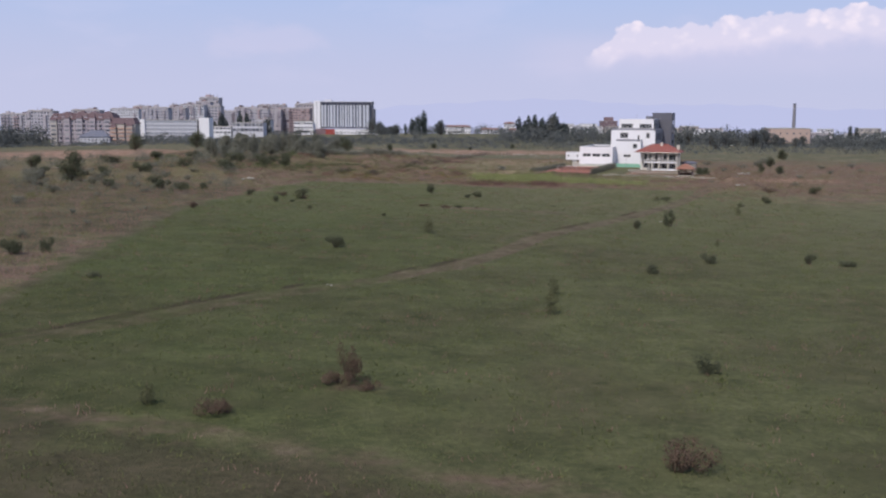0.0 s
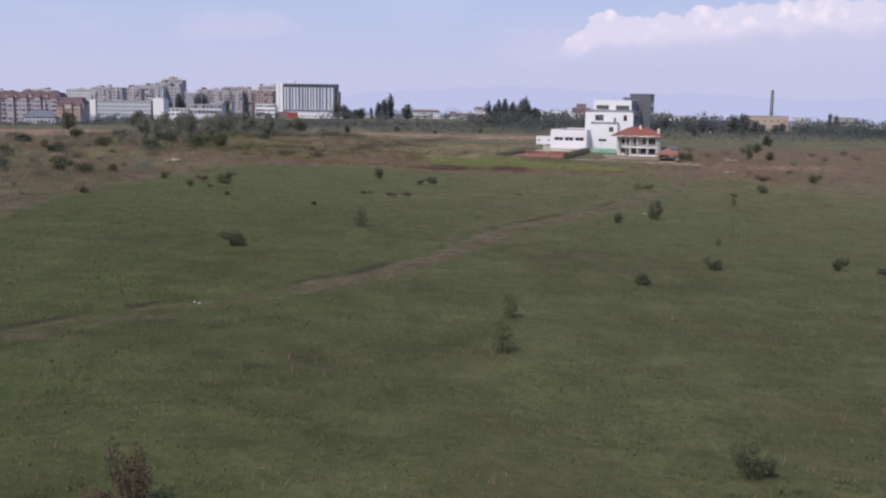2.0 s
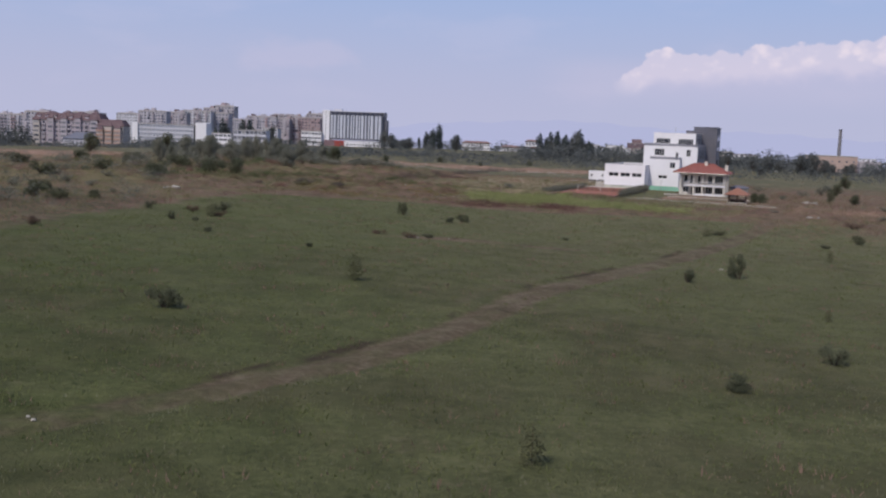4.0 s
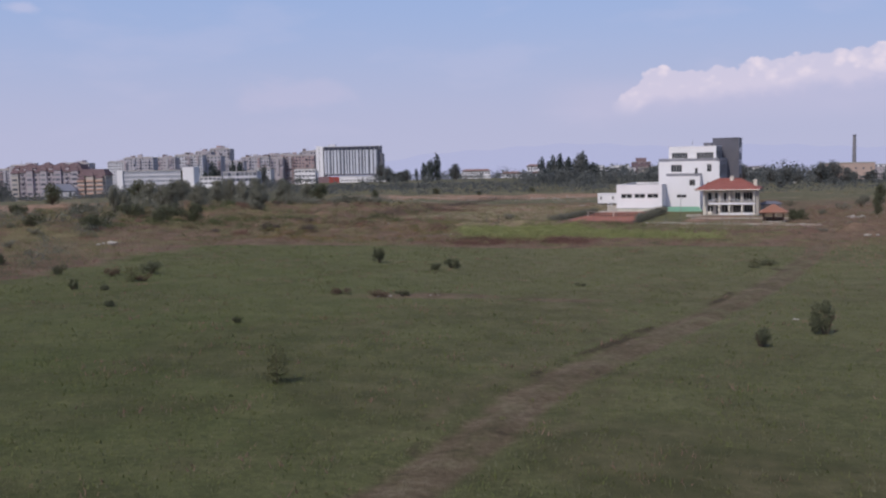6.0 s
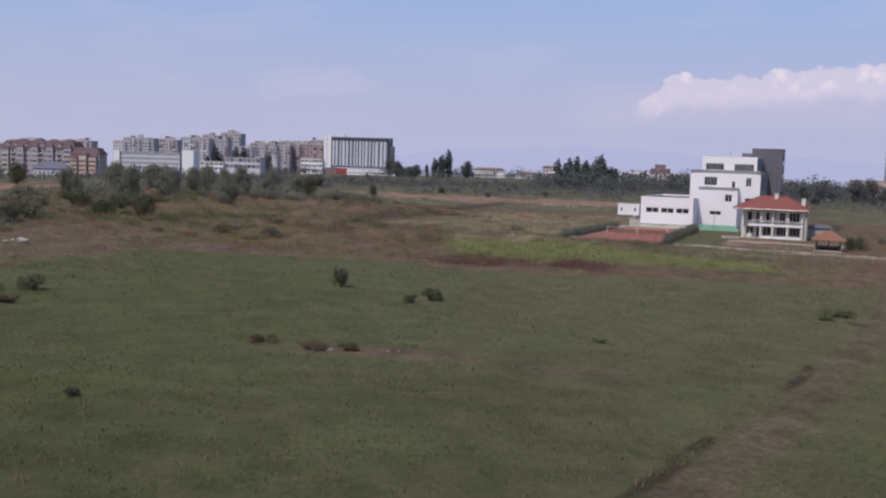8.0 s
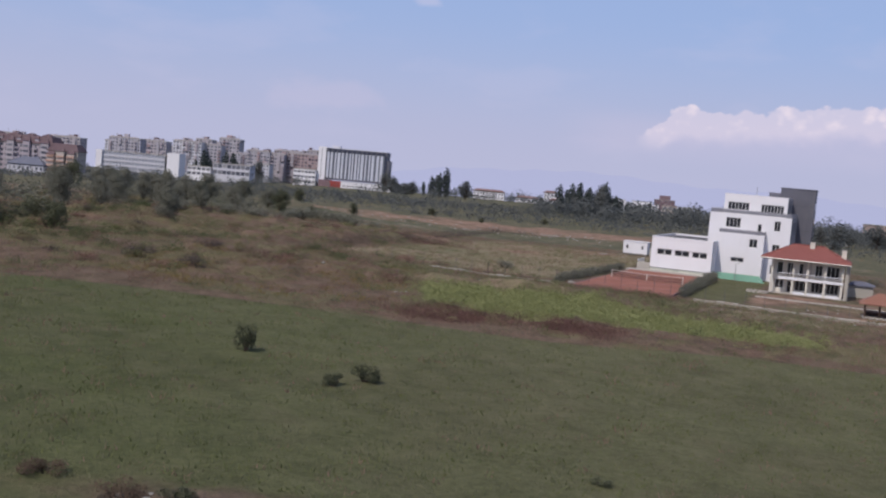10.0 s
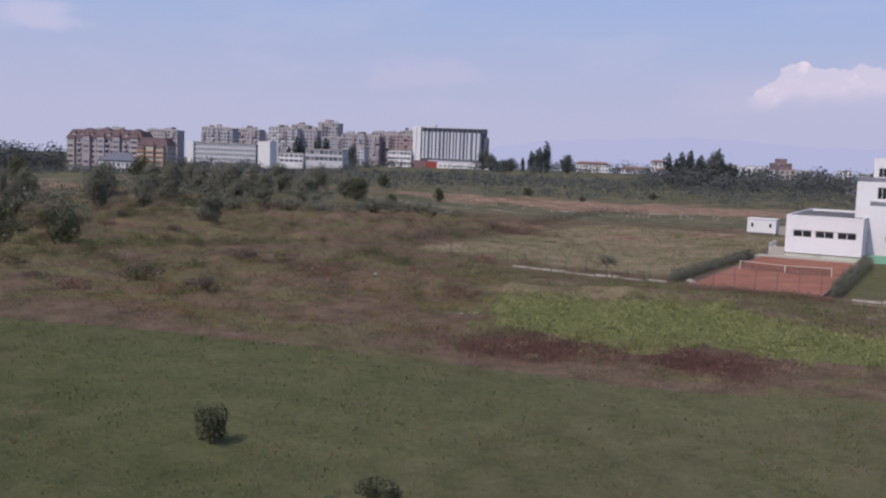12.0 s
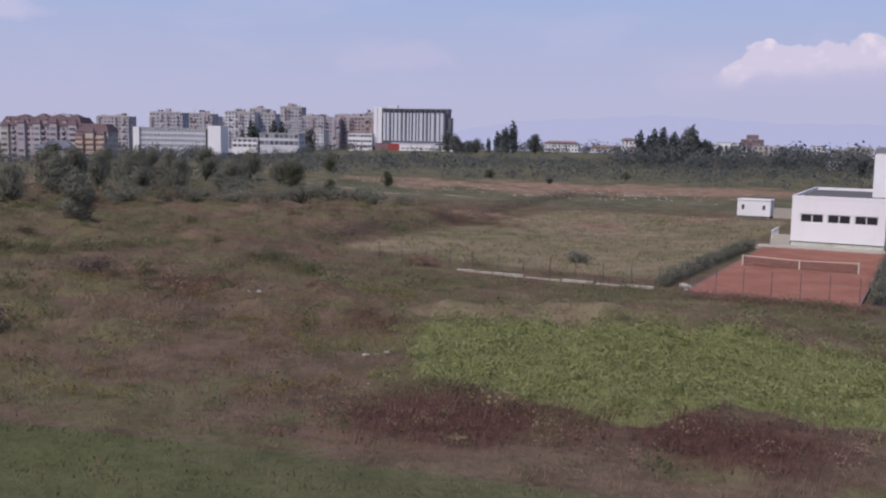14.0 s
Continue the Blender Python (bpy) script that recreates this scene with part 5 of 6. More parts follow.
def van(x, y, turn, label):
    t = thing("van", pose(x, y, ground_z(x, y), rz=turn), label, "van")
    bm = bmesh.new()
    prof = [(-2.3, 0.35), (2.2, 0.35), (2.3, 0.9), (1.5, 1.1), (0.9, 1.85), (-2.2, 1.95), (-2.35, 1.2)]
    a = [bm.verts.new((px, -0.85, pz)) for px, pz in prof]
    b = [bm.verts.new((px, 0.85, pz)) for px, pz in prof]
    bm.faces.new(a), bm.faces.new(b[::-1])
    for i in range(len(prof)):
        j = (i + 1) % len(prof)
        bm.faces.new((a[j], a[i], b[i], b[j]))
    bmesh.ops.bevel(bm, geom=bm.edges[:], offset=0.06, segments=2, affect="EDGES")
    part("body", bm, M["carwhite"], t)
    part("side_glass", boxes((-1.8, 0.7, -0.87, -0.85, 1.2, 1.7)), M["glass"], t)
    for px in (-1.5, 1.4):
        for py in (-0.75, 0.75):
            part("wheel", tube(bmesh.new(), (px, py - 0.1, 0.33), (px, py + 0.1, 0.33), 0.33, 0.33, 14), M["rubber"], t)


def mountains():
    k = Mat("haze_glow_hills", 1.0, 0.0)
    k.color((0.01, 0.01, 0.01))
    # Emission in the sky's blue stands in for haze over the hills.
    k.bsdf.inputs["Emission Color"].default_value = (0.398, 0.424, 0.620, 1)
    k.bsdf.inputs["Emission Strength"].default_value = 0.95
    xs = np.linspace(-1200, 3400, 120)
    top = -60 + 128 * smooth(xs, -1150, -250) + 14 * np.sin(xs * 0.0025 + 1) + 7 * np.sin(xs * 0.007) + 4 * np.sin(xs * 0.031 + 2)
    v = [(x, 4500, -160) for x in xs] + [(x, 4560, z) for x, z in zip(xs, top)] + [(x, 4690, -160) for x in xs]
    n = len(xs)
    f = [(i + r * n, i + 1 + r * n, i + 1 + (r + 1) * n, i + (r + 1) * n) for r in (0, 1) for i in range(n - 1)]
    tagged(new("backdrop_hills", arrays("backdrop_hills", v, f, k.mat)), "faint blue mountain backdrop with haze as its own glow", "mountains", kind="structure")


town()
van(128, 560, 8, "white van parked beside bushes")
van(134, 561, -6, "white van parked on rough ground")
mountains()


# ---- plants ----
def cards(centres, size, rng, out=None, flat=0.7, aspect=(0.5, 0.9), lean_out=3.2):
    """Four-cornered leaf sprays round given centres, turned every way but leaning outwards and up."""
    n = len(centres)
    d = rng.normal(size=(n, 3))
    if out is not None:
        d += out * lean_out
    d[:, 2] += flat
    d /= np.linalg.norm(d, axis=1, keepdims=True)
    u = np.cross(d, rng.normal(size=(n, 3)))
    u /= np.linalg.norm(u, axis=1, keepdims=True) + 1e-9
    v = np.cross(d, u)
    s = size * rng.uniform(0.55, 1.35, (n, 1))
    r = rng.uniform(*aspect, (n, 1))
    bend = d * s * 0.18
    q = np.stack([centres - u * s, centres - v * s * r + bend, centres + u * s, centres + v * s * r - bend], 1)
    return q.reshape(-1, 3), np.arange(4 * n).reshape(-1, 4)


def crown_points(rng, n, blobs):
    """Points near the skins of a set of blobs (x, y, z, radius, squash), with gaps between."""
    per = np.array([b[3] ** 2 for b in blobs])
    pick = rng.choice(len(blobs), n, p=per / per.sum())
    b = np.array(blobs)[pick]
    d = rng.normal(size=(n, 3))
    d /= np.linalg.norm(d, axis=1, keepdims=True)
    r = b[:, 3:4] * rng.uniform(0.5, 1.0, (n, 1)) ** 0.5 * rng.uniform(0.85, 1.12, (n, 1))
    return b[:, :3] + d * r * np.stack([np.ones(n), np.ones(n), b[:, 4]], 1), d


def plant(name, label, category, mat, seed, kind, h, w, n, leaf):
    """A tree or shrub: tapered trunk, limbs and a crown of leaf sprays. Kept aside as a pattern to copy."""
    rng = np.random.default_rng(seed)
    t = thing(name, None, label, category)
    blobs, limbs = [], []
    if kind == "column":
        for i in range(9):
            f = (i + 0.5) / 9
            r = w * 0.5 * (math.sin(math.pi * min(1, 0.18 + f * 0.82)) ** 0.6) * rng.uniform(0.8, 1.15)
            blobs.append((rng.uniform(-0.12, 0.12) * w, rng.uniform(-0.12, 0.12) * w, h * (0.08 + 0.87 * f), r, 1.25 * h / 9 / max(r, 0.1)))
        limbs = [((0, 0, -0.2), (0, 0, h * 0.9), 0.01 * w + 0.009, 0.004)]
    elif kind == "cone":
        for i in range(10):
            f = (i + 0.3) / 10
            r = w * 0.5 * (1.05 - f) * rng.uniform(0.85, 1.1)
            blobs.append((0, 0, h * (0.05 + 0.92 * f), max(r, 0.12), 0.9 * h / 10 / max(r, 0.1)))
        limbs = [((0, 0, -0.2), (0, 0, h * 0.95), 0.05 * w + 0.05, 0.02)]
    elif kind == "thicket":
        for i in range(9):
            a, q = rng.uniform(0, 6.28), rng.uniform(0, 0.42) ** 0.8
            blobs.append((w * q * math.cos(a), w * q * math.sin(a), h * rng.uniform(0.25, 0.72), w * rng.uniform(0.17, 0.28), rng.uniform(0.8, 1.2)))
        for i in range(7):
            a = rng.uniform(0, 6.28)
            limbs.append(((0, 0, -0.15), (w * 0.3 * math.cos(a), w * 0.3 * math.sin(a), h * rng.uniform(0.35, 0.6)), 0.03, 0.01))
    else:
        stem = h * 0.07
        for i in range(16):
            a, f = rng.uniform(0, 6.28), (i + 0.5) / 16
            q = w * 0.36 * math.sin(math.pi * (0.18 + 0.75 * f)) * rng.uniform(0.5, 1.0)
            blobs.append((q * math.cos(a), q * math.sin(a), stem + (h - stem) * (0.12 + 0.74 * f), w * rng.uniform(0.20, 0.30), rng.uniform(0.75, 1.05)))
            limbs.append(((0, 0, stem * rng.uniform(0.6, 1.1)), tuple(blobs[-1][:3]), 0.018 * h, 0.02))
        limbs.append(((0, 0, -0.3), (0, 0, h * 0.6), 0.035 * h, 0.015 * h))
    if name == "weed_clump":
        limbs = limbs[:1]
    bm = bmesh.new()
    for p, q, r0, r1 in limbs:
        tube(bm, p, q, r0, r1, 5)
    part("trunk", bm, M["bark"], t)
    c, d = crown_points(rng, n, blobs)
    c[:, 2] = np.maximum(c[:, 2], 0.05)
    v, f = cards(c, leaf, rng, d)
    crown = new("crown", arrays("crown", v, f, mat))
    crown.parent = t
    return t


PATTERNS = {
    "shrub": [plant("shrub", "dark green rounded bush on the open meadow", "shrub", M["leaf_dark"], 31 + i, "thicket", 1.0, 1.0, 2000, 0.028) for i in range(3)],
    "thin": [plant("shrub", "sparse dull green sapling standing in grass", "shrub", M["leaf_sapling"], 41 + i, "column", 1.0, 0.5, 820, 0.021) for i in range(2)],
    "brown": [plant("dry_bush", "dry brown twiggy bush in the grass", "shrub", M["twig"], 51 + i, "thicket", 1.0, 1.3, 2200, 0.026) for i in range(2)],
    "tree": [plant("tree", "broad dark green tree among scrub", "tree", M["leaf_dark"], 61 + i, "round", 1.0, 0.95, 3600, 0.0215) for i in range(3)],
    "grove": [plant("tree", "grey-green tree of a loose grove", "tree", M["leaf_grove"], 71 + i, "round", 1.0, 0.8, 5600, 0.0165) for i in range(3)],
    "bushlet": [plant("shrub", "low dull bush in the weeds", "shrub", M["leaf_grove"], 101 + i, "thicket", 1.0, 1.1, 1600, 0.027) for i in range(2)],
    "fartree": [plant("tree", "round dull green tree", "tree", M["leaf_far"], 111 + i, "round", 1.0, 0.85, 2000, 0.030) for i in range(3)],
    "clump": [plant("weed_clump", lab, "weeds", M[m], 121 + i, "thicket", 1.0, 1.5, 950, 0.040) for i, (m, lab) in enumerate((("leaf_olive", "rounded grey-olive clump of tall weeds"), ("rust_weed", "rounded rusty clump of dying weeds"), ("green_weed", "rounded green bramble clump in the weeds"), ("leaf_purple", "rounded purplish-brown clump of dry weeds")))],
    "fir": [plant("conifer_tree", "dense blackish conifer rising from the scrub", "tree", M["leaf_grove"], 81 + i, "column", 1.0, 0.6, 4200, 0.0185) for i in range(2)],
    "poplar": [plant("poplar_tree", "tall narrow dark poplar", "tree", M["leaf_fir"], 91 + i, "column", 1.0, 0.24, 1300, 0.021) for i in range(3)],
    "cypress": [plant("cypress_tree", "slim pointed dark cypress", "tree", M["leaf_fir"], 95, "cone", 1.0, 0.22, 1100, 0.02)],
}
for some in PATTERNS.values():
    for ob in some:
        ob.location = (0, -900, -40)
COUNT = {}


def grow(kind, x, y, h, wide=1.0, group="", turn=None, label=""):
    """Plants a copy of a pattern at its own size; the pattern itself is the first one planted."""
    i = COUNT[kind] = COUNT.get(kind, -1) + 1
    pats = PATTERNS[kind]
    turn = (i * 137.5) % 360 if turn is None else turn
    m = pose(x, y, ground_z(x, y) - 0.05, rz=turn)
    src = pats[i % len(pats)]
    if i < len(pats):
        ob = src
        ob.matrix_world = m
    else:
        ob = copy_thing(src, m)
    ob.scale = (h * wide, h * wide, h)
    return tagged(ob, label, group=group)


# bushes that stand alone on the meadow: x, y, height, width for height
for kind, x, y, h, wide in (("shrub", -18.1, 123.5, 2.0, 1.1), ("shrub", 16.1, 67, 1.55, 0.95), ("thin", 6.6, 86, 2.2, 1.3), ("thin", 7.5, 96, 2.1, 1.2), ("brown", -7.6, 61, 2.7, 0.42), ("brown", -8.2, 60.3, 1.2, 1.2), ("brown", -6.2, 59.4, 0.7, 1.6), ("brown", -14, 53, 1.1, 1.5),
                            ("shrub", 30.8, 164.5, 3.1, 0.62), ("shrub", 24.3, 158, 1.9, 0.75), ("shrub", 28, 122, 1.6, 1.0), ("shrub", 20, 113, 1.0, 2.0), ("shrub", 41, 125, 1.7, 0.9),
                            ("shrub", 45, 123, 0.9, 2.4), ("thin", 47, 186, 1.8, 1.0), ("shrub", 59, 212, 1.7, 1.1), ("shrub", 75, 231, 2.3, 1.1), ("shrub", -11.6, 214.5, 2.6, 0.62),
                            ("shrub", -1.7, 209.5, 1.5, 1.2), ("shrub", -3.4, 207, 1.1, 1.3), ("thin", -7.6, 142.5, 2.6, 1.2), ("thin", -35.8, 191.5, 2.0, 1.9), ("brown", -34.8, 192.2, 0.9, 1.6), ("shrub", -36.3, 198.8, 1.9, 1.1), ("shrub", -38.6, 182.8, 1.4, 0.7),
                            ("shrub", -35.4, 183.5, 0.7, 1.8), ("brown", -40, 196, 1.2, 1.1), ("brown", -49, 166, 1.3, 1.2), ("shrub", -46.4, 196.5, 1.5, 0.9), ("shrub", -38, 95, 0.6, 2.8), ("brown", 11, 48, 1.9, 1.1),
                            ("thin", -18.3, 54.2, 1.4, 1.5), ("shrub", -52, 108, 2.2, 1.2), ("shrub", -49, 110, 2.2, 0.7), ("thin", 36.5, 214, 1.4, 2.6), ("shrub", 39, 216, 0.9, 2.2),
                            ("brown", -7, 181.5, 0.8, 2.0), ("brown", -11, 183, 0.9, 1.6), ("shrub", -4.6, 182, 0.8, 1.8), ("brown", 66, 236, 1.3, 2.0),
                            ("shrub", 52, 205, 0.8, 1.6), ("thin", 33, 140, 1.2, 1.2), ("shrub", 62, 150, 1.1, 1.3), ("shrub", -16.5, 164.8, 0.7, 1.4), ("shrub", 13.4, 192.8, 0.5, 1.9), ("shrub", -30, 172, 0.7, 1.6)):
    grow(kind, x, y, h, wide, "bushes on the meadow")

# thicket along the gully and the grove behind it
for x, y, h, wide in ((-112, 243, 4.5, 1.0), (-83, 239, 3.4, 1.2), (-90, 233, 2.6, 1.3), (-66, 201, 2.6, 1.3), (-61, 198, 2.4, 1.4), (-72, 215, 2.2, 1.5), (-105, 232, 3.0, 1.4),
                      (-120, 228, 3.2, 1.4), (-80, 208, 2.0, 1.4), (-64, 246, 3.0, 1.3), (-58, 264, 3.2, 1.4), (-55, 270, 4.2, 1.1), (-66, 255, 2.4, 1.6), (-69, 262, 3.2, 1.4), (-76, 250, 2.6, 1.5),
                      (-71, 281, 3.8, 1.3), (-64, 284, 3.5, 1.4), (-85, 290, 3.2, 1.4), (-92, 275, 3.0, 1.5), (-100, 262, 2.8, 1.6), (-58, 205, 1.6, 1.4), (-130, 250, 3.5, 1.3)):
    grow("shrub", x, y, h, wide, "thicket along the gully", label="dark tangled bush of the gully thicket")
for x, y, h, wide in ((-72, 307, 6.2, 0.72), (-68, 314, 4.9, 1.05), (-73, 345, 5.4, 0.8), (-74, 360, 6.8, 0.8), (-74, 374, 6.2, 0.9), (-75, 393, 6.3, 1.1), (-69, 403, 6.0, 1.15), (-87, 312, 5.6, 0.75),
                      (-82, 299, 5.6, 0.5), (-78, 296, 4.8, 0.55), (-85, 350, 6.0, 0.95), (-92, 372, 6.4, 1.0), (-83, 386, 6.4, 1.0), (-99, 396, 6.4, 1.0), 
                      (-66, 346, 4.2, 1.1), (-64, 380, 5.0, 1.1), (-60, 396, 4.8, 1.1), (-80, 323, 5.2, 1.05), (-89, 339, 5.6, 1.0), (-80, 368, 6.0, 1.0), (-67, 362, 5.2, 1.0),
                      (-62, 350, 3.6, 1.2), (-55, 352, 3.2, 1.3), (-50, 343, 2.8, 1.4)):
    grow("grove", x, y, h * 1.12, wide * 1.05, "grove behind the gully")
for x, y, h, wide in ((-47, 338, 2.4, 1.8), (-43, 342, 2.1, 1.7), (-39, 345, 2.6, 1.5), (-35, 349, 2.3, 1.7), (-32, 355, 2.2, 1.7), (-29, 350, 1.5, 1.8), (-51, 331, 2.0, 1.8), (-45, 330, 1.5, 1.9), (-41, 352, 2.2, 1.6), (-37, 360, 2.0, 1.7), (-56, 322, 1.8, 1.8), (-26, 360, 1.6, 1.6)):
    grow("bushlet", x, y, h * 1.3, wide * 1.25, "willow scrub in the field", label="low grey-green willow bush in the weeds")
for x, y, h, wide in ((118, 540, 7.5, 1.1), (127, 548, 8.5, 1.0), (134, 556, 6.0, 1.2), (143, 552, 10.0, 0.95), (150, 556, 10.5, 1.0), (157, 560, 7.5, 1.0), (109, 556, 8.5, 0.9), (101, 540, 6.0, 1.2), (139, 520, 4.0, 1.4), (165, 575, 5.5, 1.3), (112, 500, 3.5, 1.5), (180, 600, 6.0, 1.2), (196, 640, 7.0, 1.2), (92, 560, 7.0, 1.1), (222, 660, 6.0, 1.3), (236, 690, 8.0, 1.1)):
    grow("fartree", x, y, h, wide, "trees beside the parked vans", label="round dull green tree on rough ground")
for x, y, h, wide in ((88, 330, 2.6, 0.9), (80, 318, 2.0, 1.2), (96, 352, 2.4, 1.2), (70, 300, 1.4, 1.4), (104, 318, 1.5, 1.5), (64, 262, 1.0, 1.7), (84, 272, 1.1, 1.6), (98, 290, 1.4, 1.4), (118, 330, 1.8, 1.4), (74, 340, 1.6, 1.5), (110, 300, 1.2, 1.6), (126, 300, 1.5, 1.4), (56, 252, 0.8, 2.0), (76, 250, 1.2, 1.5)):
    grow("bushlet", x, y, h, wide, "bushes on the rough slope", label="dull brownish-green bush on the rough slope")
bank = random.Random(77)
for x, y, h in ((-108, 231, 2.6), (-103, 226, 3.2), (-74, 197, 1.3), (-73, 206, 1.5), (-71, 215, 1.7), (-80, 166, 1.6), (-55, 138, 0.8), (-86, 214, 2.2), (-79, 222, 1.8), (-98, 212, 2.4), (-92, 205, 1.9), (-66, 190, 1.1), (-70, 180, 1.2), (-62, 172, 0.9), (-84, 190, 1.8), (-104, 205, 2.2),
                (-112, 215, 2.6), (-76, 232, 1.5), (-68, 226, 1.3), (-60, 216, 1.0), (-88, 226, 2.0), (-96, 235, 2.2), (-64, 150, 1.0), (-58, 122, 1.2), (-72, 140, 1.3), (-56, 160, 0.7), (-118, 238, 2.4), (-78, 245, 1.4), (-84, 252, 1.8), (-70, 240, 1.2)):
    grow("bushlet", x + bank.uniform(-1, 1), y + bank.uniform(-1, 1), h, bank.uniform(1.1, 1.7), "bushes of the gully bank", label="dull brownish-green bush on the gully bank")
grow("bushlet", 4.6, 302, 1.5, 2.0, "bushes on the rough slope", label="low grey-green bush in the paddock")
grow("fir", -49.5, 297.5, 6.2, 1.1, "grove behind the gully")
grow("fir", -74.7, 336, 6.0, 1.35, "grove behind the gully")
for x, y, h, wide in ((-93, 221, 7.0, 1.0), (-55, 388, 5.4, 1.25), (-40, 408, 3.4, 1.0), (-46, 384, 2.4, 1.3), (-120, 410, 7.0, 1.1), (-135, 380, 6.5, 1.1), (80, 296, 3.0, 0.8), (84, 290, 2.4, 1.3), (92, 330, 3.2, 1.1),
                      (110, 380, 4.0, 1.0), (60, 284, 2.2, 1.3), (62, 286, 2.0, 1.4), (-25, 470, 2.6, 1.4), (12, 500, 2.2, 1.5), (-8, 455, 1.6, 1.5), (-66, 455, 4.2, 1.1)):
    grow("tree", x, y, h, wide, "single trees in the scrub")

# far trees
far = random.Random(21)
for x, y, h in ((-52, 798, 21.5), (-55.8, 797, 17), (-58.5, 800, 15), (-61.5, 800, 14.8), (-67, 802, 10), (20, 680, 16.5), (24, 682, 14), (30.5, 684, 18.0), (36, 684, 16.0), (44.5, 685, 19.8), (26.5, 690, 17.2), (40, 692, 13), (47, 690, 14), (50.5, 688, 12.5),
                (53, 692, 11.5), (57, 690, 10), (-210, 783, 21.5), (-207.5, 784, 17), (-193, 774, 21), (-187, 772, 20), (-215, 780, 15)):
    grow("poplar", x, y, h, 1.25, "row of poplars far off")
for x, y, h in ((246, 700, 14), (250, 700, 13), (253, 704, 9)):
    grow("cypress", x, y, h, 1.0, "pair of cypresses")
for x, y, h, wide in ((-174, 785, 15, 0.7), (-38.6, 800, 12.8, 0.9), (-87, 800, 11.5, 0.8), (-74, 800, 9, 1.1), (-78, 800, 8, 1.5), (-84, 806, 7, 1.2), (36, 694, 13, 1.0), (43, 686, 17.5, 0.7), (29, 688, 12, 1.1), (49, 694, 11, 1.1), (-90, 812, 10, 0.9), (-96, 826, 14, 0.7)):
    grow("fartree", x, y, h, wide, "row of poplars far off")


def woods(name, label, mat, n, area, hh, seed, spread=1.0, leaf=0.10, per=70, keep=None):
    """Far woods and scrub: many leafy clumps in one mesh."""
    rng = np.random.default_rng(seed)
    x, y = area(rng, n)
    if keep is not None:
        k = keep(x, y, rng)
        x, y = x[k], y[k]
    n = len(x)
    h = rng.uniform(*hh, n) * rng.uniform(0.7, 1.15, n)
    z = height(x, y)
    k = np.repeat(np.arange(n), per)
    d = rng.normal(size=(n * per, 3))
    d /= np.linalg.norm(d, axis=1, keepdims=True)
    r = h[k] * 0.5 * rng.uniform(0.45, 1.05, n * per)
    c = np.stack([x[k] + d[:, 0] * r * spread, y[k] + d[:, 1] * r * spread, z[k] + h[k] * 0.5 + d[:, 2] * r], 1)
    c[:, 2] = np.maximum(c[:, 2], z[k] + 0.04)
    q, f = cards(c, 1.0, rng, d)
    mid = np.repeat(c, 4, 0)
    q = mid + (q - mid) * np.repeat(h[k] * leaf, 4)[:, None]
    tagged(new(name, arrays(name, q, f, mat)), label, "woods", kind="stuff")


def strip(x0, x1, y0, y1):
    return lambda rng, n: (rng.uniform(x0, x1, n), rng.uniform(y0, y1, n))


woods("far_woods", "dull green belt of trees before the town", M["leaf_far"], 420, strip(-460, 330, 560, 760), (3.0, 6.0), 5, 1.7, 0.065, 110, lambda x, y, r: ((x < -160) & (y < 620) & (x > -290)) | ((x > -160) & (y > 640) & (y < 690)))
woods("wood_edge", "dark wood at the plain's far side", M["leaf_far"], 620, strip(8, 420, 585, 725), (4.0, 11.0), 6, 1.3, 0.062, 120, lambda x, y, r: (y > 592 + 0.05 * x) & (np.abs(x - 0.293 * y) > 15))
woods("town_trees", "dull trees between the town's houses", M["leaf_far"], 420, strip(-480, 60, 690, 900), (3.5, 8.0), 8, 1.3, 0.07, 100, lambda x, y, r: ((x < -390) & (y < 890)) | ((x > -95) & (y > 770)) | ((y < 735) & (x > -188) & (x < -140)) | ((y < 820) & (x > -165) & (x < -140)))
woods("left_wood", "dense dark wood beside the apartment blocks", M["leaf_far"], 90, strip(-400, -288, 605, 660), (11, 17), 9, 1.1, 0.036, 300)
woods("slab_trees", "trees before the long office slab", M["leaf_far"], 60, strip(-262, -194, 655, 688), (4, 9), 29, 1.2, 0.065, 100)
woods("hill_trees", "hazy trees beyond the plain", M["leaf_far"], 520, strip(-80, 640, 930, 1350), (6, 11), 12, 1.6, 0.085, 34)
woods("scrub", "low grey-green scrub over the plain", M["leaf_olive"], 4200, strip(-230, 260, 330, 650), (0.6, 1.7), 15, 2.1, 0.12, 14,
      lambda x, y, r: (cover(x, y)["bare"] + 0.35 * lumps(x * 0.9, y * 0.9) < 0.42) & ~((x > 22) & (x < 100) & (y < 372)) & (cover(x, y)["paddock"] < 0.3) & (r.random(len(x)) < 0.3 + 0.7 * smooth(y, 420, 520)))
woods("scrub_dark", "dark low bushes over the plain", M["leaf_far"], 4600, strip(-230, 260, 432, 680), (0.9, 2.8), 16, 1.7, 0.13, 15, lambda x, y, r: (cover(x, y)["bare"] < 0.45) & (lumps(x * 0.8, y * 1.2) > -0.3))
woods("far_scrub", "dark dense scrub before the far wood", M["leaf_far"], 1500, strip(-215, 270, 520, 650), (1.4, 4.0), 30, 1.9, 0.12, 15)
woods("grove_undergrowth", "tangled undergrowth of the grove", M["leaf_grove"], 420, strip(-125, -54, 285, 410), (1.2, 4.2), 17, 1.5, 0.05, 100, lambda x, y, r: (x < -60 + 0.06 * (y - 340)) & (x > -90 - 0.12 * (y - 320)) & (lumps(x * 1.3, y * 1.1) > -0.45))
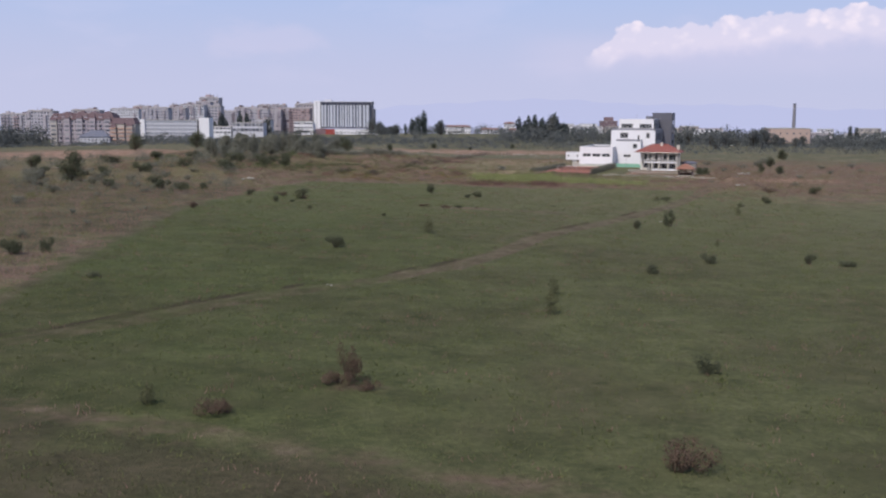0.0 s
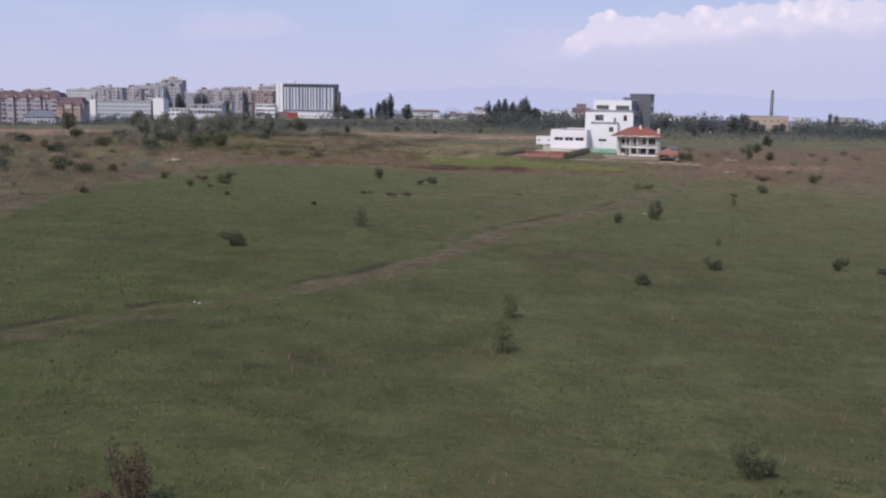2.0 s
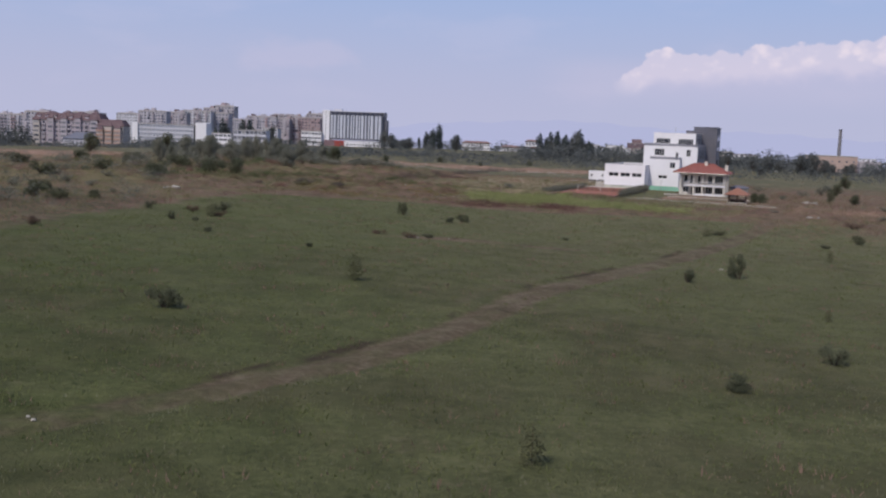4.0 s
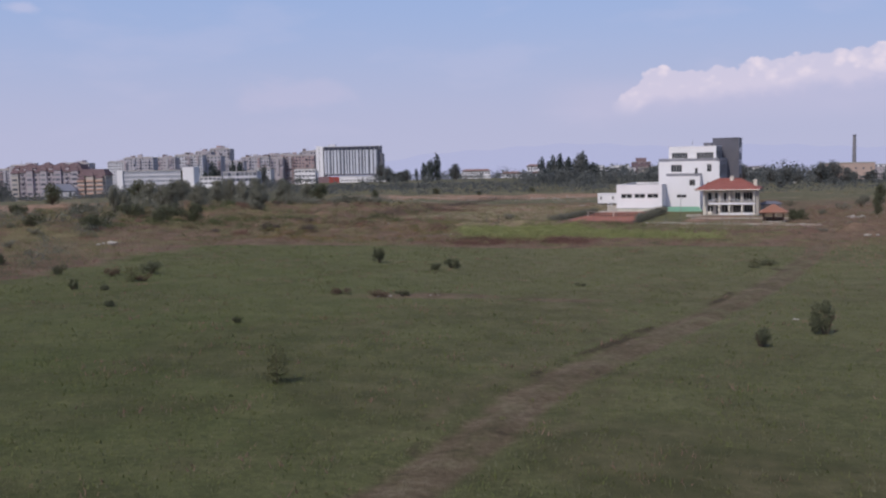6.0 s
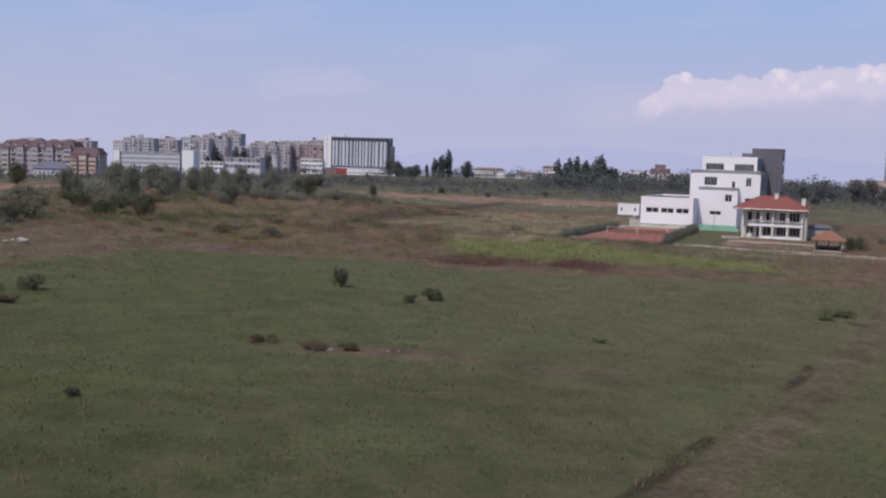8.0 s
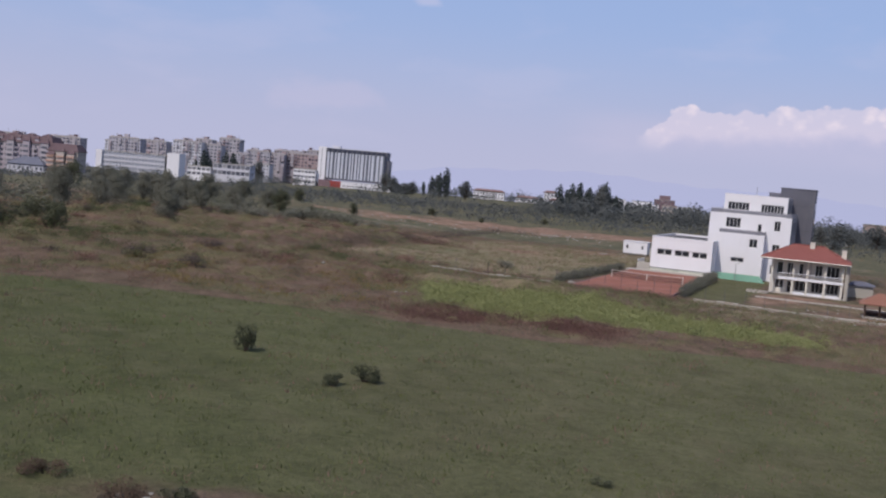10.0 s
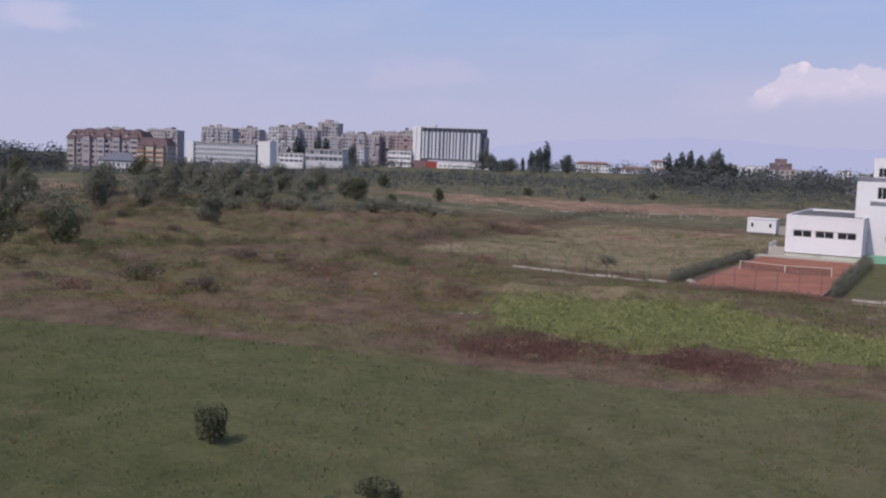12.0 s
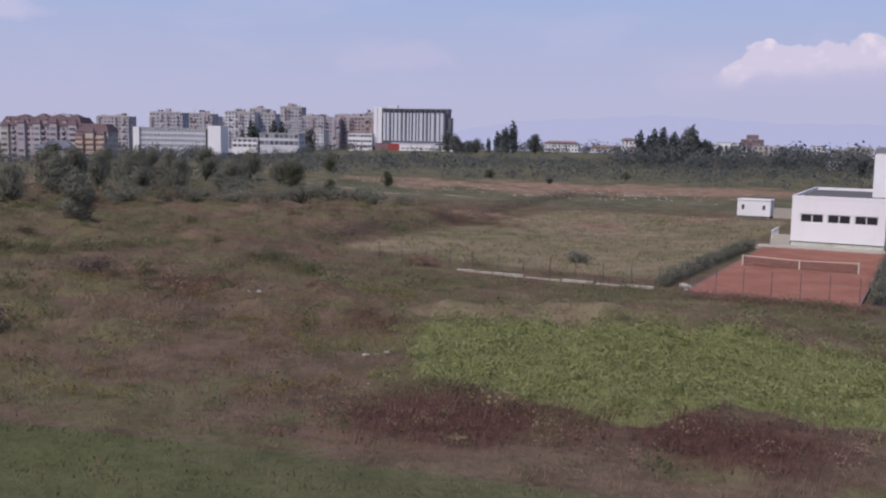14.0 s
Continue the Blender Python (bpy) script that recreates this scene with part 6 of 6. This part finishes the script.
woods("gully_thicket", "tangled thicket in the gully", M["leaf_grove"], 420, strip(-150, -50, 185, 300), (1.0, 3.0), 18, 1.6, 0.055, 90, lambda x, y, r: (x < -60 - 0.25 * (y - 240)) & (x < -52) & (lumps(x * 1.2, y * 1.5) > -0.3))


def blades(name, label, mat, n, area, hh, seed, per=5, width=0.05, spread=0.25, keep=None, lean=0.35, cat="weeds"):
    """Tufts of upright tapering blades, all in one mesh."""
    rng = np.random.default_rng(seed)
    x, y = area(rng, n)
    if keep is not None:
        k = keep(x, y, rng)
        x, y = x[k], y[k]
    n = len(x)
    k = np.repeat(np.arange(n), per)
    h = (rng.uniform(*hh, n) * (0.75 + 0.5 * (0.5 + 0.5 * lumps(x * 0.6, y * 0.6))))[k] * rng.uniform(0.6, 1.15, n * per)
    a = rng.uniform(0, 6.283, n * per)
    bx, by = x[k] + rng.normal(0, spread, n * per), y[k] + rng.normal(0, spread, n * per)
    z = height(bx, by) - 0.03
    w = width * rng.uniform(0.6, 1.4, n * per)
    tx, ty = bx + rng.normal(0, lean, n * per) * h, by + rng.normal(0, lean, n * per) * h
    p = np.stack([np.stack([bx - np.cos(a) * w, by - np.sin(a) * w, z], 1), np.stack([bx + np.cos(a) * w, by + np.sin(a) * w, z], 1), np.stack([tx, ty, z + h], 1)], 1)
    tagged(new(name, arrays(name, p.reshape(-1, 3), np.arange(3 * n * per).reshape(-1, 3), mat)), label, cat, kind="stuff")


def bushy(name, label, mat, n, area, hh, seed, per=14, leaf=0.1, spread=1.0, keep=None, cat="weeds"):
    """Low leafy weeds: clumps of small sprays."""
    rng = np.random.default_rng(seed)
    x, y = area(rng, n)
    if keep is not None:
        k = keep(x, y, rng)
        x, y = x[k], y[k]
    n = len(x)
    k = np.repeat(np.arange(n), per)
    h = rng.uniform(*hh, n) * (0.7 + 0.6 * (0.5 + 0.5 * lumps(x * 0.5, y * 0.5)))
    d = rng.normal(size=(n * per, 3))
    d /= np.linalg.norm(d, axis=1, keepdims=True)
    z = height(x, y)
    c = np.stack([x[k] + d[:, 0] * h[k] * 0.55 * spread, y[k] + d[:, 1] * h[k] * 0.55 * spread, z[k] + h[k] * (0.5 + 0.5 * d[:, 2])], 1)
    q, f = cards(c, leaf, rng, d, 1.8, lean_out=1.0)
    tagged(new(name, arrays(name, q, f, mat)), label, cat, kind="stuff")


def off_estate(x, y):
    """Clear of the court, the buildings and the garden."""
    ca, sa = math.cos(radians(-17)), math.sin(radians(-17))
    u, v = (x - 29.7) * ca + (y - 323.9) * sa, -(x - 29.7) * sa + (y - 323.9) * ca
    return ~((u > -6.5) & (u < 42) & (v > -42.7) & (v < 40)) & ~((u > -16) & (u < -3) & (v > 42) & (v < 50))


def in_meadow(x, y, r):
    c = cover(x, y)
    return (c["weeds"] < 0.35) & (c["dirt"] < 0.28) & (r.random(len(x)) < 0.35 + 0.65 * smooth(lumps(x * 1.6, y * 1.6), -0.3, 0.4))


def in_weeds(x, y, r):
    c = cover(x, y)
    return (c["weeds"] > 0.5) & (c["crop"] < 0.3) & (c["dirt"] < 0.62) & off_estate(x, y)


def patch(fx, fy, lo, px=0.0):
    """A mask of uneven patches inside the weeds."""
    return lambda x, y, r: in_weeds(x, y, r) & (cover(x, y)["paddock"] < 0.4) & (lumps(x * fx + px, y * fy - px) + 0.25 * r.normal(size=len(x)) > lo) & (r.random(len(x)) < 1 - 0.6 * smooth(y, 290, 330))


def humps(name, label, mat, n, hh, seed, k, lo, area=None, leaf=0.075, per=64):
    """Soft low growth that fills one set of drifts."""
    woods(name, label, mat, n, area or strip(-100, 40, 238, 350), hh, seed, 2.3, leaf, per,
          lambda x, y, r: in_weeds(x, y, r) & (cover(x, y)["paddock"] < 0.3) & (drift(x, y, k) + 0.1 * r.normal(size=len(x)) > lo) & ~((x > 46) & (y > 300)))


humps("bramble_humps", "overgrown green brambles in drifts", M["bramble"], 1500, (0.55, 1.3), 81, 0, 0.0)
humps("olive_humps", "grey-olive tall weeds in drifts", M["leaf_olive"], 1500, (0.5, 1.2), 82, 1, 0.02)
humps("russet_humps", "russet drifts of dying weeds", M["rust_weed"], 1500, (0.45, 1.0), 83, 2, 0.06)
humps("grey_humps", "grey-brown drifts of seeded stalks", M["dry"], 1500, (0.4, 0.9), 87, 3, 0.06)
humps("bank_humps", "olive humps along the gully bank", M["green_weed"], 900, (0.5, 1.5), 84, 1, 0.0, strip(-120, -44, 60, 235))
humps("slope_humps", "grey-brown weeds on the rough slope", M["dry"], 700, (0.4, 1.0), 88, 3, 0.0, strip(44, 150, 236, 345))
humps("slope_brambles", "dull green brambles on the rough slope", M["leaf_olive"], 700, (0.5, 1.2), 89, 0, 0.12, strip(44, 150, 226, 345))


FIELD = strip(-100, 80, 230, 380)
blades("meadow_grass", "short uneven green grass of the meadow", M["grassblade"], 42000, strip(-48, 66, 34, 237), (0.12, 0.32), 61, 4, 0.035, 0.28, in_meadow, 0.5, "grass")
blades("dry_weeds", "tall dry brown weeds", M["dry"], 22000, FIELD, (0.25, 0.6), 62, 7, 0.022, 0.42, lambda x, y, r: in_weeds(x, y, r) & (r.random(len(x)) < 0.85 - 0.7 * cover(x, y)["paddock"]))
blades("gully_weeds", "brown weeds on the bank of the gully", M["dry"], 6000, strip(-120, -38, 50, 232), (0.3, 0.7), 63, 7, 0.03, 0.4, in_weeds)
blades("hillside_weeds", "dry brown weeds on the rough slope", M["dry"], 7000, strip(44, 150, 205, 340), (0.25, 0.6), 76, 6, 0.03, 0.5, lambda x, y, r: off_estate(x, y) & (r.random(len(x)) < smooth(y, 200, 240)))
bushy("hillside_herbs", "olive weeds on the rough slope", M["leaf_olive"], 1500, strip(44, 150, 205, 340), (0.4, 1.0), 77, 22, 0.08, 1.8, lambda x, y, r: off_estate(x, y) & (lumps(x * 1.4 + 2, y * 1.9) > 0.1) & (r.random(len(x)) < smooth(y, 200, 240)))
blades("olive_stalks", "grey-olive weeds among dry stalks", M["leaf_olive"], 6000, FIELD, (0.3, 0.6), 65, 7, 0.024, 0.38, patch(1.9, 2.9, 0.02, 9))
blades("green_stalks", "green weeds among dry stalks", M["green_weed"], 6000, FIELD, (0.3, 0.6), 64, 7, 0.024, 0.38, patch(1.5, 2.4, 0.05, 3))
bushy("green_weeds", "low green weeds among dry stalks", M["green_weed"], 2000, FIELD, (0.35, 0.9), 78, 30, 0.05, 1.7, patch(1.5, 2.4, 0.10, 3))
bushy("olive_weeds", "grey-olive clumps among dry stalks", M["leaf_olive"], 2000, FIELD, (0.35, 0.9), 79, 30, 0.05, 1.7, patch(1.9, 2.9, 0.10, 9))
bushy("bank_weeds", "olive weeds on the bank of the gully", M["leaf_olive"], 2200, strip(-120, -40, 50, 232), (0.3, 0.9), 72, 24, 0.055, 1.7, patch(1.2, 2.0, -0.2, 5))
IN_DOCK = lambda x, y, r: (red_zone(x, y) + 0.25 * lumps(x * 2.2, y * 3.1) > 0.3 + 0.45 * r.random(len(x))) & off_estate(x, y)
blades("red_weeds", "dark red-brown dock in broad patches", M["red_weed"], 8000, strip(-35, 25, 236, 345), (0.4, 0.9), 66, 10, 0.022, 0.36, IN_DOCK, 0.4)
bushy("red_weed_heads", "soft red-brown seed heads of dock", M["red_weed"], 15000, strip(-35, 25, 236, 345), (0.45, 1.1), 90, 44, 0.030, 1.5, IN_DOCK)
bushy("yellow_weeds", "yellow-green goldenrod clumps", M["yellow_weed"], 2200, strip(-36, 2, 241, 272), (0.35, 0.8), 67, 34, 0.045, 1.6, lambda x, y, r: (drift(x, y, 4) + 0.12 * r.normal(size=len(x)) > 0.14) & (x < -4) & (red_zone(x, y) < 0.25))
IN_CROP = lambda x, y, r: (signed(x, y, CROP) + 1.6 * lumps(x * 3, y * 3) > 1.2 * r.normal(size=len(x))) & (red_zone(x, y) < 0.45) & off_estate(x, y)
blades("crop", "bright green knee-high leafy crop", M["crop_leaf"], 5000, strip(-6, 54, 240, 284), (0.35, 0.7), 68, 9, 0.024, 0.36, IN_CROP, 0.7, "crop")
woods("crop_clumps", "broad leafy clumps of the bright green crop", M["crop_leaf"], 4600, strip(-6, 54, 240, 284), (0.45, 0.95), 80, 1.55, 0.10, 30, IN_CROP)
bushy("crop_leaves", "broad bright leaves of the crop", M["crop_leaf"], 3000, strip(-6, 54, 240, 284), (0.5, 1.0), 91, 14, 0.06, 1.5, IN_CROP, "crop")
woods("crop_margin", "duller green weeds along the crop's far side", M["margin_leaf"], 3200, strip(-12, 48, 257, 286), (0.3, 0.75), 92, 2.0, 0.09, 26, lambda x, y, r: off_estate(x, y) & (signed(x, y, CROP) < 1.5) & (lumps(x * 1.4, y * 2.4) + 0.25 * r.normal(size=len(x)) > -0.35))
COURT_EDGE = lambda x, y, r: (lumps(x * 2.0, y * 2.0) > -0.35)
bushy("court_weeds", "reddish weeds against the court's near kerb", M["rust_weed"], 500, lambda rng, n: (lambda u, v: (29.7 + u * math.cos(radians(17)) + v * math.sin(radians(17)), 323.9 - u * math.sin(radians(17)) + v * math.cos(radians(17))))(rng.uniform(-3, 12, n), rng.uniform(-44.6, -43.35, n)), (0.35, 0.8), 93, 24, 0.05, 1.6, COURT_EDGE)
blades("paddock_grass", "olive and straw grass of the paddock", M["green_weed"], 9000, strip(-32, 32, 284, 372), (0.12, 0.4), 85, 5, 0.03, 0.4, lambda x, y, r: (cover(x, y)["paddock"] > 0.5) & (lumps(x * 1.2, y * 1.4) > -0.2), 0.5, "grass")
blades("paddock_straw", "straw-coloured dry grass of the paddock", M["dry"], 3500, strip(-32, 32, 284, 372), (0.12, 0.4), 86, 5, 0.03, 0.4, lambda x, y, r: (cover(x, y)["paddock"] > 0.5) & (lumps(x * 1.2, y * 1.4) < 0.25), 0.5, "grass")
bushy("dark_weeds", "dark green nettles in strips", M["leaf_mid"], 2600, FIELD, (0.6, 1.2), 69, 40, 0.06, 1.8, patch(0.7, 3.0, 0.30, 5))
BRAMBLES = (np.array([(-60, 262), (-51, 267), (-47.6, 273), (-41.7, 281), (-37.6, 289.5), (-31, 291)], float), np.array([(-63, 253), (-54, 259), (-47, 262.5), (-40, 260.5), (-33, 262.5)], float),
            np.array([(-64, 297), (-61, 312), (-66, 342), (-57, 349)], float), np.array([(-24, 276), (-20, 279), (-15, 277)], float))
woods("bramble_belts", "dense green brambles in long belts through the weeds", M["bramble"], 12000, strip(-72, -10, 246, 356), (0.6, 1.4), 95, 1.8, 0.062, 50,
      lambda x, y, r: np.minimum.reduce([along(x, y, b) for b in BRAMBLES]) < (2.2 * r.random(len(x)) + 0.2) * (0.8 + 0.7 * lumps(x * 1.7, y * 2.1)))
NETTLES = np.array([(-24.5, 306), (-21.5, 317), (-18, 326), (-11.5, 347), (-9, 370), (-1, 408), (9.5, 414)], float)
bushy("nettle_strip", "dark purplish weeds along an old fence line", M["leaf_purple"], 16000, strip(-36, 16, 302, 428), (0.8, 2.0), 73, 26, 0.07, 1.5, lambda x, y, r: along(x, y, NETTLES) < (1.6 * r.random(len(x)) + 0.4) * (0.7 + 0.8 * lumps(x * 2, y * 2)))
blades("meadow_stalks", "pale dry stalks scattered in the grass", M["dry"], 9000, strip(-48, 62, 34, 237), (0.15, 0.45), 70, 5, 0.03, 0.3, lambda x, y, r: (cover(x, y)["dirt"] < 0.35) & (lumps(x * 1.1 + 7, y * 1.5) > 0.15), 0.4)
# Pale upright blades added to lighten the distant meadow, as haze would.
blades("meadow_seedheads", "pale blades that lighten the far meadow like haze", M["seed"], 34000, strip(-46, 70, 70, 237), (0.12, 0.28), 94, 3, 0.034, 0.3, lambda x, y, r: (cover(x, y)["weeds"] < 0.5) & (cover(x, y)["dirt"] < 0.28) & (r.random(len(x)) < (0.5 + 0.5 * smooth(lumps(x * 0.9, y * 1.3), -0.2, 0.3)) * (1 - 0.5 * smooth(14 - x, 0, 34))), 0.25, "grass")
bushy("meadow_herbs", "low dark herbs scattered in the grass", M["green_weed"], 700, strip(-48, 62, 40, 232), (0.12, 0.35), 74, 12, 0.06, 1.6, lambda x, y, r: (cover(x, y)["weeds"] < 0.4) & (r.random(len(x)) < 0.7), "herbs")
bushy("meadow_dock", "red-brown dock in small patches of the meadow", M["red_weed"], 2600, strip(-30, 30, 44, 190), (0.25, 0.6), 75, 16, 0.06, 1.6,
      lambda x, y, r: (np.exp(-(((x + 3) / 9) ** 2 + ((y - 182) / 1.8) ** 2)) + np.exp(-(((x - 11) / 5) ** 2 + ((y - 181) / 1.2) ** 2)) + np.exp(-(((x + 7.5) / 2.4) ** 2 + ((y - 59.5) / 1.6) ** 2)) + np.exp(-(((x - 10) / 3) ** 2 + ((y - 47) / 2) ** 2)) + 0.6 * np.exp(-(((x + 22) / 6) ** 2 + ((y - 57) / 3) ** 2))) > 0.35 + 0.5 * r.random(len(x)), "dock")


clumps = random.Random(19)
planted = 0
while planted < 64:
    x, y, h = clumps.uniform(-90, -4), clumps.uniform(243, 340), clumps.uniform(0.7, 1.6)
    c = cover(np.array([x]), np.array([y]))
    if c["crop"][0] < 0.1 and c["paddock"][0] < 0.2 and c["dock"][0] < 0.3 and bool(off_estate(x, y)):
        grow("clump", x, y, h, clumps.uniform(1.1, 1.9), "tall weed clumps in the field")
        planted += 1


def hedge(name, label, pts, h, w, mat, seed):
    rng = np.random.default_rng(seed)
    t = thing(name, EST, label, "hedge")
    (ax, ay), (bx, by) = pts
    n = int(math.hypot(bx - ax, by - ay) * 420)
    f = rng.uniform(0, 1, n)
    hh = h * (0.8 + 0.3 * np.sin(f * 31) * np.sin(f * 77 + 2))
    c = np.stack([ax + (bx - ax) * f + rng.normal(0, w * 0.3, n), ay + (by - ay) * f + rng.normal(0, w * 0.3, n), rng.uniform(0.05, 1, n) ** 0.7 * hh], 1)
    v, q = cards(c, 0.07, rng, None, 0.8)
    crown = new("foliage", arrays("foliage", v, q, mat))
    crown.parent = t
    bm = bmesh.new()
    for i in range(int(math.hypot(bx - ax, by - ay) / 1.2)):
        g = (i + 0.5) / (math.hypot(bx - ax, by - ay) / 1.2)
        x, y = ax + (bx - ax) * g, ay + (by - ay) * g
        tube(bm, (x, y, -0.4), (x, y, h * 0.7), 0.04, 0.02, 5)
    part("stem", bm, M["bark"], t)


hedge("hedge", "clipped dark green hedge beside the clay court", [(11.9, -3.5), (12.2, -40.5)], 1.8, 1.2, M["leaf_grove"], 3)
hedge("hedge", "ragged dark hedge along the court's far side", [(-4.2, -3.0), (-5.6, -40.0)], 1.35, 1.2, M["leaf_grove"], 4)
hedge("hedge", "low dark shrubs beside the gazebo", [(40.2, -34.5), (43.6, -35.0)], 1.7, 1.4, M["leaf_dark"], 5)


# pale rubble and litter in the weeds
def rock(bm, x, y, z, s, rng):
    r = bmesh.ops.create_icosphere(bm, subdivisions=1, radius=s)
    for v in r["verts"]:
        v.co = Vector((v.co.x * rng.uniform(0.8, 1.5), v.co.y * rng.uniform(0.7, 1.2), v.co.z * rng.uniform(0.4, 0.8)))
        v.co += Vector((x, y, z))


rub = random.Random(5)
for label, x, y, s, n in (("pale concrete rubble in the weeds", -5.3, 252.8, 0.2, 4), ("pale rubble beside the fence line", 15.2, 286.1, 0.4, 6), ("pale rubble in the weeds", -16.9, 264.5, 0.2, 2), ("pale rubble in the weeds", -11.4, 273.5, 0.14, 3),
                          ("pale debris on the open ground", 24, 363, 0.25, 8), ("white litter in the grass", -6.5, 181.5, 0.16, 4), ("white litter in the grass", -1.5, 182.6, 0.14, 3),
                          ("white litter in the grass", -14.5, 96.5, 0.15, 2), ("pale rubble beside the gully", -57, 232, 0.5, 5), ("pale rubble heap in the scrub", -108, 250, 0.9, 6),
                          ("pale rubble on rough ground", 62, 247, 0.4, 6), ("pale stones beside the track", 30.5, 172, 0.14, 4), ("pale rubble in the scrub", -10, 405, 0.3, 8),
                          ("pale rubble in the scrub", 12, 420, 0.3, 8), ("pale debris by the garden", 72, 287, 0.45, 6)):
    t = thing("rubble_heap", Matrix.Translation((x, y, ground_z(x, y))), label, "rubble")
    for i in range(n):
        bm = bmesh.new()
        rock(bm, rub.gauss(0, s * 2.2), rub.gauss(0, s * 2.2), s * 0.25, s * rub.uniform(0.5, 1.2), rub)
        part("stone", bm, M["rubble"], t)


# small pale debris strewn over the bare ground and the rough slope
def debris(name, label, areas, seed):
    rng = np.random.default_rng(seed)
    xs, ys, ss = [], [], []
    for x0, x1, y0, y1, n, size in areas:
        xs.append(rng.uniform(x0, x1, n)), ys.append(rng.uniform(y0, y1, n)), ss.append(size * rng.uniform(0.4, 1.3, n))
    x, y, s = np.concatenate(xs), np.concatenate(ys), np.concatenate(ss)
    c = np.stack([x, y, height(x, y) + s * 0.2], 1)
    six = np.array([(1, 0, 0), (0, 1, 0), (-1, 0, 0), (0, -1, 0), (0, 0, 0.6), (0, 0, -0.6)], float)
    v = c[:, None, :] + six[None] * s[:, None, None] * rng.uniform(0.6, 1.4, (len(x), 6, 1))
    tri = np.array([(0, 1, 4), (1, 2, 4), (2, 3, 4), (3, 0, 4), (1, 0, 5), (2, 1, 5), (3, 2, 5), (0, 3, 5)])
    f = (np.arange(len(x))[:, None, None] * 6 + tri[None]).reshape(-1, 3)
    tagged(new(name, arrays(name, v.reshape(-1, 3), f, M["rubble"])), label, "debris", kind="stuff")


debris("debris", "pale stones and litter strewn over rough ground", [(-60, 30, 398, 440, 160, 0.28), (60, 130, 250, 330, 130, 0.2), (44, 66, 268, 292, 70, 0.16), (18, 34, 352, 370, 40, 0.2), (-40, 20, 245, 300, 50, 0.12), (30, 46, 256, 276, 60, 0.12)], 41)
